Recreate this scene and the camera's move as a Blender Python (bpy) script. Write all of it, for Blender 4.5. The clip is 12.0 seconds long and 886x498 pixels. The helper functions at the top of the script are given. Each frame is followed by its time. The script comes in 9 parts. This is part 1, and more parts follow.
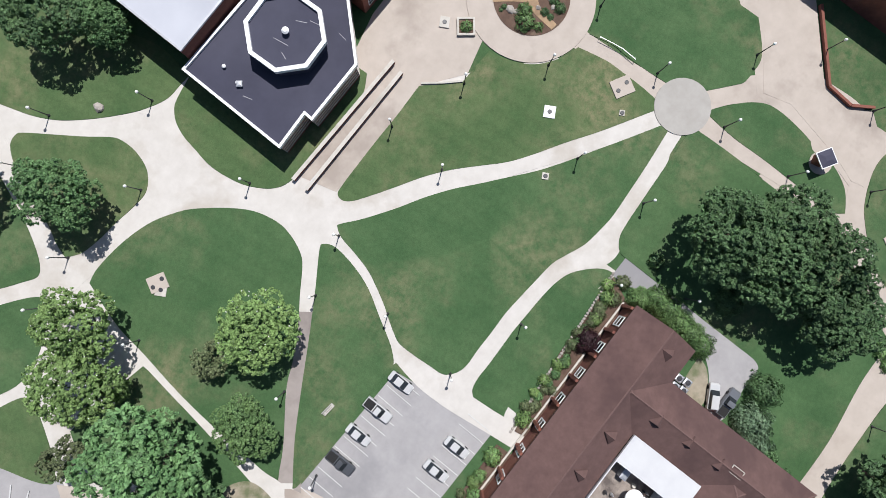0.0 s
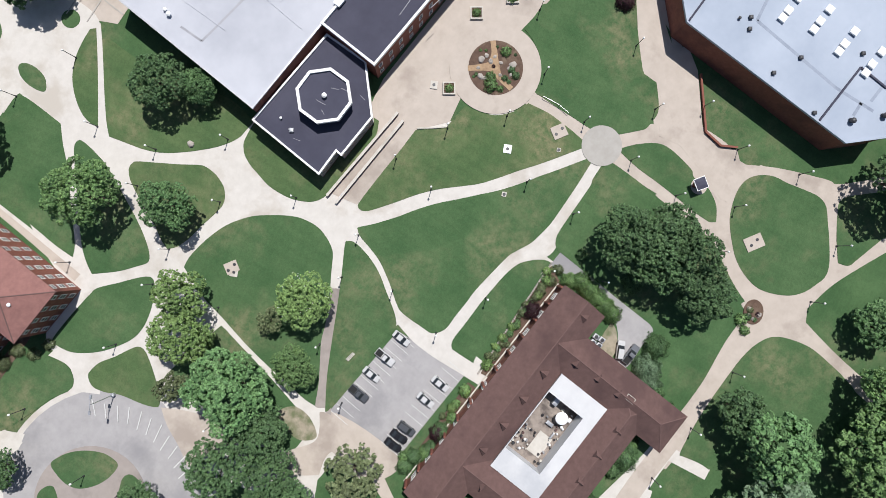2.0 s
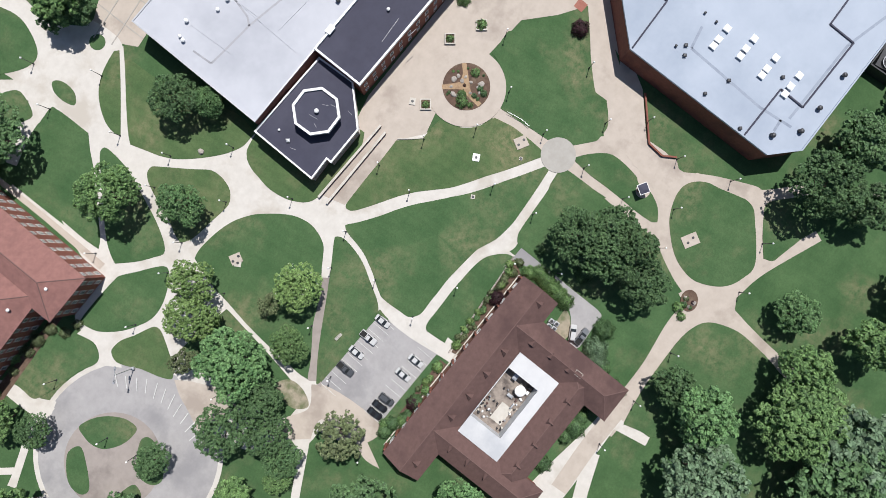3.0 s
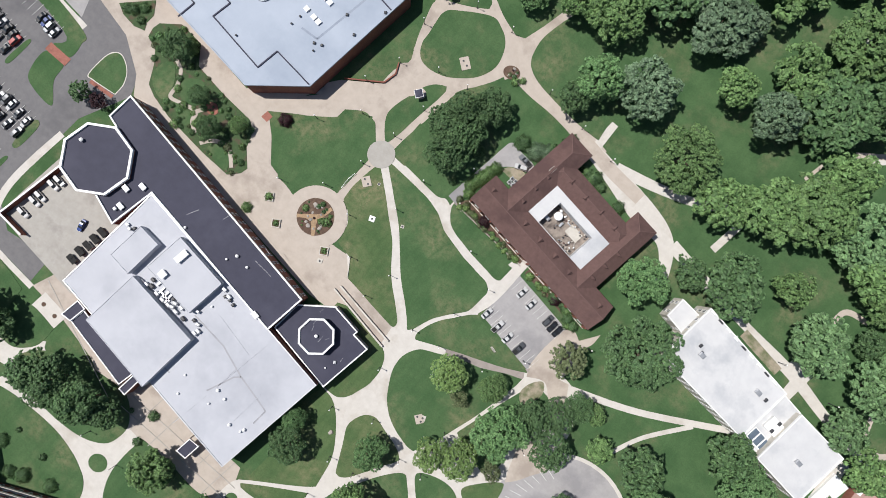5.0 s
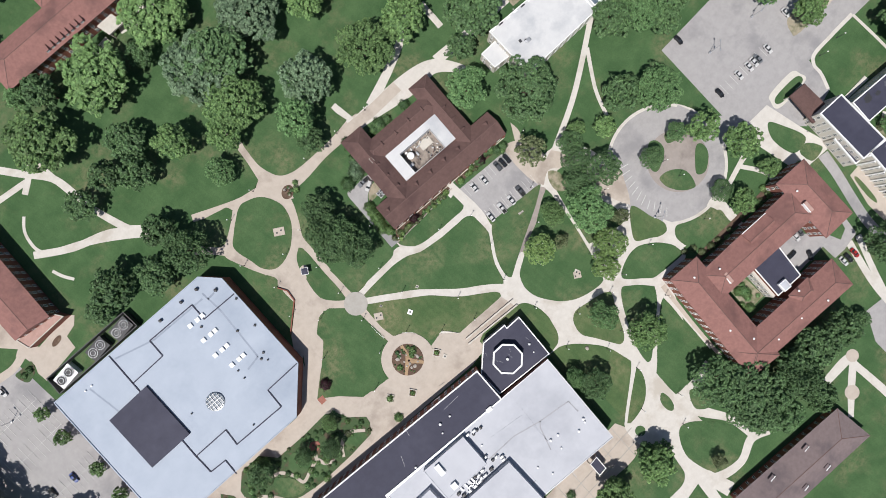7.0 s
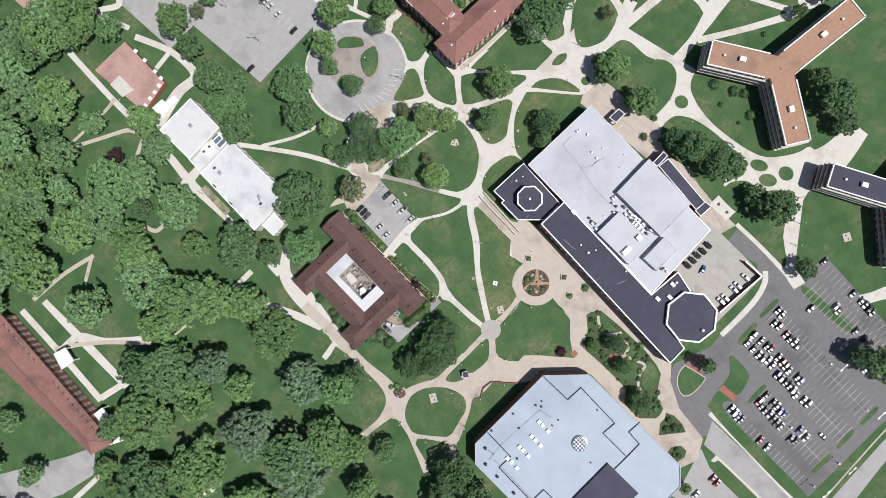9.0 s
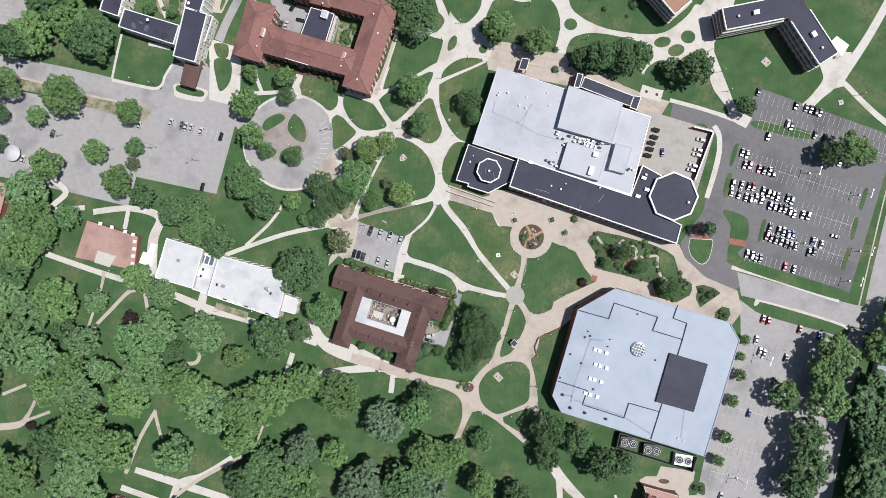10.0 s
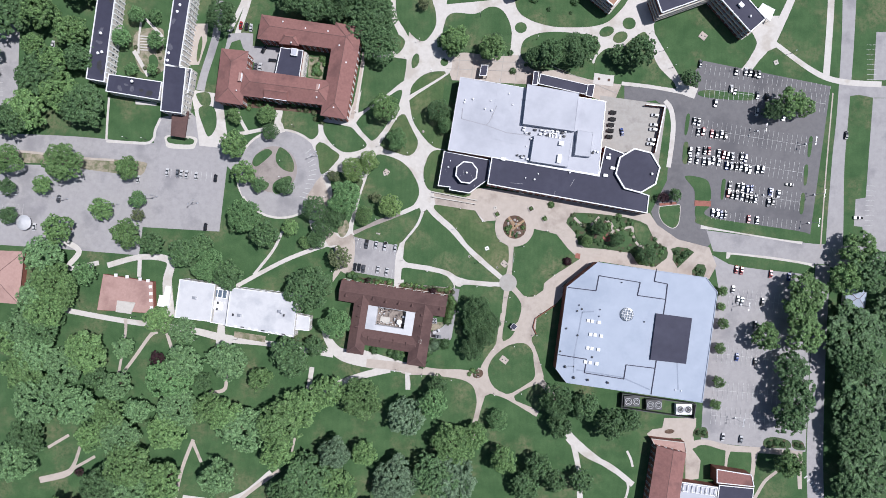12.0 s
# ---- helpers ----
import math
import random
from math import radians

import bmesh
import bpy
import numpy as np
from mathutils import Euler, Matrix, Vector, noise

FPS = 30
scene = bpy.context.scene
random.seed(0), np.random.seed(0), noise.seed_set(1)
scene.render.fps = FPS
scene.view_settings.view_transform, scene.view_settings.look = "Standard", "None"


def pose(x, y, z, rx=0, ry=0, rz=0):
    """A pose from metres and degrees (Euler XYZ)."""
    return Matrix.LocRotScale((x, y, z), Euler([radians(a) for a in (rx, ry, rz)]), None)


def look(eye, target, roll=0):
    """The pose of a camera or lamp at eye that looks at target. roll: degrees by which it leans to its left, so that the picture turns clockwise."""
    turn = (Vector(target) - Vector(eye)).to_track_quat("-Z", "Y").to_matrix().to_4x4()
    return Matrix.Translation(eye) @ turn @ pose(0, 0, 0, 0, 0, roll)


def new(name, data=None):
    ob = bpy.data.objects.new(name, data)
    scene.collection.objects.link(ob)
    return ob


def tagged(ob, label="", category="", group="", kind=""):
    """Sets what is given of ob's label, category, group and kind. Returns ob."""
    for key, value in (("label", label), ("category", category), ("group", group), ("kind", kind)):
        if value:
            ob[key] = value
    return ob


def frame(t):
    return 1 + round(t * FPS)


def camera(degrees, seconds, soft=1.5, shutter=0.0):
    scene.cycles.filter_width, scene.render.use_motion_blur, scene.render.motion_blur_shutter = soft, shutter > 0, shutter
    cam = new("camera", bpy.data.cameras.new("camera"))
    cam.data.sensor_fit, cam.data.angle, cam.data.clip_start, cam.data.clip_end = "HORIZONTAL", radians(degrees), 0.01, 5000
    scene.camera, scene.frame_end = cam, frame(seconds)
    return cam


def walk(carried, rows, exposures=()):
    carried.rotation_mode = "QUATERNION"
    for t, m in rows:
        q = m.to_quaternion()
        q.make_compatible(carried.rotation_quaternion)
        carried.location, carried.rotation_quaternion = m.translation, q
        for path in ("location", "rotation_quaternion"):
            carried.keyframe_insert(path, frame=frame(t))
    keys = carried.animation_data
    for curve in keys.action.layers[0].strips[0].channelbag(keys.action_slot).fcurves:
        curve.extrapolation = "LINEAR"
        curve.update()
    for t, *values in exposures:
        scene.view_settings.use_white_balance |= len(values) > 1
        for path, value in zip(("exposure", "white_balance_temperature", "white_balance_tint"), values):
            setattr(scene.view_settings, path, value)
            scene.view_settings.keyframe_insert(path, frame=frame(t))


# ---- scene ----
# ---- camera ----
cam = camera(82.0, 12.0, 0.3)
ROWS = [
    (0, -7.26, 6.17, 81.93, 298.88, 1.12, -1.09),
    (0.5, -7.05, 6.09, 90.26, 298.65, 1.05, -1.00),
    (1, -7.15, 6.13, 99.06, 298.79, 0.96, -1.16),
    (1.5, -7.12, 5.74, 107.88, 298.99, 0.90, -1.10),
    (2, -7.05, 3.99, 116.56, 299.30, 0.78, -1.07),
    (2.5, -6.19, 1.41, 125.45, 299.55, 0.63, -0.98),
    (3, -4.86, -1.80, 134.31, 299.68, 0.53, -0.98),
    (3.2, -4.30, -3.32, 137.85, 299.70, 0.52, -1.05),
    (3.6, -4.28, -3.16, 144.88, 293.98, 0.65, -0.96),
    (4, -4.21, -2.82, 151.91, 278.76, 0.93, -0.76),
    (4.4, -4.15, -2.48, 159.07, 257.13, 1.22, -0.57),
    (4.8, -4.12, -2.33, 166.53, 232.19, 1.35, -0.48),
    (5, -3.69, -2.48, 170.36, 219.41, 1.28, -0.33),
    (5.5, -2.45, -2.88, 177.58, 193.67, 0.97, -0.25),
    (6, -1.97, -4.28, 185.88, 171.99, 0.55, -0.32),
    (6.5, -1.95, -5.52, 194.44, 151.58, 0.33, -0.54),
    (7, -2.27, -6.31, 203.08, 130.29, 0.33, -0.75),
    (7.2, -2.55, -6.73, 206.75, 121.51, 0.37, -0.86),
    (7.6, -2.62, -5.65, 213.87, 103.23, 0.37, -0.60),
    (8, -2.78, -3.27, 220.72, 84.06, 0.38, -0.04),
    (8.4, -2.94, -0.89, 227.62, 64.74, 0.39, 0.52),
    (8.8, -3.01, 0.19, 234.84, 46.05, 0.39, 0.77),
    (9, -2.88, 0.27, 238.58, 36.98, 0.32, 0.82),
    (9.5, -2.13, 0.21, 247.43, 17.60, 0.19, 0.89),
    (10, -1.14, 0.45, 255.75, 8.68, 0.05, 0.89),
    (10.5, -1.20, 0.43, 264.36, 5.55, 0.04, 0.65),
    (11, -0.80, 0.28, 272.61, 2.25, 0.06, 0.46),
    (11.5, -0.30, 0.10, 275.68, 0.78, 0.12, 0.35),
    (12, -0.00, -0.00, 276.10, -0.00, 0.17, 0.23),
]
walk(cam, [(t, pose(x, y, z, tx, ty, a)) for t, x, y, z, a, tx, ty in ROWS],
     [(0.0, 0.0, 6250, 11), (1.0, 0.0, 6300, 11), (3.0, 0.0, 6380, 10), (5.0, -0.08, 6470, 10), (7.0, -0.1, 6500, 10), (9.0, -0.08, 6420, 10), (10.5, -0.10, 6300, 11), (12.0, -0.10, 6020, 14)])

# ---- sky and sun ----
SUN_AZ, SUN_EL = radians(13.5), radians(61.0)
world = bpy.data.worlds.new("sky")
scene.world = world
world.use_nodes = True
_nt = world.node_tree
_sky = _nt.nodes.new("ShaderNodeTexSky")
_sky.sky_type, _sky.sun_disc = "NISHITA", False
_sky.sun_elevation, _sky.sun_rotation = SUN_EL, radians(90) - SUN_AZ
_nt.links.new(_sky.outputs[0], _nt.nodes["Background"].inputs[0])
_nt.nodes["Background"].inputs[1].default_value = 0.07
sun = new("sun", bpy.data.lights.new("sun", "SUN"))
sun.data.energy, sun.data.angle, sun.data.color = 5.2, radians(0.55), (1.0, 0.97, 0.93)
_to_sun = Vector((math.cos(SUN_EL) * math.cos(SUN_AZ), math.cos(SUN_EL) * math.sin(SUN_AZ), math.sin(SUN_EL)))
sun.matrix_world = look(_to_sun * 400, (0, 0, 0))


# ---- materials ----
def mat(name, a, b, c=None, fine=1.0, broad=0.08, rough=0.9, bump=0.0, metal=0.0, spread=0.0, spots=(0.52, 0.66), grain=0.25):
    """A worn surface: a and b mixed by fine grain, c in broad patches. fine and broad are scales per metre."""
    m = bpy.data.materials.new(name)
    m.use_nodes = True
    nt = m.node_tree
    n, ln = nt.nodes, nt.links
    bs = n["Principled BSDF"]
    bs.inputs["Roughness"].default_value, bs.inputs["Metallic"].default_value = rough, metal
    pos = n.new("ShaderNodeNewGeometry")

    def noise_at(scale, detail, off):
        mp = n.new("ShaderNodeMapping")
        mp.inputs["Location"].default_value = (off, off * 0.7, off * 0.3)
        ln.new(pos.outputs["Position"], mp.inputs[0])
        t = n.new("ShaderNodeTexNoise")
        t.inputs["Scale"].default_value, t.inputs["Detail"].default_value = scale, detail
        t.inputs["Roughness"].default_value = 0.62
        ln.new(mp.outputs[0], t.inputs["Vector"])
        return t.outputs["Fac"]

    def mixed(fac, x, y):
        mx = n.new("ShaderNodeMix")
        mx.data_type = "RGBA"
        ln.new(fac, mx.inputs[0])
        for s, v in ((6, x), (7, y)):
            if isinstance(v, tuple):
                mx.inputs[s].default_value = (*v, 1)
            else:
                ln.new(v, mx.inputs[s])
        return mx.outputs[2]

    def ramp(fac, lo, hi):
        r = n.new("ShaderNodeMapRange")
        r.inputs[1].default_value, r.inputs[2].default_value = lo, hi
        ln.new(fac, r.inputs[0])
        return r.outputs[0]

    col = mixed(ramp(noise_at(fine, 6, 3.1), 0.5 - grain, 0.5 + grain), a, b)
    if c:
        col = mixed(ramp(noise_at(broad, 5, 17.3), *spots), col, c)
    if spread:
        oi = n.new("ShaderNodeObjectInfo")
        hs = n.new("ShaderNodeHueSaturation")
        r = n.new("ShaderNodeMapRange")
        r.inputs[3].default_value, r.inputs[4].default_value = 1 - spread, 1 + spread
        ln.new(oi.outputs["Random"], r.inputs[0])
        ln.new(r.outputs[0], hs.inputs["Value"])
        ln.new(col, hs.inputs["Color"])
        col = hs.outputs[0]
    ln.new(col, bs.inputs["Base Color"])
    if bump:
        bp = n.new("ShaderNodeBump")
        bp.inputs["Strength"].default_value, bp.inputs["Distance"].default_value = 0.6, bump
        ln.new(noise_at(fine * 2.5, 8, 9.0), bp.inputs["Height"])
        ln.new(bp.outputs[0], bs.inputs["Normal"])
    return m


def grass_mat(name, low, high, dry, worn, stripes):
    """Turf: tone drifts over tens of metres, mottles over metres, with blade grain, mower bands and dry patches."""
    m = bpy.data.materials.new(name)
    m.use_nodes = True
    n, ln = m.node_tree.nodes, m.node_tree.links
    bs = n["Principled BSDF"]
    bs.inputs["Roughness"].default_value = 1.0
    bs.inputs["Specular IOR Level"].default_value = 0.15
    pos = n.new("ShaderNodeNewGeometry").outputs["Position"]

    def field(scale, detail, lo, hi, rough=0.6):
        t = n.new("ShaderNodeTexNoise")
        t.inputs["Scale"].default_value, t.inputs["Detail"].default_value, t.inputs["Roughness"].default_value = scale, detail, rough
        ln.new(pos, t.inputs["Vector"])
        r = n.new("ShaderNodeMapRange")
        r.inputs[1].default_value, r.inputs[2].default_value = lo, hi
        ln.new(t.outputs["Fac"], r.inputs[0])
        return r.outputs[0]

    def blend(fac, x, y):
        mx = n.new("ShaderNodeMix")
        mx.data_type = "RGBA"
        ln.new(fac, mx.inputs[0])
        for s, v in ((6, x), (7, y)):
            if isinstance(v, tuple):
                mx.inputs[s].default_value = (*v, 1)
            else:
                ln.new(v, mx.inputs[s])
        return mx.outputs[2]

    def calc(op, x, y):
        c = n.new("ShaderNodeMath")
        c.operation = op
        for i, v in enumerate((x, y)):
            if isinstance(v, (int, float)):
                c.inputs[i].default_value = v
            else:
                ln.new(v, c.inputs[i])
        return c.outputs[0]

    col = blend(field(0.12, 4, 0.32, 0.68), low, high)
    spots = calc("MULTIPLY", field(0.05, 3, *worn), field(0.5, 6, 0.36, 0.60, 0.7))
    col = blend(spots, col, dry)
    w = n.new("ShaderNodeTexWave")
    w.inputs["Scale"].default_value, w.inputs["Distortion"].default_value = 0.13, 14.0
    w.inputs["Detail"].default_value, w.inputs["Detail Scale"].default_value = 2.0, 0.15
    ln.new(pos, w.inputs["Vector"])
    tone = calc("ADD", calc("MULTIPLY", w.outputs["Fac"], stripes), calc("MULTIPLY", field(1.6, 6, 0.25, 0.75, 0.75), 0.36))
    tone = calc("ADD", tone, calc("MULTIPLY", field(7.0, 4, 0.3, 0.7, 0.8), 0.22))
    hs = n.new("ShaderNodeHueSaturation")
    ln.new(calc("ADD", tone, 0.66), hs.inputs["Value"])
    ln.new(col, hs.inputs["Color"])
    ln.new(hs.outputs[0], bs.inputs["Base Color"])
    bp = n.new("ShaderNodeBump")
    bp.inputs["Strength"].default_value, bp.inputs["Distance"].default_value = 0.5, 0.06
    ln.new(field(5.0, 6, 0.2, 0.8), bp.inputs["Height"])
    ln.new(bp.outputs[0], bs.inputs["Normal"])
    return m


GRASS = grass_mat("grass", (0.046, 0.096, 0.039), (0.074, 0.135, 0.057), (0.142, 0.155, 0.083), (0.50, 0.66), 0.03)
LAWN = grass_mat("mown_grass", (0.048, 0.100, 0.041), (0.077, 0.133, 0.058), (0.174, 0.177, 0.098), (0.50, 0.71), 0.045)
DRY_LAWN = grass_mat("dry_mown_grass", (0.057, 0.105, 0.042), (0.094, 0.140, 0.060), (0.185, 0.183, 0.100), (0.46, 0.67), 0.06)
CONCRETE = mat("concrete", (0.50, 0.47, 0.43), (0.59, 0.56, 0.52), (0.45, 0.41, 0.36), 0.5, 0.09, 0.9, 0.004)
PAVING = mat("plaza_concrete", (0.40, 0.345, 0.295), (0.48, 0.42, 0.365), (0.33, 0.28, 0.24), 0.4, 0.08, 0.9, 0.004)
GREY_SLAB = mat("grey_concrete", (0.33, 0.31, 0.28), (0.40, 0.38, 0.35), (0.28, 0.26, 0.24), 0.5, 0.1, 0.9, 0.004)
OLD_WALK = mat("weathered_tan_concrete", (0.27, 0.235, 0.215), (0.33, 0.29, 0.265), (0.22, 0.19, 0.175), 0.5, 0.1, 0.9, 0.004)
ASPHALT = mat("asphalt", (0.135, 0.13, 0.135), (0.175, 0.17, 0.172), (0.115, 0.112, 0.118), 0.6, 0.05, 0.95, 0.006)
OLD_ASPHALT = mat("worn_asphalt", (0.30, 0.288, 0.288), (0.37, 0.356, 0.354), (0.25, 0.242, 0.248), 0.5, 0.06, 0.95, 0.006)
PAINT = mat("road_paint", (0.48, 0.48, 0.47), (0.60, 0.60, 0.58), fine=2.0, rough=0.7)
KERB = mat("kerb_concrete", (0.50, 0.47, 0.42), (0.58, 0.55, 0.50), fine=0.8)
PINK_PAVING = mat("red_brick_paving", (0.26, 0.10, 0.075), (0.34, 0.145, 0.11), (0.20, 0.08, 0.06), 1.5, 0.2, 0.95)
GROUND_COVER = mat("low_ground_cover", (0.034, 0.066, 0.028), (0.070, 0.112, 0.044), (0.095, 0.070, 0.048), 1.6, 0.35, 1.0, 0.08, spots=(0.53, 0.62))
MULCH = mat("mulch", (0.075, 0.046, 0.034), (0.13, 0.082, 0.058), (0.16, 0.115, 0.082), 1.2, 0.3, 1.0, 0.05)


# ---- building blocks ----
def part(name, bm, material, parent=None, label="", smooth=False):
    """Links a bmesh as one mesh object under its parent."""
    me = bpy.data.meshes.new(name)
    bm.to_mesh(me)
    bm.free()
    if smooth:
        for p in me.polygons:
            p.use_smooth = True
    me.materials.append(material)
    ob = new(name, me)
    if parent:
        ob.parent = parent
    if label:
        tagged(ob, label)
    return ob


def empty(name, m, label, category, group=""):
    ob = new(name)
    ob.matrix_basis = m
    return tagged(ob, label, category, group)


def spline(pts, closed, steps=6):
    """A Catmull-Rom line through the control points (any number of values each)."""
    n, out = len(pts), []
    p = [np.array(q, float) for q in pts]
    for i in range(n if closed else n - 1):
        if closed:
            a, b, c, d = p[i - 1], p[i], p[(i + 1) % n], p[(i + 2) % n]
        else:
            a, b, c, d = p[max(i - 1, 0)], p[i], p[i + 1], p[min(i + 2, n - 1)]
        for k in range(steps):
            u = k / steps
            out.append(0.5 * (2 * b + (c - a) * u + (2 * a - 5 * b + 4 * c - d) * u * u + (3 * b - a - 3 * c + d) * u ** 3))
    if not closed:
        out.append(p[-1])
    return out


def prism(bm, outline, z0, z1):
    """Adds a closed upright prism over an outline."""
    area = sum(a[0] * b[1] - b[0] * a[1] for a, b in zip(outline, list(outline[1:]) + [outline[0]]))
    if area < 0:
        outline = list(outline)[::-1]
    lo = [bm.verts.new((q[0], q[1], z0)) for q in outline]
    hi = [bm.verts.new((q[0], q[1], z1)) for q in outline]
    bm.faces.new(hi)
    bm.faces.new(lo[::-1])
    for i in range(len(lo)):
        j = (i + 1) % len(lo)
        bm.faces.new((lo[i], lo[j], hi[j], hi[i]))


_laid = []


def layer(base, pts):
    """The lowest height over base, in steps of 4 mm, that no overlapping sheet has taken."""
    box = (min(q[0] for q in pts), min(q[1] for q in pts), max(q[0] for q in pts), max(q[1] for q in pts))
    used = {k for k, b in _laid if not (b[2] < box[0] or b[0] > box[2] or b[3] < box[1] or b[1] > box[3])}
    k = round(base * 250)
    while k in used:
        k += 1
    _laid.append((k, box))
    return k / 250


def strip(name, rows, material, label, base=0.03, steps=8):
    """A path: rows of x, y and width along its middle line."""
    line = spline(rows, False, steps)
    left, right = [], []
    for i, q in enumerate(line):
        a, b = line[max(i - 1, 0)], line[min(i + 1, len(line) - 1)]
        d = np.array((b[0] - a[0], b[1] - a[1]))
        d /= max(np.hypot(*d), 1e-6)
        left.append((q[0] - d[1] * q[2] / 2, q[1] + d[0] * q[2] / 2))
        right.append((q[0] + d[1] * q[2] / 2, q[1] - d[0] * q[2] / 2))
    z = layer(base, left + right)
    bm = bmesh.new()
    grid = [[bm.verts.new((*p, h)) for p in side] for side, h in ((left, z), (right, z), (left, -0.1), (right, -0.1))]
    for i in range(len(line) - 1):
        for a, b in ((1, 0), (0, 2), (3, 1)):
            bm.faces.new((grid[a][i], grid[a][i + 1], grid[b][i + 1], grid[b][i]))
    return tagged(part(name, bm, material), label, "path", kind="structure")


def outline(pts, steps=6):
    """A closed smooth line; a control point with a third value is a sharp corner."""
    sharp = [i for i, q in enumerate(pts) if len(q) > 2]
    flat = [q[:2] for q in pts]
    if not sharp:
        return spline(flat, True, steps)
    out, n = [], len(pts)
    for i, j in zip(sharp, sharp[1:] + [sharp[0] + n]):
        out += spline([flat[k % n] for k in range(i, j + 1)], False, steps)[:-1]
    return out


def sheet(name, pts, material, label, category, base=0.03, smooth=True, steps=6):
    """A flat piece of ground inside a closed outline."""
    line = outline(pts, steps) if smooth else [q[:2] for q in pts]
    z = layer(base, line)
    bm = bmesh.new()
    prism(bm, line, -0.1, z)
    return tagged(part(name, bm, material), label, category, kind="structure")


def disc(name, x, y, r, material, label, category, base=0.03, n=40, squash=1.0, turn=0.0):
    pts = []
    for i in range(n):
        a = 2 * math.pi * i / n
        u, v = r * math.cos(a), r * squash * math.sin(a)
        pts.append((x + u * math.cos(turn) - v * math.sin(turn), y + u * math.sin(turn) + v * math.cos(turn)))
    return sheet(name, pts, material, label, category, base, False)


# ---- ground ----
_bm = bmesh.new()
prism(_bm, [(-2500, -2500), (2500, -2500), (2500, 2500), (-2500, 2500)], -0.5, 0.0)
tagged(part("ground", _bm, GRASS), "mown green grass with dry patches", "ground", kind="structure")

BARE = mat("bare_dry_ground", (0.25, 0.215, 0.155), (0.36, 0.315, 0.24), (0.13, 0.145, 0.075), 0.9, 0.3, 0.95, 0.02, spots=(0.42, 0.62))
DIRT = mat("trodden_earth", (0.30, 0.20, 0.12), (0.40, 0.28, 0.17), (0.24, 0.16, 0.10), 2.0, 0.4, 0.95, 0.01)

# ---- the slabs under the meeting walks; lawns lie on them ----
sheet("walk_base", [(-26.9, 108.0), (-16.9, 112.2), (-13.5, 109.5), (-6.3, 113.7), (2.9, 104.8), (1.1, 97.5), (-8.3, 81.0), (-4.8, 60.9), (-3.8, 50.3), (-5.9, 34.9), (10.5, 31.4), (22.0, 15.6), (31.0, 4.6), (35.4, -10.6), (34.8, -17.1), (25.2, -19.6), (13.9, -19.6), (5.6, -17.8), (5.2, -21.2), (-7.6, -15.6), (-22.1, -12.6), (-24.9, -4.7), (-24.7, 3.4), (-41.1, 10.0), (-48.5, 10.5), (-48.8, 16.7), (-44.3, 38.2), (-52.5, 41.4), (-63.6, 44.5), (-69.3, 49.0), (-74.2, 61.9), (-83.6, 68.9), (-75.2, 70.7), (-66.6, 67.8), (-54.0, 72.0), (-47.8, 83.4), (-39.8, 94.3), (-25.1, 96.5)], CONCRETE, "pale concrete where many footpaths meet", "pavement", 0.008, False)
sheet("walk_base", [(34.2, -35.5), (39.6, -46.3), (48.5, -51.9), (49.8, -59.4), (52.5, -67.6), (51.2, -72.4), (45.3, -74.9), (40.0, -81.1), (37.5, -82.5), (29.1, -77.7), (25.5, -77.1), (21.6, -78.7), (18.8, -82.3), (15.2, -78.7), (8.5, -72.6), (-13.0, -68.5), (-23.7, -66.4), (-23.8, -63.3), (-13.8, -64.1), (5.1, -66.5), (17.1, -64.9), (20.4, -59.5), (26.2, -49.8), (27.8, -32.7)], PAVING, "tan concrete walk round the oval lawn", "pavement", 0.008, False)

sheet("walk_base", [(-2.1, 133.3), (41.5, 137.3), (50.1, 124.8), (79.5, 123.2), (93.4, 130.3), (101.2, 139.8), (110.6, 139.2), (113.6, 117.5), (131.1, 86.9), (122.5, 86.1), (108.0, 115.5), (92.6, 108.2), (80.2, 101.2), (76.6, 108.2), (48.2, 114.4), (44.7, 105.3), (42.0, 102.1), (33.2, 102.7), (27.5, 115.4), (3.7, 119.1), (-10.3, 111.9), (-19.7, 117.0)], CONCRETE, "pale concrete where the northern walks meet", "pavement", 0.008, False)

# ---- asphalt: roads, lots and the loop drive ----
LOT = "grey asphalt car park with painted bays"
sheet("road_1", [(-282.2, 63.9), (-211.2, 62.6), (-165.0, 58.8), (-140.4, 57.9), (-118.9, 57.0), (-115.8, 48.7), (-140.4, 47.1), (-168.1, 47.8), (-211.2, 50.9), (-282.2, 52.8)], OLD_ASPHALT, "worn grey asphalt campus road", "road", 0.02)
sheet("car_park_1", [(-163.2, 55.8), (-117.7, 51.4), (-122.5, 10.3), (-165.0, 12.8)], OLD_ASPHALT, LOT, "car park", 0.02, False)
sheet("car_park_2", [(-282.2, 48.8), (-162.6, 44.4), (-164.3, 12.2), (-166.2, -2.6), (-211.1, 1.1), (-282.0, 5.7)], OLD_ASPHALT, LOT, "car park", 0.02, False)
sheet("car_park_3", [(-25.9, 2.7), (-26.7, -15.6), (-50.9, -11.4), (-49.1, 7.3)], OLD_ASPHALT, LOT, "car park", 0.02, False)
sheet("car_park_8", [(-260.8, 127.3), (-231.4, 122.6), (-232.9, 78.0), (-260.6, 81.1)], OLD_ASPHALT, LOT, "car park", 0.02, False)
disc("loop_walk", -89.1, 41.6, 24.5, CONCRETE, "pale concrete walk round the loop drive", "pavement", 0.012, 64)
disc("loop_drive", -89.1, 41.6, 23.3, OLD_ASPHALT, "worn asphalt drive running in a loop", "road", 0.02)
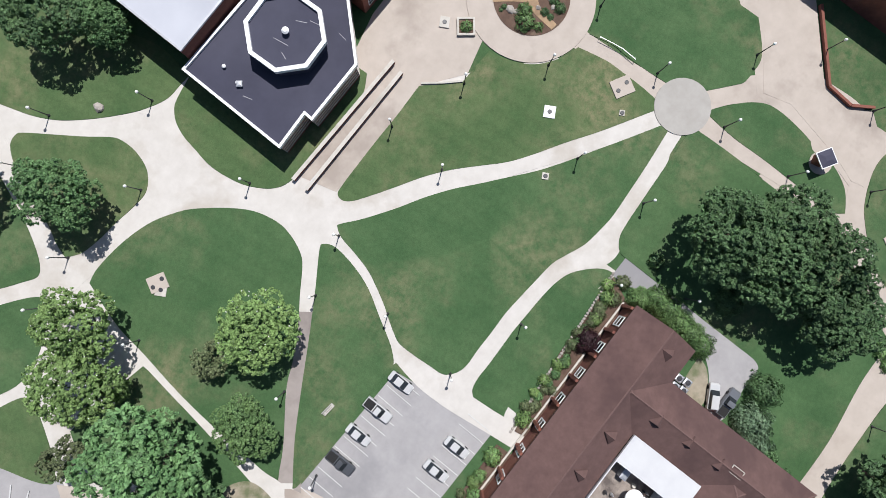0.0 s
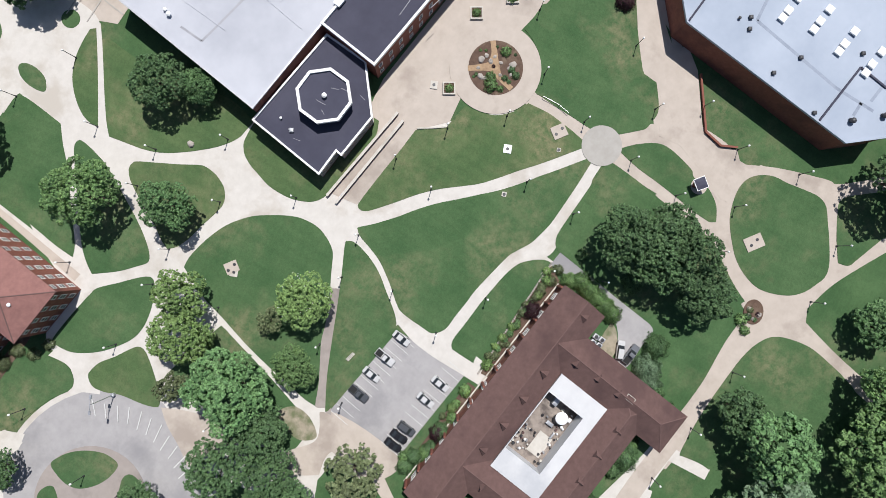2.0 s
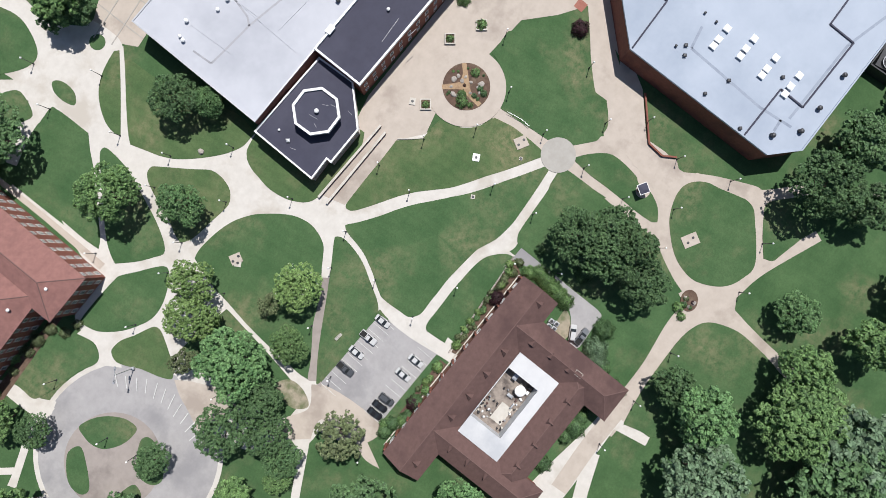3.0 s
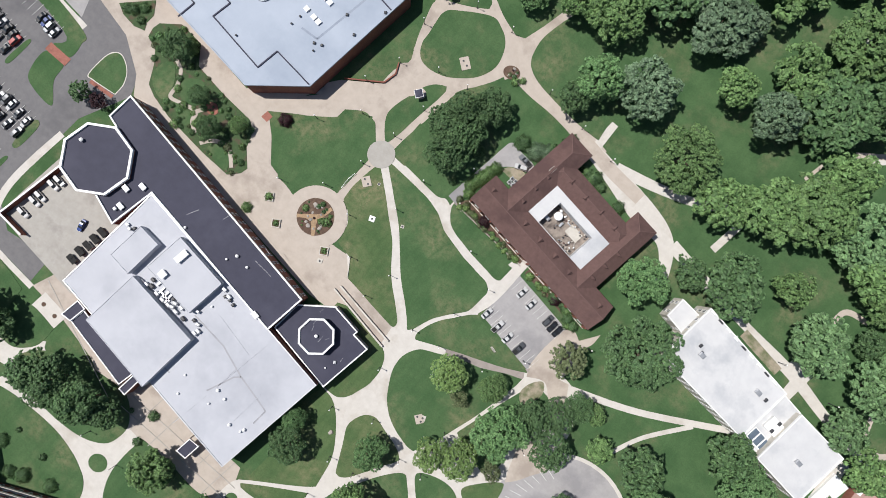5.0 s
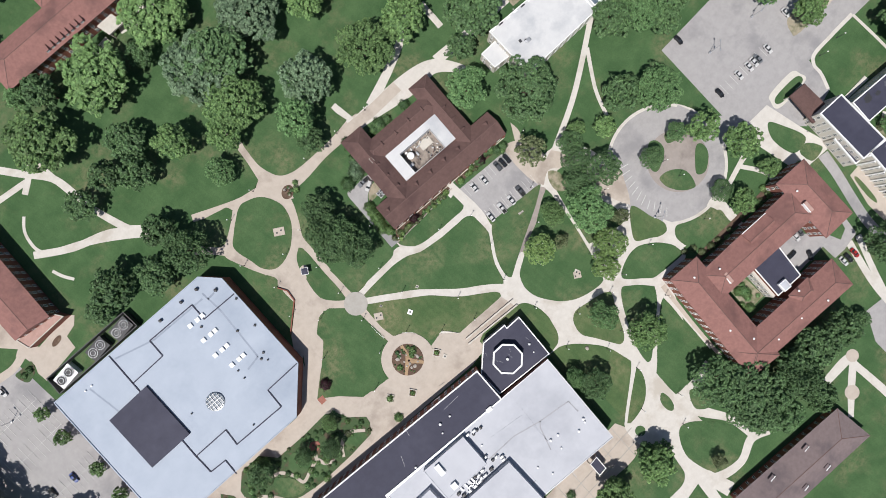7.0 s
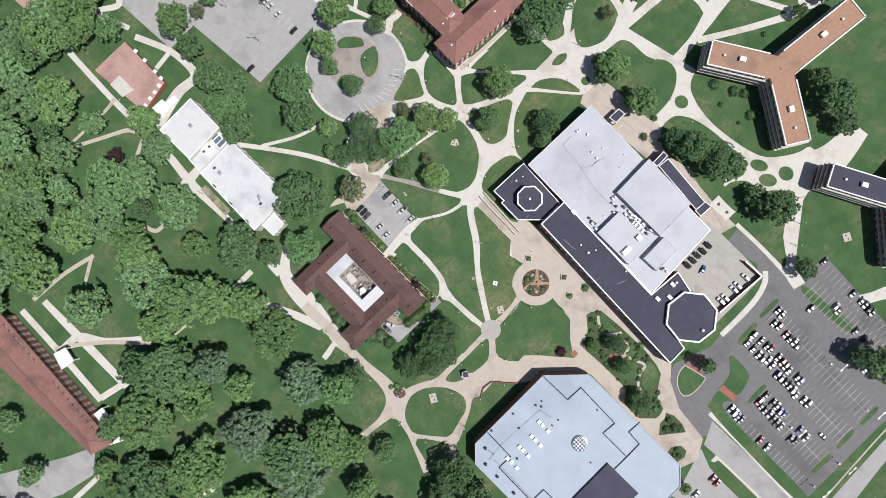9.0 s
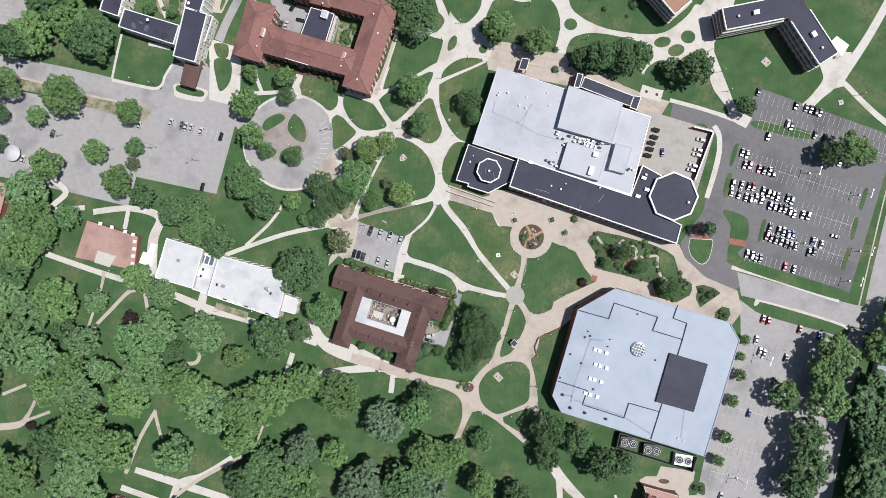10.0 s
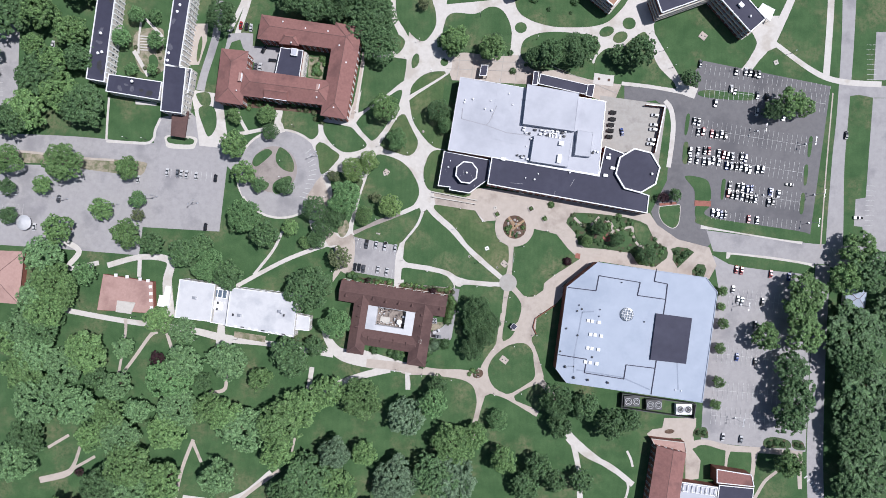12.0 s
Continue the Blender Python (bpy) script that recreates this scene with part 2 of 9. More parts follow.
disc("loop_island", -92.9, 44.0, 12.6, OLD_WALK, "grey paved island inside the loop drive", "pavement", 0.05)
strip("loop_entry", [(-106.6, 30.2, 7), (-110.3, 44.1, 10), (-117.4, 53.9, 14), (-123.5, 55.7, 12)], OLD_ASPHALT, "asphalt drive joining the road")
sheet("car_park_4", [(97.1, 89.2), (126.2, 86.1), (139.9, 102.7), (208.5, 88.8), (196.7, 4.8), (141.3, 12.7), (145.0, 5.7), (141.3, 1.1), (121.5, 5.7), (113.9, 13.9), (111.4, 21.0), (120.0, 37.8), (123.1, 74.5), (113.9, 81.3), (97.1, 79.1)], ASPHALT, "dark asphalt car park with painted bays", "car park", 0.02, False)
sheet("road_2", [(216.3, 172.3), (223.3, 172.3), (221.4, 117.2), (218.2, 74.4), (215.7, 43.9), (214.1, -3.5), (205.9, -3.5), (208.7, 43.9), (211.8, 74.4), (214.6, 117.2)], OLD_ASPHALT, "asphalt road along the lots", "road", 0.02)
sheet("road_3", [(141.3, 10.9), (199.2, 3.6), (278.2, -0.4), (278.2, -7.4), (199.2, -7.4), (156.5, -1.3), (144.9, -0.4)], OLD_ASPHALT, "pale asphalt entrance road", "road", 0.025, False)
sheet("car_park_5", [(233.2, 118.1), (293.8, 118.0), (293.7, 92.0), (231.6, 92.1)], OLD_ASPHALT, LOT, "car park", 0.02, False)
sheet("car_park_6", [(231.3, 82.3), (293.7, 82.3), (293.4, 1.1), (231.1, 1.1), (226.0, 5.7), (225.4, 12.7), (220.8, 13.3), (221.8, 27.7), (227.2, 28.6)], OLD_ASPHALT, LOT, "car park", 0.02, False)
sheet("car_park_7", [(144.9, -2.6), (153.5, -7.4), (199.1, -13.5), (194.4, -108.7), (138.1, -103.3), (140.6, -60.0), (148.0, -21.8)], OLD_ASPHALT, LOT, "car park", 0.02, False)
sheet("road_5", [(215.8, 89.1), (231.6, 89.1), (293.7, 87.5), (293.7, 82.1), (231.3, 82.6), (223.7, 84.2), (215.8, 83.0)], OLD_ASPHALT, "short asphalt link between road and lots", "road", 0.018, False)
strip("road_4", [(204.0, -8.0, 8), (201.2, -59.9, 8), (199.6, -108.7, 8.8), (200.0, -135.0, 8.8), (201.5, -169.5, 8)], OLD_ASPHALT, "worn asphalt road beside the trees")
sheet("yard", [(84.0, 84.0), (120.0, 78.8), (115.4, 46.5), (82.0, 42.5)], GREY_SLAB, "stained concrete service yard", "yard", 0.04, False)
strip("yard_walk", [(119.1, 81.1, 2.4), (122.2, 76.7, 2.6), (123.5, 68.7, 2.6), (122.8, 58.3, 2.6), (120.9, 45.0, 2.4)], CONCRETE, "pale concrete walk along the yard wall")
strip("verge_path", [(209.7, 85.1, 0.7), (206.0, 43.9, 0.7), (202.8, 1.1, 0.7)], PAVING, "narrow concrete path in the grass verge")
sheet("verge", [(-240.0, 53.0), (-225.7, 53.2), (-216.4, 52.4), (-192.8, 50.4), (-179.7, 49.5), (-163.9, 48.1), (-162.2, 45.7), (-166.4, 40.6), (-181.5, 42.3), (-191.4, 43.6), (-215.9, 47.1), (-240.0, 48.4)], BARE, "dry worn verge between road and car park", "verge", 0.06)
strip("verge_path", [(-240.0, 54.4, 1.2), (-227.0, 53.6, 1.2), (-209.8, 51.6, 1.2), (-192.7, 49.9, 1.2), (-179.7, 49.2, 1.2)], PAVING, "narrow tan walk along the verge", 0.09)
sheet("drop_off", [(-154.9, 72.3), (-149.7, 73.3), (-137.4, 74.8), (-133.7, 70.2), (-130.6, 55.7), (-158.9, 55.8), (-157.1, 64.0)], OLD_ASPHALT, "asphalt drop-off drive under the canopy", "road", 0.03, False)
sheet("kerb_island", [(-150.9, 62.5), (-135.8, 61.6), (-135.5, 57.0), (-138.0, 55.1), (-149.7, 55.7), (-151.8, 58.8)], KERB, "pale concrete kerb island", "kerb", 0.08)
strip("brick_crossing", [(116.0, 24.9, 1.3), (120.2, 25.2, 1.3), (125.2, 25.6, 1.3)], PINK_PAVING, "red brick crossing over the drive", 0.06)
strip("brick_crossing", [(134.9, 25.6, 3), (143.8, 25.3, 3)], PINK_PAVING, "red brick crossing over the drive", 0.12)
sheet("driveway", [(7.9, -21.0, 1), (7.2, -25.9), (5.3, -36.3), (4.2, -43.2), (3.4, -47.5), (1.9, -48.6), (-1.6, -47.9), (-5.9, -47.6), (-8.1, -46.7), (-8.1, -44.4), (-6.5, -43.6), (-4.3, -42.9), (-1.1, -41.1), (1.3, -38.0), (2.9, -31.4), (3.9, -25.6), (4.4, -20.4, 1)], OLD_ASPHALT, "grey driveway behind the brown-roofed building", "road")
sheet("bare_patch", [(-8.1, -38.8, 1), (-4.0, -38.7), (-0.3, -39.1, 1), (-1.6, -41.2), (-4.4, -42.8), (-7.0, -43.2), (-8.1, -42.0)], BARE, "bare tan ground beside the driveway", "ground")
sheet("forecourt", [(-49.2, 7.0), (-50.7, -11.3), (-57.3, -10.3), (-60.2, -0.9), (-57.6, 7.0)], PAVING, "tan paved forecourt beside the car park", "pavement")

# ---- concrete walks ----
WALK = "pale concrete footpath across the lawns"
walks = []
walks.append([(-10.8, 129.9, 17), (-13.2, 109.7, 14), (-18.7, 92.3, 10), (-20.2, 77.3, 7), (-16.7, 65.1, 6), (-11.7, 52.1, 8.5), (-13.6, 41.5, 9), (-12.5, 31.1, 7), (-9.9, 24.6, 8)])
walks.append([(-10.1, 26.1, 6), (-15.3, 39.0, 5.5), (-21.7, 46.4, 6), (-29.0, 51.7, 5.5), (-36.6, 55.3, 5), (-41.9, 56.9, 6)])
walks.append([(-21.8, 81.9, 4.5), (-27.9, 72.1, 4.3), (-34.0, 64.7, 4.3), (-41.3, 57.0, 6)])
walks.append([(-41.4, 56.9, 6), (-45.9, 63.3, 4.5), (-50.5, 69.6, 5), (-58.1, 69.6, 4.5), (-64.9, 69.1, 4), (-66.3, 61.0, 5), (-69.9, 58.4, 6), (-72.2, 57.4, 7)])
walks.append([(-65.9, 61.2, 4), (-60.4, 54.2, 4), (-54.5, 51.3, 4), (-47.7, 52.5, 4.5), (-40.9, 56.0, 5)])
walks.append([(-56.1, 47.9, 3), (-64.0, 39.5, 4.5), (-65.1, 29.8, 8), (-68.5, 18.9, 11), (-64.9, 7.5, 9), (-56.5, 5.2, 8)])
walks.append([(-10.7, 25.1, 6), (-16.9, 23.3, 3.2), (-24.3, 19.6, 2.8)])
walks.append([(-41.3, 55.7, 4), (-42.4, 41.7, 2.2), (-45.2, 31.4, 2.2), (-49.0, 19.8, 2.2), (-52.6, 7.4, 4)])
walks.append([(-10.7, 25.1, 6), (-12.5, 18.4, 2.8), (-16.0, 11.9, 2.6), (-21.6, 6.3, 2.6), (-24.1, -1.0, 4), (-24.1, -6.6, 6), (-24.7, -14.1, 5.5), (-25.5, -20.6, 4.5)])
walks.append([(-24.6, -4.8, 5), (-16.7, -8.0, 3.6), (-4.1, -10.4, 3.6), (2.9, -12.9, 3.6), (7.2, -16.9, 5), (12.5, -17.1, 3.6), (22.2, -17.3, 3.6), (32.1, -17.7, 4)])
walks.append([(-11.3, 27.0, 8), (-4.8, 19.5, 4.2), (5.4, 9.4, 4), (18.0, -2.8, 4), (26.6, -10.8, 4), (33.2, -16.7, 4)])
walks.append([(-0.3, 54.9, 2), (-4.4, 55.2, 4), (-9.4, 55.1, 7)])
walks.append([(-22.3, 90.2, 2.2), (-29.8, 85.2, 2.2), (-44.6, 75.0, 2.4), (-49.4, 70.2, 3)])
walks.append([(-16.1, -63.1, 6), (-22.2, -63.2, 5.5), (-45.2, -58.3, 9), (-57.4, -55.5, 6), (-63.6, -47.9, 4), (-65.1, -43.3, 3)])
walks.append([(-29.9, -64.1, 4), (-45.2, -67.8, 3.5), (-58.9, -72.4, 3), (-69.7, -78.5, 3)])
walks.append([(-20.1, -63.8, 3.2), (-20.1, -75.4, 2.6)])
walks.append([(-72.1, -63.2, 2.6), (-74.0, -75.4, 2.6)])
walks.append([(-208.0, -32.0, 2.8), (-174.1, -38.2, 2.8), (-140.3, -42.7, 3.4), (-118.8, -47.6, 4), (-94.2, -50.7, 3), (-60.5, -55.8, 4.5)])
walks.append([(-148.2, -143.9, 3), (-120.3, -149.1, 3), (-92.4, -154.9, 3)])
walks.append([(-142.3, -134.0, 3), (-118.3, -137.5, 4), (-86.4, -142.2, 3.5)])
walks.append([(-121.8, -150.6, 3), (-119.2, -137.7, 3.5), (-107.5, -131.2, 3), (-94.2, -120.1, 3)])
walks.append([(-93.1, -154.1, 3), (-88.3, -141.5, 3)])
walks.append([(-73.2, -149.3, 2.5), (-66.6, -153.8, 2.5), (-65.6, -160.3, 2)])
walks.append([(65.5, -97.3, 4), (74.7, -108.9, 3.2), (89.3, -116.8, 3), (101.5, -126.5, 3)])
walks.append([(68.0, -100.3, 3), (70.4, -108.9, 3), (72.8, -124.1, 2.6), (73.4, -148.5, 2.6)])
walks.append([(-10.9, 47.1, 8), (-15.8, 57.8, 6), (-20.1, 71.6, 5), (-20.7, 83.9, 6), (-18.3, 96.1, 9), (-14.6, 105.3, 14), (-10.9, 112.1, 14), (-3.8, 119.1, 7), (-2.6, 126.8, 5), (-6.0, 145.2, 6)])
walks.append([(-19.2, 109.3, 6), (-23.6, 118.6, 4), (-27.6, 127.0, 3), (-28.5, 138.0, 3.5)])
walks.append([(-2.9, 125.6, 5), (13.0, 128.9, 5), (24.7, 132.3, 5), (34.5, 130.4, 7), (39.0, 117.5, 8), (38.1, 105.9, 6)])
walks.append([(38.1, 120.0, 6), (52.8, 121.2, 5), (74.2, 118.7, 5), (89.5, 122.0, 6)])
walks.append([(-18.6, 83.2, 2.2), (-8.4, 90.0, 2.2), (1.4, 96.7, 2.2)])
walks.append([(-32.4, 85.1, 2.5), (-23.2, 90.6, 3)])
walks.append([(-39.1, 105.4, 3), (-29.9, 106.9, 4), (-19.2, 106.9, 6)])
walks.append([(74.2, 117.5, 5), (91.1, 123.6, 9), (104.8, 128.1, 16), (112.5, 141.9, 14), (114.0, 160.3, 10)])
walks.append([(108.5, 122.0, 6), (115.5, 105.1, 5), (126.2, 89.8, 6), (135.9, 84.9, 6)])
walks.append([(90.1, 118.0, 4), (84.0, 109.8, 4), (79.7, 102.7, 4)])
walks.append([(95.6, 90.5, 2), (113.9, 88.3, 2), (135.3, 84.3, 2.4)])
walks.append([(168.9, 123.4, 10), (172.6, 112.7, 8), (167.4, 103.5, 5), (162.2, 96.5, 5)])
walks.append([(178.7, 111.8, 2.6), (206.1, 93.4, 3), (235.9, 89.7, 3.2)])
walks.append([(177.5, 114.8, 5), (187.3, 135.6, 4), (196.5, 160.1, 4)])
walks.append([(209.9, 166.2, 3.6), (208.6, 129.5, 3.6), (206.1, 94.6, 3.6)])
walks.append([(138.3, 13.3, 3), (156.5, 10.9, 3), (193.1, 4.8, 3)])
walks.append([(152.0, -2.6, 3.4), (177.8, -5.6, 4), (199.1, -8.7, 3)])
walks.append([(-183.4, -8.1, 3), (-164.9, -3.5, 3), (-149.6, -5.6, 4), (-150.8, -17.3, 5), (-149.5, -35.7, 6)])
walks.append([(-165.6, -2.0, 2.2), (-166.1, -14.2, 2.2)])
walks.append([(-208.0, 5.7, 3), (-198.8, -0.4, 3), (-204.9, -9.6, 2.6), (-188.0, -6.6, 2.5)])
walks.append([(-88.2, 77.8, 2.5), (-90.0, 64.0, 3)])
walks.append([(-182.6, 83.5, 1.2), (-183.5, 71.8, 1.2), (-184.1, 60.1, 1.2)])
walks.append([(-184.1, 59.5, 1.5), (-171.2, 58.7, 1.5), (-161.8, 58.4, 1.5), (-158.3, 61.0, 1.4), (-157.4, 65.6, 1.4), (-154.6, 71.7, 1.4)])
walks.append([(-164.6, 127.7, 1.3), (-166.4, 116.3, 1.1), (-166.7, 107.1, 1.3)])
walks.append([(-164.6, 127.7, 1.2), (-155.0, 117.8, 1.8), (-153.4, 114.2, 1.8)])
walks.append([(-169.2, 108.6, 2.2), (-164.8, 101.0, 2.0), (-161.4, 94.8, 1.8)])
walks.append([(-112.8, 117.8, 3), (-106.7, 136.2, 3), (-103.7, 154.7, 3)])
walks.append([(-92.0, 67.3, 2), (-107.1, 64.1, 2), (-111.4, 63.3, 2.4)])
walks.append([(-107.1, 64.1, 1.8), (-110.7, 70.4, 1.8), (-112.3, 75.4, 1.8), (-110.9, 82.3, 1.8)])
walks.append([(-89.7, 63.9, 6), (-90.5, 70.8, 4), (-89.4, 81.0, 2.5)])
walks.append([(-48.9, 71.6, 1.6), (-46.7, 86.6, 1.4), (-44.2, 102.5, 1.4)])
walks.append([(-29.2, 85.8, 2), (-21.8, 92.2, 2.4)])
walks.append([(-61.1, 146.9, 3), (-73.8, 147.4, 4), (-78.7, 148.3, 3)])
walks.append([(-78.2, 149.2, 3), (-67.9, 156.8, 3), (-59.4, 163.8, 2.2)])
walks.append([(-76.6, 150.1, 3), (-76.5, 165.0, 3.2), (-75.8, 185.3, 3.2)])
walks.append([(-117.3, 118.9, 2.6), (-111.3, 131.3, 2.6), (-106.3, 142.6, 3)])
walks.append([(91.2, -169.5, 3), (80.9, -152.3, 3), (73.6, -140.4, 3), (72.8, -128.3, 3)])
walks.append([(73.7, -148.8, 2.4), (73.6, -140.4, 3)])
walks.append([(73.0, -152.4, 2.4), (79.6, -148.0, 2.6), (85.5, -144.7, 2.4)])
walks.append([(107.3, -154.3, 2.4), (95.3, -151.2, 2.4), (81.5, -147.7, 2.4)])
walks.append([(93.0, -119.7, 2.6), (81.6, -112.3, 3), (71.3, -104.9, 5), (67.0, -100.6, 5)])
walks.append([(92.3, -139.4, 1.2), (96.8, -135.0, 1.2), (98.9, -128.4, 1.3), (98.1, -123.7, 1.4)])
walks.append([(101.4, -116.9, 1.2), (100.3, -112.5, 1.3), (98.3, -108.3, 1.2)])
walks.append([(11.9, -158.6, 3), (4.0, -156.3, 3), (-7.5, -156.3, 2.6), (-16.7, -154.5, 2.6)])
walks.append([(32.1, -165.3, 2.4), (26.7, -160.8, 2.4), (17.5, -159.9, 3)])
walks.append([(-34.0, 141.8, 3.2), (-26.8, 138.4, 3.4), (-17.0, 141.2, 3.2), (-6.0, 137.8, 4), (-1.0, 131.1, 5)])
walks.append([(-2.0, 132.6, 5), (1.6, 146.7, 4), (4.6, 162.8, 5), (2.3, 176.5, 6), (-1.6, 191.1, 6)])
walks.append([(27.6, 134.7, 5), (28.1, 147.9, 4), (27.5, 159.9, 6), (26.6, 169.4, 8), (28.4, 178.0, 5)])
walks.append([(4.7, 164.1, 5), (12.1, 163.4, 3.4), (19.8, 163.9, 4), (27.5, 161.4, 5)])
walks.append([(29.9, 148.3, 3), (45.3, 167.0, 3), (59.1, 185.7, 3.5)])
walks.append([(30.5, 176.4, 2.6), (43.7, 181.0, 2.6), (59.1, 186.4, 3)])
walks.append([(32.8, 226.3, 3), (48.2, 212.4, 3), (61.9, 201.2, 4)])
walks.append([(-77.3, -215.0, 2.4), (-74.2, -199.6, 2.4), (-71.4, -183.3, 2.4)])
walks.append([(-28.8, -162.6, 3), (-24.5, -155.0, 3)])
walks.append([(-16.3, -156.3, 4), (-2.2, -158.9, 4), (13.0, -164.7, 4)])
walks.append([(-103.8, -13.2, 1.6), (-93.3, 0.1, 1.5), (-88.2, 10.4, 1.5)])
walks.append([(-115.8, -20.8, 2.2), (-86.9, -5.4, 2.2), (-63.7, 3.6, 2.6), (-50.2, 10.5, 5)])
plaza_walks = []
plaza_walks.append([(-136.5, -102.5, 1.9), (-142.6, -118.4, 1.9), (-146.9, -136.7, 2.0)])
plaza_walks.append([(-137.1, -103.1, 1.8), (-132.2, -114.7, 1.6)])
plaza_walks.append([(-127.9, -77.0, 1.7), (-119.4, -74.9, 2.0), (-118.8, -63.2, 1.4)])
plaza_walks.append([(-215.5, -106.9, 1.6), (-204.1, -100.1, 1.6)])
plaza_walks.append([(-220.1, -124.6, 3.4), (-205.3, -120.9, 3.4), (-201.0, -115.4, 2.0), (-198.0, -106.2, 1.5)])
plaza_walks.append([(-204.1, -119.7, 1.6), (-189.9, -111.7, 1.5)])
plaza_walks.append([(-176.5, -68.8, 1.8), (-167.9, -57.2, 1.8), (-160.2, -46.4, 2.0), (-156.3, -43.7, 2.7)])
plaza_walks.append([(-151.0, -44.9, 1.8), (-147.6, -55.3, 1.8)])
plaza_walks.append([(-173.5, -37.2, 2.0), (-173.5, -44.9, 1.4), (-177.1, -66.4, 1.4)])
plaza_walks.append([(-83.1, -109.1, 1.2), (-81.3, -101.5, 1.2)])
plaza_walks.append([(-89.6, -118.9, 2.0), (-109.5, -133.6, 2.0), (-124.8, -148.9, 2.0)])
plaza_walks.append([(-19.1, -66.7, 2.4), (-19.1, -75.2, 1.8)])
plaza_walks.append([(-44.1, 107.5, 1.5), (-46.9, 90.2, 1.5), (-50.6, 71.6, 2)])
plaza_walks.append([(134.0, -104.4, 3.2), (141.1, -103.6, 3.0), (153.2, -106.6, 3.4), (170.0, -107.8, 3.0), (192.8, -109.8, 3.0)])
plaza_walks.append([(153.0, -107.5, 3.0), (152.0, -112.3, 1.6), (151.4, -118.4, 1.5)])
plaza_walks.append([(167.2, -107.5, 4.0), (166.6, -114.8, 2.4), (165.4, -123.9, 2.4)])
plaza_walks.append([(165.4, -136.4, 1.8), (167.8, -132.4, 1.8), (172.7, -124.5, 1.8), (179.4, -119.0, 1.6)])
plaza_walks.append([(186.7, -109.0, 3.0), (191.6, -112.1, 2.6), (191.2, -119.3, 2.4), (191.5, -128.7, 2.2)])
plaza_walks.append([(35.7, 4.9, 3.5), (35.1, -6.0, 3), (34.6, -15.1, 3.5)])
plaza_walks.append([(35.0, -18.1, 4), (41.5, -25.0, 4.5), (44.0, -33.3, 9)])
plaza_walks.append([(83.0, -1.4, 6), (67.6, -11.6, 6), (59.7, -17.7, 8), (52.7, -25.2, 9), (45.5, -32.5, 10), (42.8, -42.1, 12), (41.1, -48.9, 7), (31.8, -51.2, 4.5), (26.4, -55.8, 5)])
plaza_walks.append([(44.1, -48.7, 5), (48.6, -56.7, 3), (50.6, -67.1, 5), (52.0, -71.2, 4), (59.6, -80.0, 3)])
plaza_walks.append([(34.0, -18.7, 4), (32.7, -30.0, 3.6), (32.0, -40.1, 3.4), (30.3, -49.9, 4), (26.2, -55.5, 5), (21.8, -62.0, 6), (20.4, -70.9, 9)])
plaza_walks.append([(51.0, -69.3, 3.5), (42.3, -75.3, 3), (34.9, -78.7, 3.5)])
plaza_walks.append([(50.1, -88.6, 3), (34.5, -79.3, 3.2), (26.1, -75.8, 4), (19.8, -71.2, 9)])
plaza_walks.append([(19.8, -71.2, 10), (9.5, -67.2, 5.5), (-3.1, -66.2, 4.2), (-16.9, -64.3, 4.6), (-29.2, -62.3, 4.6), (-42.6, -61.0, 4.6)])
plaza_walks.append([(19.3, -74.7, 7), (16.9, -87.5, 4), (13.9, -102.1, 3.5)])
strip("service_drive", [(-121.0, 148.0, 4.2), (-123.0, 128.0, 4.2), (-124.2, 117.8, 4.2), (-126.7, 108.6, 4.2), (-130.7, 96.3, 4.2), (-133.0, 87.0, 4.6)], OLD_ASPHALT, "narrow grey service drive")
sheet("patio", [(-136.2, 123.3), (-128.8, 123.3), (-129.4, 114.1), (-133.7, 100.9), (-139.0, 100.9)], PAVING, "pale paved terrace beside the hall", "pavement", 0.04, False)
sheet("planted_bed", [(-132.2, 116.3), (-131.9, 111.7), (-133.7, 103.4), (-135.0, 104.0), (-133.8, 113.2)], DRY_LAWN, "narrow yellowish grass bed in the terrace", "flower bed", 0.12)
sheet("forecourt", [(-135.9, 87.1), (-125.1, 85.5), (-120.5, 79.4), (-118.3, 62.5), (-121.5, 55.7), (-133.4, 56.9), (-135.6, 73.3), (-137.4, 82.5)], CONCRETE, "pale concrete forecourt beside the drive", "pavement", 0.035, False)
sheet("court_soil", [(-168.2, 118.4), (-154.4, 120.9), (-152.8, 111.7), (-152.8, 98.3), (-163.6, 95.9), (-168.7, 105.6)], BARE, "dry tan earth of the garden court", "ground", 0.03)
sheet("court_pool", [(-159.6, 97.9), (-156.3, 99.6), (-155.9, 103.2), (-158.2, 106.6), (-161.1, 104.6)], LAWN, "rounded lawn in the garden court", "lawn", 0.1)
for k in range(6):
    sheet("garden_step", [(-165.6, 116.9 - 1.5 * k), (-161.2 + 0.5 * (k % 2), 116.6 - 1.5 * k), (-161.2 + 0.5 * (k % 2), 116.1 - 1.5 * k), (-165.6, 116.3 - 1.5 * k)], CONCRETE, "low concrete garden step across the slope", "step", 0.2, False)
sheet("entrance_step", [(-168.2, 81.4), (-156.5, 80.2), (-156.7, 78.6), (-168.0, 79.4)], CONCRETE, "broad concrete entrance step", "step", 0.35, False)
sheet("court_yard", [(-117.5, 117.8), (-109.2, 118.4), (-104.2, 117.8), (-104.5, 111.0), (-88.9, 110.0), (-92.2, 94.8), (-103.6, 96.1), (-103.6, 101.8), (-109.8, 110.1), (-111.3, 114.7), (-115.9, 113.2), (-118.4, 107.0), (-120.2, 107.0)], OLD_ASPHALT, "grey paved yard in the court", "yard", 0.035, False)
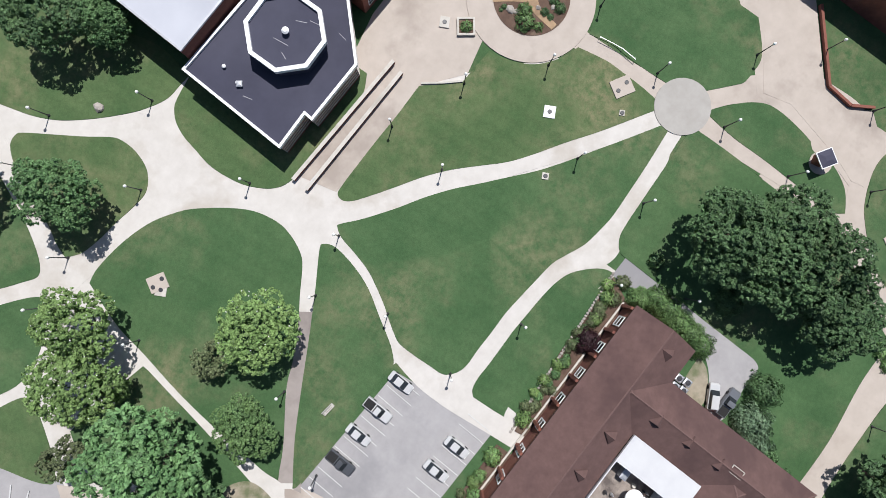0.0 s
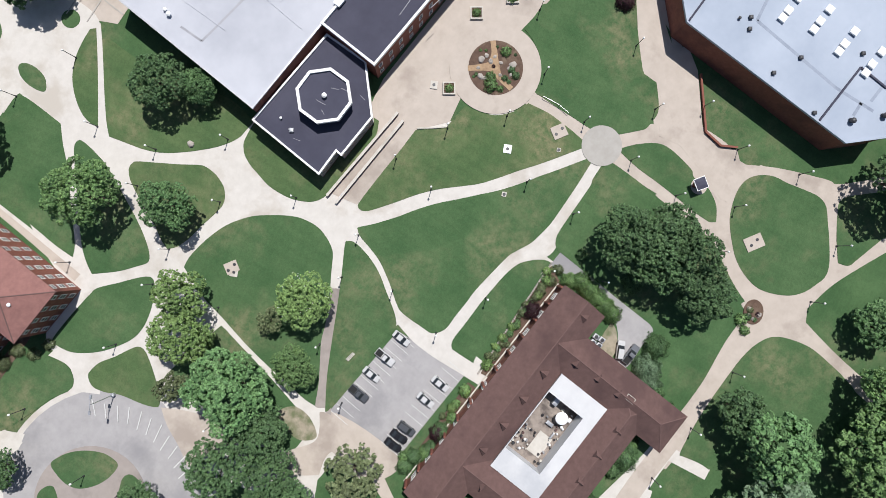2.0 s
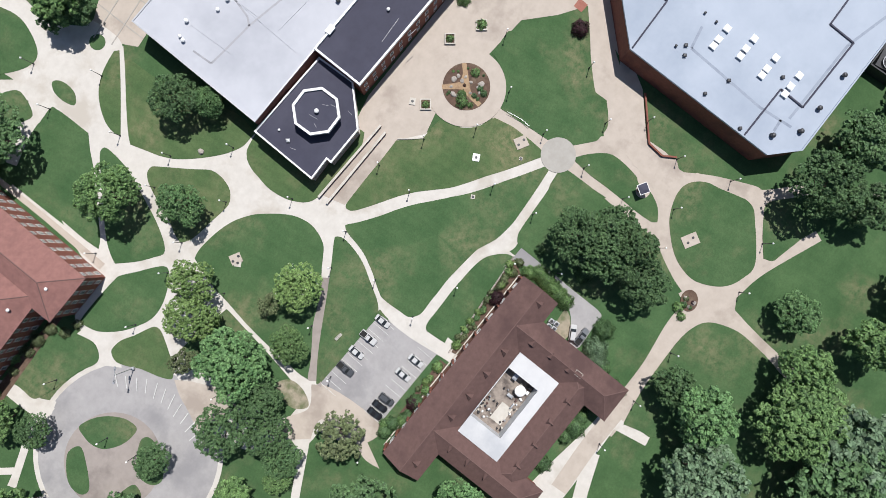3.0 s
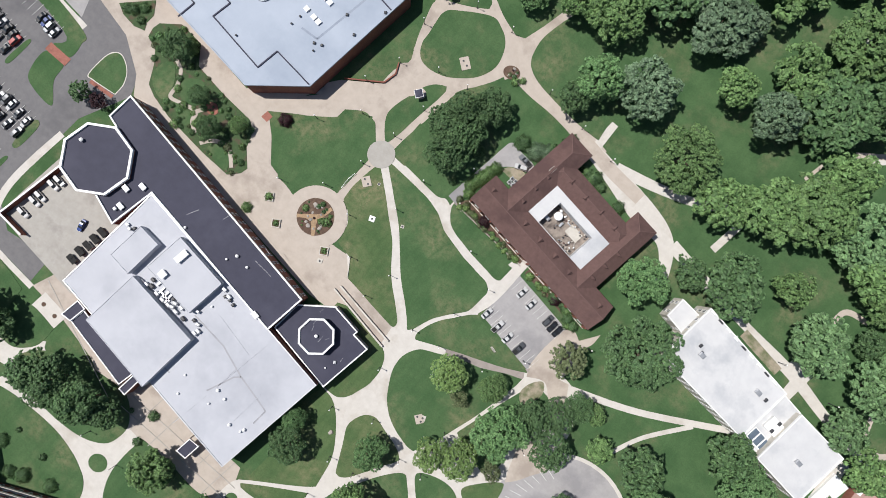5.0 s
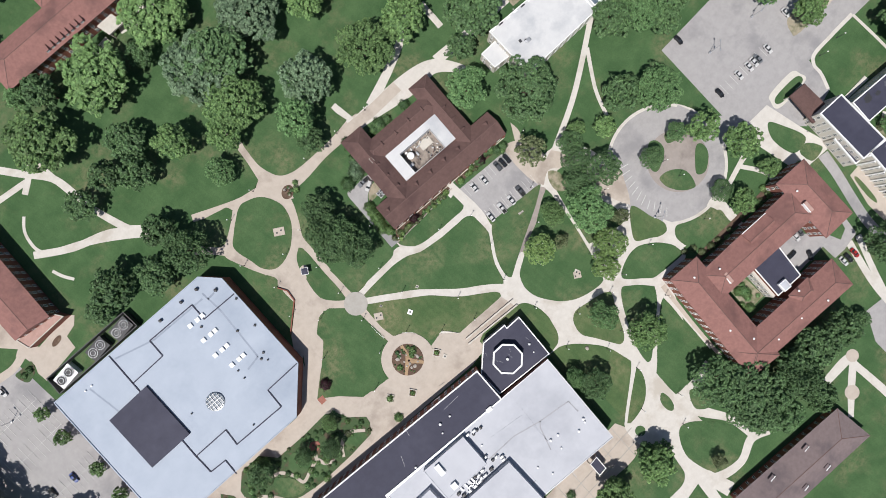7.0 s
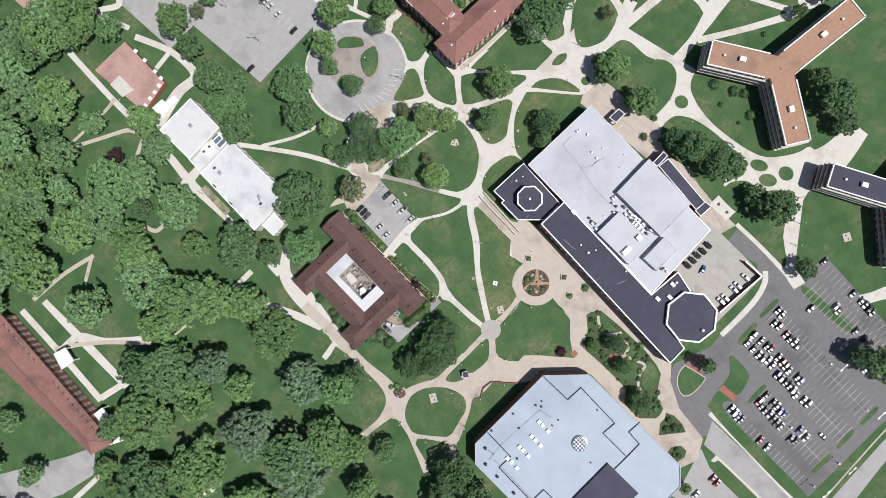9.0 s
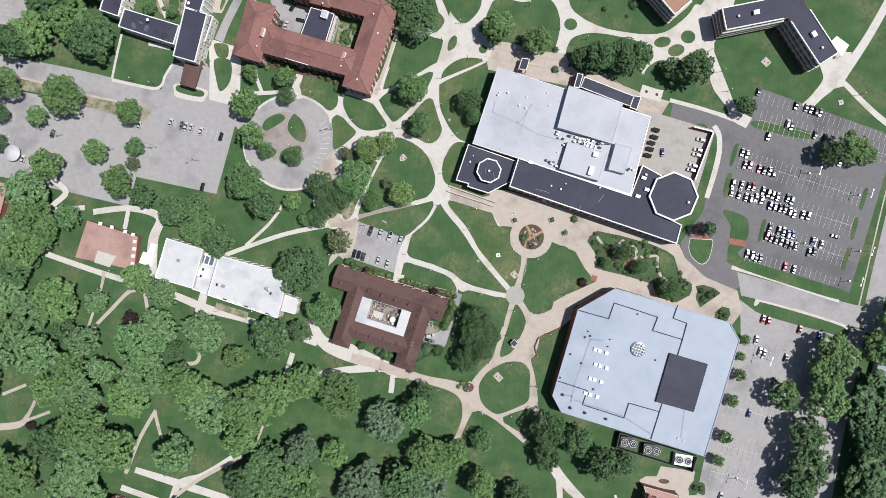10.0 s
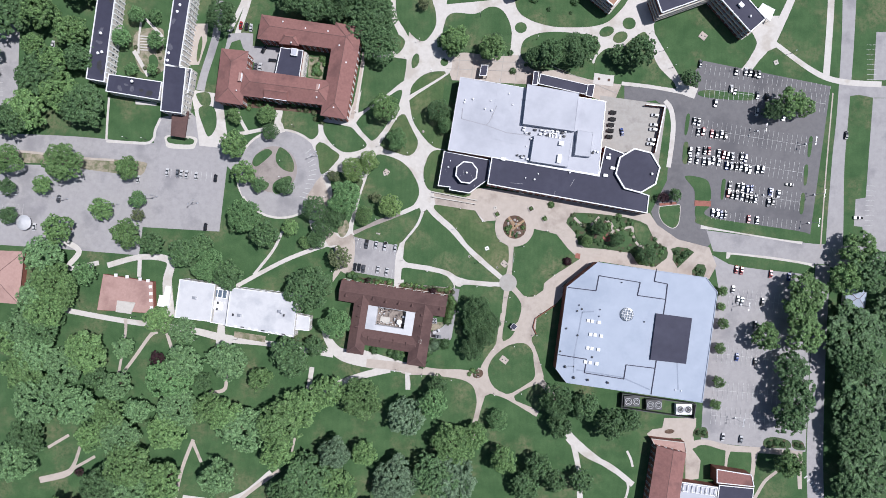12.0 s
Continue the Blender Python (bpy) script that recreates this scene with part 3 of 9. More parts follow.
sheet("planted_bed", [(-108.1, 81.2), (-88.2, 79.0), (-66.3, 75.9), (-66.3, 73.9), (-88.2, 76.0), (-107.6, 77.8)], MULCH, "mulched border before the tiled hall", "flower bed", 0.12, False)
sheet("planted_bed", [(-73.8, 105.4), (-65.2, 104.5), (-66.7, 93.1), (-74.4, 94.4)], BARE, "dry earth bed in the inner court", "flower bed", 0.08, False)
for rows in walks:
    strip("footpath", rows, CONCRETE, WALK)
strip("footpath", [(-23.0, 20.3, 3.0), (-34.4, 15.9, 3.0), (-44.8, 11.2, 3.0), (-51.5, 7.9, 4)], OLD_WALK, "weathered tan concrete footpath between lawns")
for rows in plaza_walks:
    strip("footpath", rows, PAVING, "tan concrete walk beside the halls")
sheet("forecourt", [(-66.9, 40.8, 1), (-64.7, 35.2), (-63.2, 27.4), (-66.1, 21.8), (-70.9, 26.1), (-75.6, 28.9, 1), (-72.5, 33.1), (-69.9, 37.4)], PAVING, "tan paved ground beside the loop drive", "pavement", 0.06)
sheet("forecourt", [(-62.3, 11.3), (-56.4, 6.8), (-50.5, 9.2, 1), (-49.9, 6.8), (-50.6, -2.6), (-54.1, -7.7), (-60.9, -17.2, 1), (-60.5, -12.2), (-56.9, -6.9), (-54.4, -0.7), (-57.9, 2.8), (-63.0, 2.3, 1), (-65.6, 7.9)], PAVING, "tan paved forecourt where paths meet the car park", "pavement", 0.06)
sheet("car_park_11", [(-110.5, -212.9), (-89.0, -185.5), (-81.4, -173.7), (-74.1, -185.1), (-80.2, -201.3), (-97.2, -225.5)], OLD_ASPHALT, LOT, "car park", 0.02, False)
sheet("car_park_10", [(-12.9, 187.0), (5.0, 171.8), (14.2, 169.3), (22.0, 169.5), (28.1, 175.8), (29.6, 185.8), (31.7, 219.6), (-5.8, 220.3)], OLD_ASPHALT, LOT, "car park", 0.03, False)
sheet("footpath", [(55.7, 191.1), (57.7, 199.9), (64.2, 205.0), (67.5, 200.3), (61.9, 190.1)], CONCRETE, "small concrete court before the dormitory", "pavement")
disc("footpath", -78.7, 148.3, 2.6, PAVING, "small round paved place in the lawn", "pavement", 0.05)
disc("footpath", -67.3, 157.7, 3, PAVING, "small round paved place in the lawn", "pavement", 0.05)
sheet("car_park_9", [(-96.1, 141.1), (-106.8, 143.4), (-112.0, 168.9), (-87.2, 172.9), (-89.1, 151.9)], OLD_ASPHALT, LOT, "car park", 0.02, False)
sheet("footpath", [(-55.3, 17.5), (-52.2, 14.8), (-52.7, 10.5), (-55.8, 7.0), (-58.2, 10.1), (-57.5, 14.2)], BARE, "worn tan patch of bare ground beside the path", "pavement", 0.05)
sheet("footpath", [(-116.2, -52.6), (-124.5, -51.5), (-123.1, -39.5), (-119.4, -40.0), (-119.4, -45.9), (-114.7, -48.2)], CONCRETE, "concrete walk to the link of the pale hall", "pavement", 0.04, False)
sheet("walk_corner", [(-12.4, 58.9), (-9.2, 52.0), (-12.6, 40.5), (-11.6, 31.6), (-16.9, 38.1), (-23.4, 45.5), (-23.6, 50.7), (-17.3, 55.0)], CONCRETE, "broad pale concrete corner of the walk", "pavement", 0.03)
sheet("north_court", [(-26.8, 107.5), (-19.2, 109.0), (-8.4, 112.7), (0.8, 113.3), (3.8, 106.8), (2.6, 96.7), (-5.4, 93.0), (-14.0, 86.9), (-21.9, 83.3), (-20.1, 96.1)], CONCRETE, "broad pale concrete crossing of walks", "pavement", 0.03)
sheet("dormitory_court", [(78.8, 117.5), (91.1, 125.4), (98.7, 132.7), (110.9, 141.9), (115.2, 129.6), (112.1, 120.5), (108.5, 113.7), (101.8, 117.4), (97.5, 110.1), (89.5, 107.0), (85.2, 110.1), (87.1, 115.0)], CONCRETE, "broad concrete crossing before the dormitories", "pavement", 0.03)
sheet("tree_pad", [(81.0, 96.7), (91.8, 95.5), (90.9, 88.9), (80.1, 90.3)], CONCRETE, "pale concrete pad with planting holes", "pavement", 0.06, False)
for x, y in ((83.4, 93.0), (88.7, 92.3)):
    disc("planted_bed", x, y, 0.75, MULCH, "small round planting hole in the pad", "flower bed", 0.1, 20)
disc("footpath", -13.3, 24.0, 3.6, CONCRETE, "pale concrete fork of the footpaths", "pavement", 0.03)
sheet("footpath", [(-5.5, 25.7), (-5.1, 23.9), (-5.2, 21.5), (-3.8, 18.8), (-8.6, 22.7)], CONCRETE, "pale concrete fork of the footpaths", "pavement", 0.04, False)
sheet("footpath", [(51.3, -23.5), (58.2, -28.1), (48.7, -36.0), (47.4, -41.4), (46.8, -48.9), (43.4, -55.2), (37.1, -50.0), (36.9, -47.5), (39.1, -43.7), (43.2, -32.9), (42.6, -28.0)], PAVING, "broad tan meeting of walks", "pavement", 0.065, False)
sheet("footpath", [(109.1, -99.0), (112.1, -96.6), (117.3, -95.9), (118.5, -90.5), (135.6, -90.4), (135.6, -95.0), (133.9, -98.0), (134.4, -102.6), (136.9, -103.5), (136.1, -106.0), (133.4, -107.2), (130.4, -107.8), (127.4, -101.4), (110.6, -101.4)], PAVING, "tan paved forecourt of the red-roofed hall", "pavement", 0.06, False)
sheet("footpath", [(129.8, -107.8), (129.8, -124.0), (136.8, -123.3), (138.0, -113.3), (133.5, -107.2)], PAVING, "tan paved court between the wings", "pavement", 0.06, False)
for pts in ([(133.8, -100.2), (135.0, -97.1), (138.0, -95.6), (141.1, -95.9), (142.0, -101.1), (138.0, -100.8)], [(172.4, -106.1), (172.4, -102.0), (177.6, -100.7), (185.2, -102.5), (186.4, -106.4), (179.1, -106.7)], [(187.3, -102.5), (192.2, -102.8), (194.0, -105.6), (193.7, -107.8), (188.2, -106.9)]):
    sheet("planted_bed", pts, GROUND_COVER, "kerbed bed of low green cover by the lot", "flower bed", 0.1)
for k in range(7):
    a, b = Vector((193.6 + 1.45 * k, -122.6 - 1.7 * k)), Vector((1.7, 1.35))
    sheet("crossing_bar", [tuple(a), tuple(a + b), tuple(a + b + Vector((0.45, -0.53))), tuple(a + Vector((0.45, -0.53)))], PAINT, "white painted bar of a crossing", "road marking", 0.07, False)
disc("planted_bed", 121.2, -97.7, 2.6, MULCH, "small oval mulched bed in the paving", "flower bed", 0.2, 32, 0.45, radians(5))
disc("planted_bed", 17.8, -66.7, 2.9, MULCH, "small mulched bed with rocks where the walks meet", "flower bed", 0.2, 32, 0.8, radians(20))
disc("circle_plaza", 34.1, -17.4, 4.7, GREY_SLAB, "round grey concrete meeting of paths", "pavement", 0.17)
disc("bed_surround", 37.6, 12.7, 10.6, PAVING, "round paving about the flower bed", "pavement", 0.16, 64)
sheet("plaza", [(-6.0, 31.1), (3.8, 32.7), (22.8, 33.9), (110.8, 20.1), (114.8, 13.9), (126.0, 6.0), (142.8, 1.7), (146.8, -8.1), (142.8, -15.4), (83.3, -5.9), (68.0, -18.8), (57.3, -27.9), (49.1, -35.6), (46.6, -43.2), (35.9, -47.8), (42.0, -35.6), (45.1, -31.0), (65.0, -18.8), (68.6, -12.7), (74.7, -6.5), (66.5, 1.1), (60.4, 8.8), (48.2, 11.8), (46.6, 17.9), (21.6, 15.8), (17.6, 20.1), (3.8, 23.2), (-5.4, 25.0)], PAVING, "tan concrete plaza before the long building", "pavement", 0.03, False)
sheet("plaza_walk", [(50.3, -21.7), (41.7, -27.3), (41.1, -34.0), (39.3, -39.2), (39.0, -45.8), (44.3, -49.6), (48.9, -45.3), (47.4, -41.9), (48.4, -36.5), (60.5, -28.4), (64.3, -23.7), (58.1, -16.4)], PAVING, "broad tan walk between lawn and brick wall", "pavement", 0.03, False)
sheet("west_court", [(-1.7, 107.8), (48.2, 105.9), (65.0, 96.0), (83.4, 91.4), (95.6, 89.9), (91.0, 79.1), (77.3, 83.7), (48.2, 89.9), (3.8, 92.4)], PAVING, "gridded tan concrete entrance court", "pavement", 0.03, False)
sheet("red_paver", [(70.3, -4.0), (72.9, -4.5), (73.3, -1.7), (70.7, -1.4)], PINK_PAVING, "square of red brick paving in the plaza", "pavement", 0.06, False)
sheet("dorm_pad", [(168.3, 126.5), (180.5, 127.1), (179.3, 109.9), (170.7, 106.3)], CONCRETE, "concrete pad before the dormitory", "pavement", 0.03, False)

# ---- lawns and beds that lie inside the paving ----
TURF = "mown lawn island edged by concrete"


def turf(pts, dry=False):
    sheet("lawn", pts, DRY_LAWN if dry else LAWN, "half-dry mown lawn island edged by concrete" if dry else TURF, "lawn", 0.10)


turf([(-24.2, 73.5), (-23.2, 73.9), (-22.1, 73.8), (-21.2, 73.0), (-18.9, 68.2), (-17.0, 64.2), (-15.1, 60.6), (-14.7, 58.9), (-15.0, 56.6), (-15.8, 54.6), (-16.8, 53.1), (-18.1, 52.1), (-19.5, 51.5), (-20.9, 51.4), (-23.2, 52.0), (-26.6, 53.1), (-30.2, 54.1), (-33.3, 55.4), (-35.2, 57.3, 1), (-34.0, 59.6), (-32.1, 62.1), (-29.7, 66.1), (-27.8, 69.2), (-25.8, 72.1)], True)
turf([(-25.1, 87.0), (-23.5, 86.8), (-23.3, 85.5), (-24.1, 82.1), (-25.7, 78.0), (-29.4, 71.9), (-32.7, 66.6), (-35.4, 63.0), (-37.9, 60.4), (-39.9, 59.6), (-41.9, 61.3), (-45.0, 64.5), (-48.3, 69.2, 1), (-46.3, 71.9), (-43.0, 75.0), (-35.1, 80.5), (-28.2, 85.2)])
turf([(-21.8, 104.0), (-20.9, 102.3), (-21.2, 98.7), (-22.2, 92.2, 1), (-25.9, 89.5), (-30.2, 85.9), (-39.2, 79.5), (-44.3, 75.9), (-47.1, 74.8, 1), (-46.7, 79.2), (-45.7, 84.5), (-44.0, 93.3), (-43.2, 100.8, 1), (-38.7, 103.5), (-31.4, 104.5)])
turf([(-66.0, 68.7), (-65.3, 69.5), (-62.6, 69.3), (-57.4, 68.4), (-52.5, 67.3), (-50.4, 66.5), (-47.3, 63.2), (-44.2, 60.0), (-42.7, 58.0), (-42.7, 56.6), (-44.5, 55.2), (-48.4, 53.8), (-52.5, 53.2), (-56.0, 53.8), (-59.1, 55.7), (-62.2, 58.5), (-64.6, 61.9), (-65.9, 65.0)])
turf([(-69.0, 58.2), (-67.7, 58.7), (-64.8, 57.8), (-62.0, 55.5), (-58.9, 53.4), (-57.5, 52.1), (-57.4, 50.7), (-58.5, 48.9), (-61.2, 45.8), (-64.2, 42.8), (-66.6, 41.4), (-67.5, 42.2), (-68.2, 44.9), (-68.8, 50.0), (-69.9, 53.4), (-70.2, 56.3)], True)
turf([(-69.0, 69.2, 1), (-68.7, 64.2), (-70.1, 61.6), (-72.0, 60.4), (-73.8, 60.8), (-77.2, 63.2), (-81.6, 65.3), (-85.9, 67.5), (-88.9, 69.7), (-88.4, 73.1), (-88.1, 75.6), (-88.9, 79.8, 1), (-84.2, 82.5), (-75.7, 76.5)])
turf([(-0.3, 97.2, 1), (0.6, 96.1, 1), (-5.3, 92.4), (-12.4, 88.2), (-18.7, 84.6, 1), (-18.8, 86.7), (-17.7, 89.5), (-15.0, 92.7), (-11.7, 95.2), (-7.8, 96.7), (-4.1, 97.2)], True)
turf([(-0.9, 93.7, 1), (0.0, 92.4, 1), (-1.0, 84.4), (-0.8, 79.0), (0.3, 70.1), (1.4, 61.2), (-0.5, 54.6, 1), (-2.4, 55.1), (-5.3, 55.8), (-8.4, 58.0), (-11.3, 61.1), (-14.2, 64.9), (-16.7, 69.0), (-18.1, 73.0), (-18.8, 77.3), (-19.4, 81.3, 1), (-16.9, 83.4), (-11.7, 86.9), (-5.8, 90.6)], True)
turf([(0.0, 54.5, 1), (-3.6, 54.5), (-5.6, 54.3), (-6.8, 53.7), (-8.1, 52.6), (-9.4, 50.5), (-10.3, 48.0), (-11.4, 44.8), (-11.7, 41.6), (-11.5, 38.5), (-10.7, 35.9), (-9.9, 34.3), (-8.7, 33.0), (-7.1, 32.1, 1), (-1.2, 30.9), (4.3, 29.9), (10.0, 28.9), (13.8, 30.0, 1), (13.2, 34.8), (5.6, 40.9), (2.8, 49.7, 1)], True)
turf([(-36.9, 52.0, 1), (-34.6, 52.1), (-31.3, 51.4), (-27.9, 50.3), (-24.5, 48.7), (-22.1, 47.0), (-19.4, 44.4), (-17.4, 41.4), (-15.7, 38.3), (-14.5, 35.3), (-14.1, 32.5), (-14.3, 29.8), (-15.4, 27.1), (-16.8, 25.1), (-18.4, 23.9), (-22.4, 22.1), (-27.2, 19.8), (-32.3, 17.9), (-36.7, 16.6), (-44.9, 12.6), (-49.8, 10.9, 1), (-49.6, 13.8), (-48.2, 19.4, 1), (-47.3, 23.8), (-45.2, 31.4), (-42.5, 39.2), (-40.6, 45.0)])
turf([(-14.2, 23.0), (-13.7, 22.8), (-13.2, 21.7), (-13.3, 20.1), (-14.2, 17.3), (-15.5, 14.5), (-17.1, 12.1), (-19.3, 9.5), (-21.4, 6.9), (-23.0, 5.1), (-24.8, 3.7), (-25.9, 3.6, 1), (-31.5, 4.8), (-38.6, 6.0), (-44.2, 7.0), (-48.8, 7.5), (-49.9, 8.1, 1), (-43.1, 11.5), (-35.6, 14.5), (-29.2, 16.9), (-24.6, 18.7), (-20.4, 20.4), (-16.3, 22.2)])
turf([(-10.3, 22.0), (-9.6, 22.0), (-7.2, 19.3), (-3.1, 15.4), (0.6, 12.3), (4.0, 9.0), (7.1, 5.4), (10.2, 1.9), (13.3, -1.6), (16.8, -4.9), (20.6, -8.1), (24.3, -11.3), (29.8, -15.9, 1), (29.4, -17.2, 1), (23.8, -16.9), (17.8, -16.4), (12.9, -15.9), (9.6, -15.1), (6.6, -14.1), (3.5, -12.2), (1.4, -11.0), (-2.1, -10.0), (-6.0, -9.0), (-9.3, -8.2), (-13.0, -7.7), (-16.6, -7.1), (-19.3, -6.8), (-20.9, -6.2), (-22.2, -5.0), (-22.7, -3.7), (-22.5, -1.6), (-22.2, 1.7), (-21.7, 4.4), (-20.8, 5.8), (-19.1, 7.8), (-17.6, 9.4), (-15.8, 11.7), (-14.0, 14.3), (-12.6, 17.4), (-11.4, 20.6)])
turf([(-5.4, 24.7), (-4.2, 24.7), (-1.8, 24.4), (4.9, 23.4), (10.1, 22.5), (16.1, 21.7, 1), (19.9, 15.9, 1), (23.1, 15.3), (26.7, 14.5, 1), (26.7, 12.6), (27.0, 10.6), (27.7, 8.4), (28.8, 6.4), (30.8, 4.3), (32.4, 3.1), (34.3, 2.2, 1), (34.5, -0.5), (34.6, -3.4), (34.2, -6.5), (33.7, -9.9), (33.0, -13.1, 1), (31.9, -14.2, 1), (28.3, -11.2), (23.8, -7.4), (19.5, -3.4), (15.8, -0.2), (12.4, 3.1), (9.6, 6.8), (6.8, 10.5), (3.6, 13.9), (-0.1, 17.1), (-2.9, 19.6), (-5.0, 21.6), (-5.9, 22.9), (-6.0, 24.0)], True)
turf([(48.8, 11.1, 1), (56.1, 10.4, 1), (61.9, 2.7), (69.3, -6.9, 1), (63.6, -10.4), (58.4, -14.0), (53.6, -17.6, 1), (53.2, -21.4, 1), (49.5, -24.0), (47.0, -25.1), (44.3, -24.8), (42.6, -24.4), (41.4, -23.2), (39.5, -21.0), (37.9, -19.1, 1), (38.2, -15.9), (36.2, -13.6, 1), (36.4, -10.0), (36.9, -5.5), (37.4, -2.6), (37.1, 1.6, 1), (40.3, 2.5), (43.3, 3.8), (45.8, 5.9), (47.7, 8.6)])
turf([(35.5, -21.4, 1), (37.3, -23.3), (39.2, -25.4), (40.5, -27.4), (41.3, -29.6), (41.2, -32.3), (40.3, -36.0), (39.4, -38.6, 1), (38.2, -39.8), (37.9, -43.1), (36.8, -45.3), (35.2, -47.2), (33.3, -48.4), (31.7, -49.1, 1), (31.0, -47.8), (31.0, -46.8), (31.3, -43.4), (32.1, -38.8), (33.0, -33.0), (33.7, -27.3), (34.9, -22.0, 1)])
turf([(30.2, -20.2, 1), (26.2, -19.8), (21.3, -19.3), (16.3, -18.8), (13.0, -18.5), (10.6, -18.5), (8.9, -19.2), (8.1, -20.1), (7.9, -21.0, 1), (7.1, -25.9), (6.2, -31.1), (5.3, -36.8, 1), (7.3, -49.0), (10.3, -58.6), (19.0, -63.8, 1), (21.0, -59.9), (24.3, -55.0), (26.4, -52.4), (27.7, -49.7), (28.7, -43.4), (29.6, -37.3), (30.7, -30.2), (30.1, -34.5), (30.9, -29.9), (31.5, -25.3), (31.9, -21.4, 1)])
turf([(32.5, -52.4), (35.7, -50.9), (40.1, -50.0), (43.6, -50.5), (46.0, -52.4), (47.6, -55.6), (47.9, -59.5), (48.5, -64.0), (48.7, -67.2), (47.6, -69.8), (44.5, -72.0), (40.3, -74.7), (36.0, -77.0), (33.1, -77.5), (30.5, -76.5), (27.6, -74.9), (25.2, -72.2), (23.6, -68.2), (23.2, -64.4), (24.7, -60.0), (27.5, -56.3)])
turf([(47.5, -73.0), (50.0, -72.2), (52.4, -73.6), (57.8, -80.9, 1), (56.7, -86.4), (50.0, -86.1, 1), (40.6, -82.3), (38.1, -81.1), (37.4, -78.6, 1), (42.4, -75.5)])
turf([(-18.3, -67.4), (-8.4, -67.5), (2.4, -68.7), (8.9, -69.9), (13.0, -71.7), (15.3, -74.0), (16.6, -77.8), (17.0, -83.3), (15.2, -91.6, 1), (9.9, -97.8), (-12.0, -87.3), (-18.9, -75.0, 1), (-18.7, -72.4), (-19.2, -68.1, 1)])
turf([(-22.5, -9.4), (-20.7, -9.3), (-17.7, -9.8), (-14.0, -10.3), (-11.0, -10.7), (-7.5, -11.4), (-4.1, -12.1), (-1.0, -13.0), (1.4, -14.3), (3.3, -16.4), (4.5, -18.4), (4.8, -20.0), (4.4, -20.5, 1), (1.6, -19.5), (-2.8, -18.7), (-9.3, -17.6), (-16.3, -16.7), (-22.1, -15.8), (-23.9, -15.9, 1), (-23.8, -13.6), (-23.5, -10.1, 1)])
turf([(-15.8, 106.6), (-14.8, 106.3), (-14.2, 104.3), (-14.8, 101.6), (-16.0, 99.5), (-17.5, 98.9), (-18.1, 100.0), (-18.1, 102.8), (-17.2, 105.4)])
turf([(-89.6, 56.0), (-87.2, 55.0), (-85.1, 53.2), (-83.2, 50.4), (-82.0, 47.1), (-82.0, 44.5), (-82.6, 42.9), (-84.2, 42.7), (-86.9, 43.5), (-89.4, 45.2), (-91.5, 47.9), (-91.9, 50.8), (-91.1, 53.6)])
turf([(-102.2, 45.7), (-104.5, 47.3), (-103.0, 51.5), (-97.1, 55.1), (-93.8, 53.3), (-96.6, 49.9)])
turf([(-97.6, 33.0), (-101.3, 35.6), (-102.4, 39.0), (-97.8, 37.7), (-95.5, 35.9)])
turf([(-90.9, 30.5), (-93.6, 32.7), (-92.3, 37.3), (-85.3, 40.4), (-83.1, 38.6), (-85.5, 33.8)])
sheet("kerb_island", [(127.2, 24.4), (127.0, 17.4), (125.8, 13.5), (123.3, 11.9), (120.2, 13.0), (117.4, 15.5), (115.6, 19.5), (115.7, 23.8, 1), (120.2, 24.4), (124.7, 24.8)], KERB, "pale kerb round the island of the turning circle", "kerb", 0.09)
turf([(126.95, 24.1), (126.7, 17.45), (125.55, 13.75), (123.25, 12.25), (120.35, 13.3), (117.6, 15.75), (115.95, 19.6), (116.0, 23.6, 1), (120.25, 24.1), (124.7, 24.45)])
turf([(129.8, 40.2), (139.8, 39.0), (143.2, 35.3), (143.2, 27.1), (135.8, 26.8), (134.6, 33.2)])
turf([(135.8, 24.0), (142.8, 24.0), (143.8, 17.9), (194.6, 9.7), (194.6, 4.8), (165.7, 8.7), (138.3, 13.9), (135.5, 17.9)])
turf([(139.9, 86.7), (165.8, 85.2), (165.2, 81.2), (139.9, 83.1)])
turf([(154.1, -3.2), (159.6, -2.6), (196.1, -8.0), (194.6, -12.3), (156.5, -8.1)])
turf([(130.7, 73.0), (132.5, 73.0), (131.0, 63.5), (129.5, 63.5)])
turf([(129.2, 57.7), (131.6, 57.7), (131.0, 47.6), (128.5, 48.2)])
turf([(196.9, 60.7), (198.7, 60.7), (197.4, 51.5), (195.9, 51.5)])
turf([(149.9, 37.8), (151.7, 37.8), (150.5, 28.6), (149.0, 28.6)])
turf([(194.4, 45.4), (196.2, 45.4), (195.3, 36.2), (193.8, 36.2)])
turf([(192.5, 30.1), (194.4, 30.1), (193.4, 20.7), (191.6, 20.7)])
turf([(-149.7, 61.9), (-137.4, 60.7), (-138.0, 57.6), (-149.7, 58.5)])
turf([(-134.3, 85.5), (-128.2, 85.5), (-127.5, 79.4), (-131.9, 78.8), (-134.9, 83.4)])
turf([(-133.7, 77.2), (-125.7, 77.8), (-124.2, 68.0), (-128.2, 61.9), (-131.2, 67.1)])
turf([(-10.6, 114.0), (-15.8, 115.0), (-22.5, 122.7), (-26.0, 131.3), (-22.7, 136.8), (-17.5, 139.3), (-7.4, 135.3), (-4.8, 126.9), (-5.6, 120.6)])
turf([(-25.1, 107.1), (-27.4, 107.8), (-31.4, 111.6), (-31.0, 116.0), (-25.7, 117.3), (-21.8, 114.0), (-22.4, 110.7)])
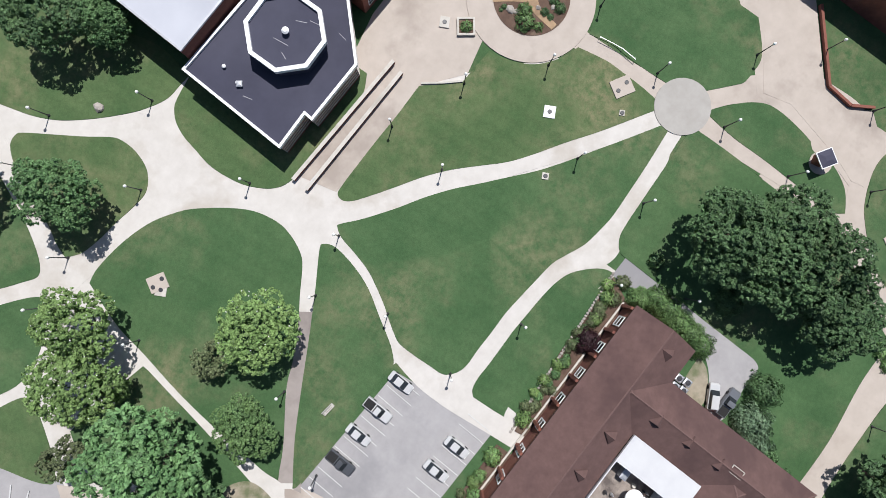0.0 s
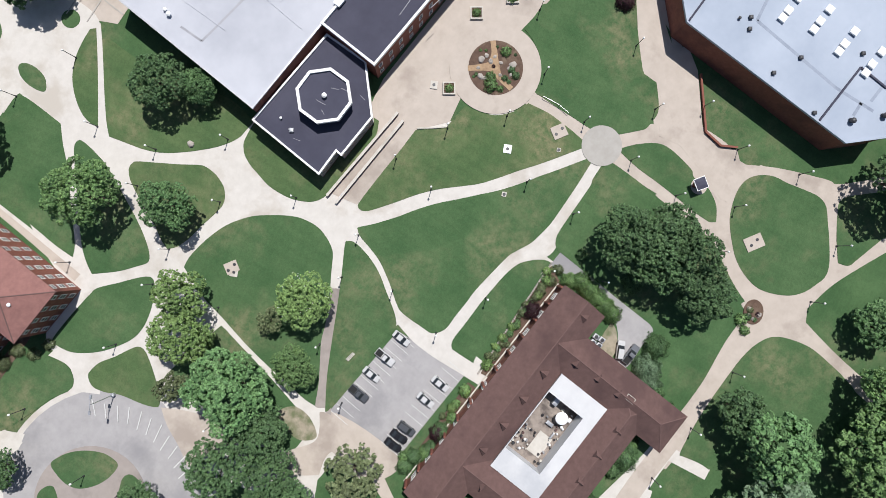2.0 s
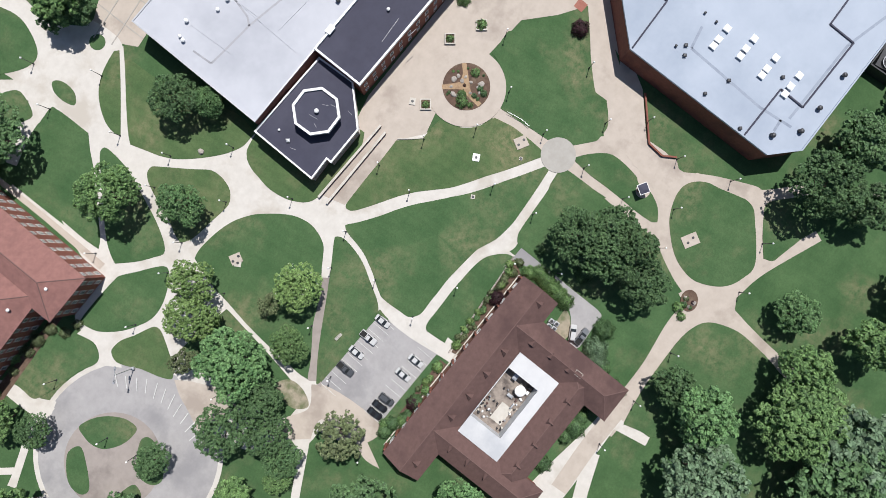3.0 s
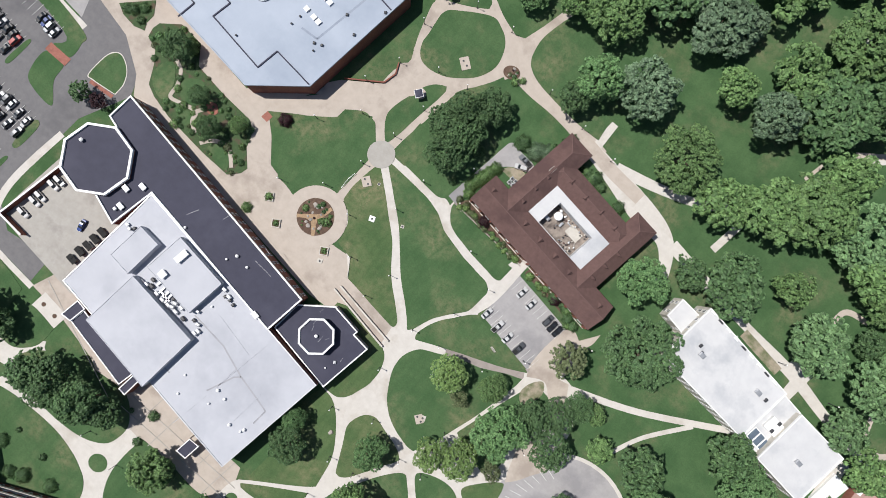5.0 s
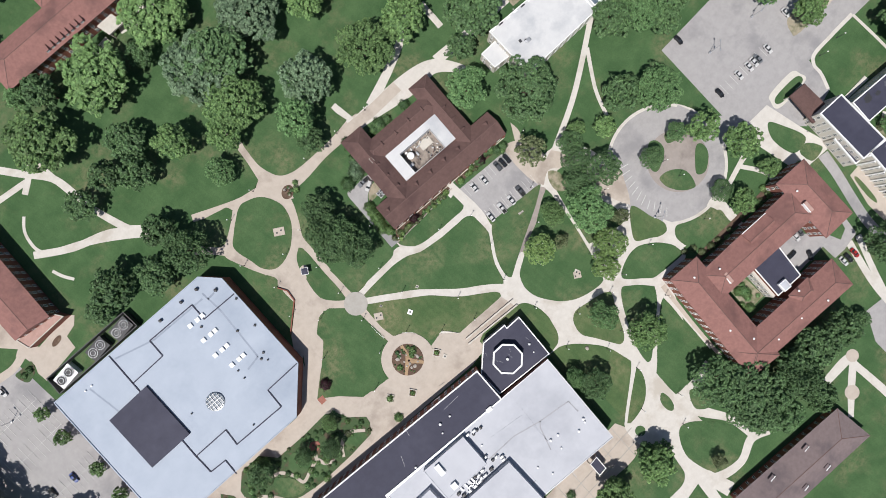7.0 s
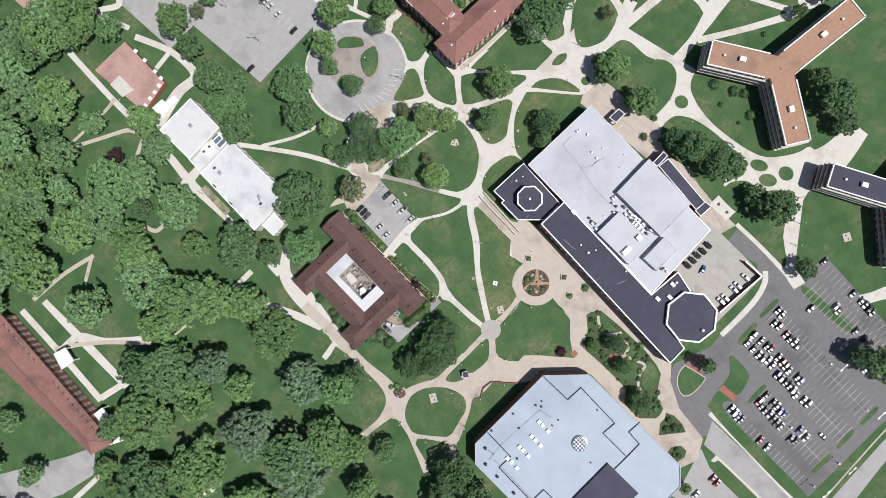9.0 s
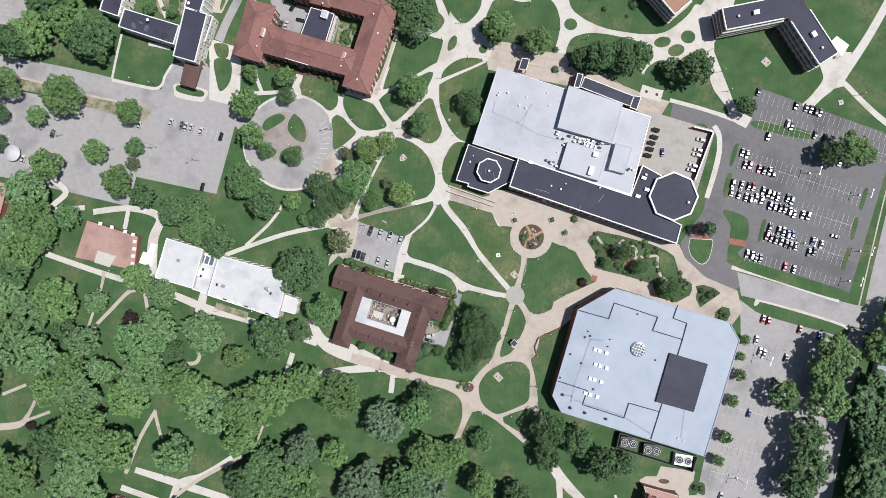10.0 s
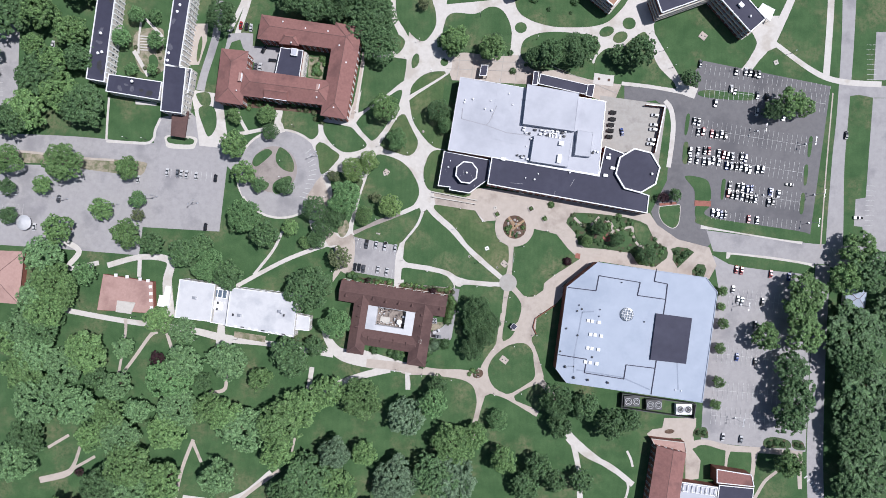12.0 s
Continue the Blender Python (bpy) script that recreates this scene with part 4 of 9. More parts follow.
turf([(-1.4, 117.1), (-0.2, 123.1), (1.4, 127.1), (5.7, 129.0), (14.5, 128.3), (18.9, 129.3), (23.0, 131.7), (27.4, 132.1), (31.4, 129.9), (34.5, 124.9), (36.0, 119.1), (35.8, 111.8), (34.7, 105.5, 1), (24.1, 105.7), (10.7, 107.4), (3.5, 106.1), (0.2, 109.9)])
turf([(37.5, 139.8, 1), (38.5, 132.6), (40.9, 128.4), (44.7, 125.8), (50.2, 123.4), (59.2, 121.3), (70.9, 120.9), (79.7, 121.4), (86.8, 123.2), (92.2, 127.2), (98.8, 135.2), (102.1, 145.7, 1)])
turf([(40.9, 107.2), (42.4, 113.2), (46.5, 116.3), (52.2, 118.0), (60.9, 118.5), (71.2, 117.7), (78.7, 116.6), (82.8, 113.2), (84.2, 110.4), (81.7, 106.3), (77.9, 103.3, 1), (67.2, 99.1), (49.8, 97.5), (42.8, 102.7)])
turf([(80.9, 96.3, 1), (81.4, 103.4), (85.3, 108.1), (89.5, 109.7), (94.0, 108.4), (95.3, 104.1), (95.1, 97.6), (91.0, 94.9)])
turf([(97.1, 101.3), (97.1, 107.2), (98.1, 111.7), (103.5, 116.0), (107.7, 118.4), (110.0, 115.7), (111.8, 108.5), (115.3, 100.1), (120.2, 94.7), (124.0, 90.7), (125.2, 87.5, 1), (108.9, 90.1), (97.6, 92.9, 1)])
disc("lawn", 41.1, 120.8, 3.2, LAWN, "small rounded lawn in the paved crossing", "lawn", 0.14, 32, 0.91, radians(0))
disc("lawn", 87.5, 118.6, 4.1, LAWN, "small rounded lawn in the paved crossing", "lawn", 0.14, 32, 0.64, radians(20))
disc("lawn", 94.9, 115.5, 4.1, LAWN, "small rounded lawn in the paved crossing", "lawn", 0.14, 32, 0.71, radians(25))
disc("lawn", 99.7, 123.0, 3.5, LAWN, "small rounded lawn in the paved crossing", "lawn", 0.14, 32, 0.92, radians(0))
disc("lawn", -0.4, 102.1, 2.1, LAWN, "small round lawn in the broad walk", "lawn", 0.1)
disc("lawn", -15.8, 103.2, 3.7, LAWN, "small oval lawn in the broad walk", "lawn", 0.14, 32, 0.5, radians(80))

# planted beds
for pts, lab in (
    ([(119.9, 1.7), (120.5, -1.6), (119.8, -4.2), (113.8, -8.7), (104.7, -7.7), (100.4, -1.4), (87.8, 0.6), (75.4, 1.6), (72.1, 4.3), (70.4, 9.5), (65.6, 14.8), (66.4, 17.4), (69.6, 20.6), (80.8, 20.1), (89.2, 19.1), (97.1, 18.1), (105.1, 16.0), (109.3, 13.9), (112.3, 7.6), (115.4, 3.3)], "planted garden of low green cover with winding tan path"),
    ([(134.7, -0.8), (132.3, -3.2), (125.8, -9.4), (123.0, -5.0), (123.3, -1.5), (122.1, 0.9), (125.9, 2.0), (131.1, 1.2)], "three-cornered bed of low green cover"),
    ([(141.2, -10.3), (139.7, -14.6), (133.7, -14.2), (133.6, -10.6), (136.7, -7.2), (140.1, -7.6)], "small bed of low green cover by the hall"),
    ([(4.2, -20.7), (1.2, -25.4), (-11.9, -23.6), (-25.1, -22.0), (-25.1, -18.5), (-10.5, -18.9)], "mulched border before the brown-roofed building"),
    ([(-97.7, -49.8), (-114.6, -47.0), (-114.1, -43.7), (-97.2, -46.5)], "dry earth border behind the pale hall"),
    ([(-28.3, -17.0), (-28.8, -21.5), (-48.0, -18.6), (-47.2, -14.4)], "mulched border beside the car park"),
):
    sheet("planted_bed", pts, GROUND_COVER if pts[0][0] > 60 else BARE if "pale hall" in lab else MULCH, lab, "flower bed", 0.16, False)
for pts in ([(110.5, 10.2), (110.4, 6.3), (108.9, 3.5), (106.5, 3.5), (103.9, 6.5), (102.2, 10.2), (101.4, 13.8), (103.3, 15.1), (107.3, 13.7)],
            [(80.1, 18.2), (79.5, 15.8), (77.2, 14.6), (74.6, 14.6), (72.1, 16.4), (70.3, 19.6, 1), (73.8, 19.9)],
            [(99.1, 13.5), (97.8, 12.2), (91.8, 12.7), (90.1, 14.7), (91.0, 16.6), (95.7, 15.9)],
            [(101.2, 5.3), (98.4, 2.6), (95.2, 1.8), (92.0, 5.7), (92.4, 9.4), (97.0, 10.7), (99.8, 9.0)]):
    sheet("lawn", pts, LAWN, "small lawn in the garden", "lawn", 0.28)
for rows in ([(107.6, 1.6, 1.2), (104.0, 3.5, 1.3), (101.7, 8.0, 1.3), (101.0, 12.5, 1.3), (96.1, 11.7, 1.2), (91.2, 11.0, 1.5), (90.0, 14.3, 1.3), (86.8, 16.6, 1.2)], [(83.3, 18.3, 1.2), (81.0, 15.3, 1.4), (77.5, 13.5, 1.4), (73.9, 14.0, 1.4), (69.9, 17.9, 1.3)], [(91.2, 11.0, 1.3), (89.4, 8.5, 1.4), (87.8, 6.9, 1.4)]):
    strip("garden_path", rows, PAVING, "winding tan garden path", 0.30)
sheet("red_paver", [(89.7, 5.7), (87.2, 4.7), (85.2, 7.0), (87.3, 8.8), (89.5, 7.7)], PINK_PAVING, "small pinkish brick seat place in the garden", "pavement", 0.31)
disc("planted_bed", 37.7, 12.7, 6.3, MULCH, "round mulched bed with rocks and shrubs", "flower bed", 0.22, 64)
for rows in ([(42.8, 16.3, 1.2), (40.5, 14.6, 1.4), (37.8, 13.2, 2.6), (36.2, 10.8, 1.4), (35.2, 7.2, 1.2)], [(34.4, 18.2, 1.2), (36.0, 15.8, 1.5), (37.8, 13.2, 2.4)]):
    strip("garden_path", rows, DIRT, "trodden tan earth path through the round bed", 0.26)


# joints of the entrance court and of the plaza
for ends in ([(0.1, 103.5), (48.2, 101.6)], [(0.8, 98.6), (48.2, 96.7)], [(8.4, 106.8), (6.3, 92.4)], [(16.1, 106.5), (13.9, 91.8)], [(24.0, 106.5), (21.9, 91.2)], [(32.0, 106.2), (29.9, 90.5)], [(40.0, 105.9), (37.8, 89.9)], [(48.2, 104.0), (92.6, 85.3)]):
    d = Vector((ends[1][0] - ends[0][0], ends[1][1] - ends[0][1])).normalized()
    n = Vector((-d.y, d.x)) * 0.14
    sheet("joint", [(ends[0][0] + n.x, ends[0][1] + n.y), (ends[0][0] - n.x, ends[0][1] - n.y), (ends[1][0] - n.x, ends[1][1] - n.y), (ends[1][0] + n.x, ends[1][1] + n.y)], GREY_SLAB, "grey joint between concrete slabs", "pavement", 0.1, False)

# ---- building materials ----
ROOF_LIGHT = mat("pale_roof_membrane", (0.33, 0.375, 0.45), (0.39, 0.435, 0.51), (0.27, 0.315, 0.39), 0.12, 0.035, 0.75, 0.003, spots=(0.5, 0.75))
ROOF_GREY = mat("grey_roof_membrane", (0.42, 0.43, 0.47), (0.48, 0.49, 0.53), (0.34, 0.35, 0.39), 0.15, 0.04, 0.75, 0.003, spots=(0.5, 0.75))
ROOF_WHITE = mat("white_roof_coating", (0.52, 0.52, 0.53), (0.60, 0.60, 0.60), (0.43, 0.44, 0.46), 0.3, 0.06, 0.7)
ROOF_DARK = mat("dark_roof_membrane", (0.032, 0.032, 0.054), (0.044, 0.044, 0.072), (0.060, 0.060, 0.090), 0.3, 0.05, 0.8, spots=(0.5, 0.8))
WHITE = mat("white_coping", (0.74, 0.74, 0.74), (0.82, 0.82, 0.81), fine=1.5, rough=0.6)
BRICK = mat("red_brick", (0.17, 0.060, 0.042), (0.25, 0.095, 0.066), (0.14, 0.05, 0.04), 1.4, 0.12, 0.9, 0.01)
SHINGLE = mat("brown_shingle", (0.095, 0.054, 0.048), (0.135, 0.078, 0.070), (0.080, 0.045, 0.042), 0.9, 0.08, 0.95, 0.02)
TILE = mat("red_roof_tile", (0.195, 0.094, 0.082), (0.275, 0.135, 0.118), (0.155, 0.078, 0.070), 0.8, 0.07, 0.9, 0.02)
DECK = mat("stained_deck", (0.20, 0.165, 0.14), (0.34, 0.29, 0.25), (0.11, 0.09, 0.08), 0.9, 0.3, 0.95, 0.02, spots=(0.45, 0.6))
MAUVE = mat("mauve_shingle", (0.15, 0.115, 0.115), (0.20, 0.155, 0.155), (0.12, 0.095, 0.10), 0.8, 0.07, 0.95, 0.02)
RUST_ROOF = mat("tan_roof", (0.30, 0.17, 0.11), (0.38, 0.23, 0.16), (0.24, 0.15, 0.11), 0.6, 0.06, 0.9)
PINK = mat("pinkish_brick_paving", (0.36, 0.225, 0.195), (0.44, 0.29, 0.25), (0.30, 0.185, 0.16), 0.9, 0.08, 0.95)
METAL = mat("galvanised_metal", (0.45, 0.46, 0.48), (0.56, 0.57, 0.59), fine=1.2, rough=0.45, metal=0.6)
DARK_METAL = mat("dark_metal", (0.03, 0.03, 0.035), (0.05, 0.05, 0.055), fine=2.0, rough=0.5)
STONE = mat("pale_stone", (0.46, 0.43, 0.38), (0.56, 0.53, 0.48), (0.40, 0.37, 0.32), 1.0, 0.2, 0.9, 0.02)
LIGHTWELL = mat("tinted_skylight", (0.09, 0.12, 0.16), (0.13, 0.165, 0.21), fine=1.0, rough=0.3)
RIDGE = mat("ridge_cap", (0.108, 0.063, 0.056), (0.150, 0.090, 0.080), fine=2.0, rough=0.9)
ROOF_STAIN = mat("patched_roof_membrane", (0.30, 0.30, 0.325), (0.37, 0.37, 0.39), (0.25, 0.25, 0.27), 1.5, 0.2, 0.8)
GYM_STAIN = mat("blue_grey_roof_patch", (0.235, 0.27, 0.335), (0.30, 0.335, 0.40), (0.21, 0.24, 0.30), 1.5, 0.2, 0.8)
FADED = mat("faded_dark_roof", (0.075, 0.075, 0.10), (0.12, 0.12, 0.145), (0.05, 0.05, 0.075), 2.0, 0.5, 0.8)
GLASS = mat("dark_window_glass", (0.02, 0.025, 0.03), (0.04, 0.045, 0.05), fine=0.5, rough=0.08)
SKYLIGHT = mat("white_skylight_plastic", (0.80, 0.80, 0.80), (0.86, 0.86, 0.85), fine=1.0, rough=0.35)


def middle(pts):
    return (sum(q[0] for q in pts) / len(pts), sum(q[1] for q in pts) / len(pts))


def thing(name, at, label, category, group="", z=0.0):
    """An Empty at a thing's base."""
    return empty(name, pose(at[0], at[1], z), label, category, group)


def local(pts, ob):
    """World points as seen from a thing's Empty, which is not turned."""
    o = ob.matrix_basis.translation
    return [(q[0] - o.x, q[1] - o.y) for q in pts]


def block(ob, name, pts, z0, z1, material, label=""):
    bm = bmesh.new()
    prism(bm, local(pts, ob), z0, z1)
    return part(name, bm, material, ob, label)


def bar(bm, a, b, width, z0, z1):
    """Adds a straight beam between two plan points."""
    d = Vector((b[0] - a[0], b[1] - a[1]))
    n = Vector((-d.y, d.x)).normalized() * width / 2
    prism(bm, [(a[0] + n.x, a[1] + n.y), (a[0] - n.x, a[1] - n.y), (b[0] - n.x, b[1] - n.y), (b[0] + n.x, b[1] + n.y)], z0, z1)


def inset(pts, d):
    """The outline moved inwards by d (any turning sense)."""
    p = [Vector(q[:2]) for q in pts]
    area = sum(a.x * b.y - b.x * a.y for a, b in zip(p, p[1:] + p[:1]))
    s = 1 if area > 0 else -1
    out = []
    for i in range(len(p)):
        a, b, c = p[i - 1], p[i], p[(i + 1) % len(p)]
        u, v = (b - a).normalized(), (c - b).normalized()
        n1, n2 = Vector((-u.y, u.x)) * s, Vector((-v.y, v.x)) * s
        k = n1 + n2
        k = k / max(k.length_squared / 2, 0.25)
        out.append((b.x + k.x * d, b.y + k.y * d))
    return out


def coping(ob, pts, width, z0, z1, material=None, name="coping"):
    """A raised rim along a roof's edge."""
    outer, inner = local(pts, ob), inset(local(pts, ob), width)
    bm = bmesh.new()
    n = len(outer)
    v = [[bm.verts.new((*q, z)) for q in ring] for ring, z in ((outer, z0), (outer, z1), (inner, z1), (inner, z0))]
    for i in range(n):
        j = (i + 1) % n
        for a, b in ((0, 1), (1, 2), (2, 3), (3, 0)):
            bm.faces.new((v[a][i], v[a][j], v[b][j], v[b][i]))
    bmesh.ops.recalc_face_normals(bm, faces=bm.faces)
    return part(name, bm, material or WHITE, ob)


def hip(ob, c, z, rise, material, over=0.6, name="roof", gables=False, label=""):
    """A hipped roof over four corners, with eaves; its ridge follows the longer way."""
    q = inset(local(c, ob), -over)
    if (Vector(q[1]) - Vector(q[0])).length < (Vector(q[2]) - Vector(q[1])).length:
        q = q[1:] + q[:1]
    a, b, cc, d = [Vector((*p, z)) for p in q]
    half = ((d - a).length + (cc - b).length) / 4
    e0, e1 = (a + d) / 2, (b + cc) / 2
    u = (e1 - e0).normalized()
    k = 0.0 if gables else min(half, (e1 - e0).length / 2 - 0.05)
    r0, r1 = e0 + u * k + Vector((0, 0, rise)), e1 - u * k + Vector((0, 0, rise))
    bm = bmesh.new()
    va, vb, vc, vd, v0, v1 = [bm.verts.new(p) for p in (a, b, cc, d, r0, r1)]
    low = [bm.verts.new(p - Vector((0, 0, 0.25))) for p in (a, b, cc, d)]
    for f in ((va, vb, v1, v0), (vc, vd, v0, v1), (vb, vc, v1), (vd, va, v0), tuple(low[::-1])):
        bm.faces.new(f)
    top = (va, vb, vc, vd)
    for i in range(4):
        bm.faces.new((low[i], low[(i + 1) % 4], top[(i + 1) % 4], top[i]))
    bmesh.ops.recalc_face_normals(bm, faces=bm.faces)
    o = part(name, bm, material, ob, label)
    bm = bmesh.new()
    for p, q in ((r0, r1),) + (() if gables else ((a, r0), (d, r0), (b, r1), (cc, r1))):
        u = (q - p).normalized()
        n = u.cross(Vector((0, 0, 1))).normalized() * 0.13
        up = Vector((0, 0, 0.06))
        v = [bm.verts.new(e) for e in (p - n, p + up, p + n, q - n, q + up, q + n)]
        bm.faces.new((v[0], v[1], v[4], v[3]))
        bm.faces.new((v[1], v[2], v[5], v[4]))
    part("ridge_cap", bm, RIDGE, o)
    return o


def shared(name, build):
    """Mesh data built once and shared by alike pieces."""
    if name not in bpy.data.meshes:
        bm = bmesh.new()
        material = build(bm)
        me = bpy.data.meshes.new(name)
        bm.to_mesh(me)
        bm.free()
        me.materials.append(material)
    return bpy.data.meshes[name]


def put(name, mesh, parent, m):
    ob = new(name, mesh)
    ob.parent = parent
    ob.matrix_basis = m
    return ob


def cuboid(bm, x, y, z, cx=0, cy=0, cz=0):
    bmesh.ops.create_cube(bm, size=1, matrix=Matrix.Translation((cx, cy, cz)) @ Matrix.Diagonal((x, y, z, 1)))


def window_frame(bm):
    for dx in (-0.55, 0.55):
        cuboid(bm, 0.12, 0.1, 1.7, dx, 0, 0)
    for dz in (-0.8, 0.0, 0.8):
        cuboid(bm, 1.2, 0.1, 0.12, 0, 0, dz)
    return WHITE


def window_pane(bm):
    cuboid(bm, 1.0, 0.04, 1.5)
    return GLASS


def windows(ob, a, b, levels, spacing=3.2, proud=0.05, size=1.0):
    """Rows of windows on the wall from a to b (seen from outside, left to right)."""
    (ax, ay), (bx, by) = local([a, b], ob)
    d = Vector((bx - ax, by - ay, 0))
    n = max(int(d.length / spacing), 1)
    turn = math.degrees(math.atan2(d.y, d.x))
    out = Vector((d.y, -d.x, 0)).normalized() * proud
    if out.normalized().dot(Vector((-(a[0] + b[0]) / 2, -(a[1] + b[1]) / 2, 0)).normalized()) < 0.05:
        return
    for z in levels:
        for i in range(n):
            p = Vector((ax, ay, z)) + d * ((i + 0.5) / n) + out
            w = put("window", shared("window_frame_mesh", window_frame), ob, pose(p.x, p.y, p.z, 0, 0, turn) @ Matrix.Diagonal((size, 1, size, 1)))
            put("pane", shared("window_pane_mesh", window_pane), w, pose(0, 0.01, 0))


def lathe(bm, rings, n=16, cx=0.0, cy=0.0):
    """A turned shape: rows of radius and height."""
    loops = [[bm.verts.new((cx + r * math.cos(2 * math.pi * i / n), cy + r * math.sin(2 * math.pi * i / n), z)) for i in range(n)] for r, z in rings]
    for lo, hi in zip(loops, loops[1:]):
        for i in range(n):
            bm.faces.new((lo[i], lo[(i + 1) % n], hi[(i + 1) % n], hi[i]))
    bm.faces.new(loops[-1])
    bm.faces.new(loops[0][::-1])


def octagon(x, y, r, turn=0.0):
    return [(x + r * math.cos(radians(turn + 45 * i)), y + r * math.sin(radians(turn + 45 * i))) for i in range(8)]


def roof_vent(ob, x, y, z, s=1.0, dark=False):
    """A capped vent on a roof."""
    def build(bm):
        lathe(bm, [(0.28, 0), (0.28, 0.5), (0.55, 0.55), (0.6, 0.8), (0.35, 1.05), (0.05, 1.12)])
        return DARK_METAL if dark else SKYLIGHT
    q = local([(x, y)], ob)[0]
    put("roof_vent", shared("dark_vent_mesh" if dark else "roof_vent_mesh", build), ob, pose(q[0], q[1], z) @ Matrix.Scale(s, 4))


def roof_unit(ob, x, y, z, turn=0.0, sx=2.2, sy=1.5, sz=1.1, material=None, name="air_handler"):
    """A ribbed metal box with a fan ring on top."""
    bm = bmesh.new()
    rings = []
    for k, h in ((0.84, 0.0), (0.84, 0.15), (0.97, 0.18), (1.0, sz * 0.6), (0.97, sz), (1.06, sz + 0.02), (1.06, sz + 0.1), (0.7, sz + 0.2), (0.2, sz + 0.22)):
        rings.append([bm.verts.new((sx / 2 * k * u, sy / 2 * k * v, h)) for u, v in ((-1, -1), (1, -1), (1, 1), (-1, 1))])
    for lo, hi in zip(rings, rings[1:]):
        for i in range(4):
            bm.faces.new((lo[i], lo[(i + 1) % 4], hi[(i + 1) % 4], hi[i]))
    bm.faces.new(rings[-1])
    bm.faces.new(rings[0][::-1])
    q = local([(x, y)], ob)[0]
    o = part(name, bm, material or METAL, ob)
    o.matrix_basis = pose(q[0], q[1], z, 0, 0, turn)
    return o


# ---- the long building with the dark roofs ----
hall = thing("student_hall", middle([(89.0, 82.5), (84.9, 41.5), (1.6, 55.5), (8.5, 96.0)]), "long brick hall with pale and dark flat roofs and white copings", "building")
hall_light = [(84.8, 78.6), (80.9, 39.5), (1.4, 52.9), (8.0, 91.6)]
hall_dark = [(107.4, 29.0), (106.3, 19.5), (22.2, 34.9), (24.5, 49.4), (80.8, 39.4), (84.2, 54.9), (95.5, 50.7), (97.1, 32.4)]
hall_wing = [(-0.6, 53.0), (-3.9, 34.4), (2.4, 33.6), (2.1, 32.2), (12.9, 30.4), (22.9, 37.7), (24.0, 48.2)]
block(hall, "wall", hall_light, 0, 7.5, BRICK)
block(hall, "wall", inset(hall_dark, 0.05), 0, 7.4, BRICK)
block(hall, "wall", inset(hall_wing, 0.3), 0, 4.9, BRICK)
block(hall, "roof", inset(hall_light, 0.3), 7.5, 7.62, ROOF_GREY, "pale grey flat roof membrane")
block(hall, "roof", inset(hall_dark, 0.3), 7.4, 7.55, ROOF_DARK, "dark grey flat roof membrane")
block(hall, "roof", inset(hall_wing, 0.4), 4.9, 5.0, ROOF_DARK, "dark grey flat roof membrane")
coping(hall, hall_light, 0.35, 7.5, 7.8, METAL)
coping(hall, hall_dark, 0.5, 7.3, 8.05)
coping(hall, hall_wing, 0.42, 4.7, 5.35)
for _z in (1.0, 1.9, 2.8, 3.7):
    coping(hall, inset(hall_wing, 0.2), 0.12, _z, _z + 0.3, STONE, "band")
for _c, _h in (([(43.0, 86.8), (69.9, 82.0), (67.5, 62.2), (40.6, 66.1)], 10.3), ([(46.6, 60.2), (66.1, 57.5), (64.0, 43.6), (44.5, 46.6)], 10.1), ([(69.3, 62.9), (77.3, 61.7), (75.8, 48.9), (67.8, 49.8)], 10.1)):
    block(hall, "penthouse", _c, 7.5, _h, ROOF_GREY)
    coping(hall, _c, 0.2, _h - 0.05, _h + 0.12, ROOF_GREY)
_big = octagon(*middle([(112.0, 35.3), (93.0, 33.4), (90.5, 48.4), (108.3, 50.3)]), 12.0, 8.0)
block(hall, "tower", inset(_big, 0.1), 0, 8.4, BRICK)
block(hall, "roof", inset(_big, 0.6), 8.4, 8.55, ROOF_DARK, "dark octagonal flat roof")
coping(hall, _big, 0.75, 8.2, 9.1)
_small = octagon(11.35, 41.15, 6.2, 15.4)
block(hall, "lantern", inset(_small, 0.4), 4.9, 7.35, ROOF_DARK)
block(hall, "roof", inset(_small, 0.5), 7.35, 7.5, ROOF_DARK, "dark octagonal lantern roof")
coping(hall, _small, 0.62, 7.1, 7.9)
for _low, _h in (([(76.2, 88.4), (75.0, 83.0), (49.6, 88.8), (50.9, 94.3)], 4.2), ([(79.8, 88.5), (78.5, 81.6), (74.8, 82.3), (76.0, 88.4)], 4.6), ([(50.1, 95.1), (49.2, 88.1), (46.4, 88.3), (47.2, 95.5)], 4.6)):
    block(hall, "wall", _low, 0, _h, BRICK)
    block(hall, "roof", inset(_low, 0.3), _h, _h + 0.1, ROOF_DARK, "dark low roof")
    coping(hall, _low, 0.35, _h - 0.1, _h + 0.4)
_can = [(23.2, 99.2), (22.3, 93.4), (18.3, 93.4), (19.3, 99.3)]
block(hall, "canopy", _can, 3.4, 3.7, ROOF_DARK)
coping(hall, _can, 0.3, 3.3, 3.9)
for _q in _can:
    bm = bmesh.new()
    lathe(bm, [(0.25, 0), (0.2, 0.2), (0.2, 3.4)], 10, *local([_q], hall)[0])
    part("column", bm, STONE, hall)
for _q in [(11.4, 41.0, 1.1), (2.9, 47.7, 0.6), (1.7, 44.8, 0.5)]:
    roof_vent(hall, _q[0], _q[1], 5.0 if _q[2] < 1 else 7.5, _q[2] * 0.85)
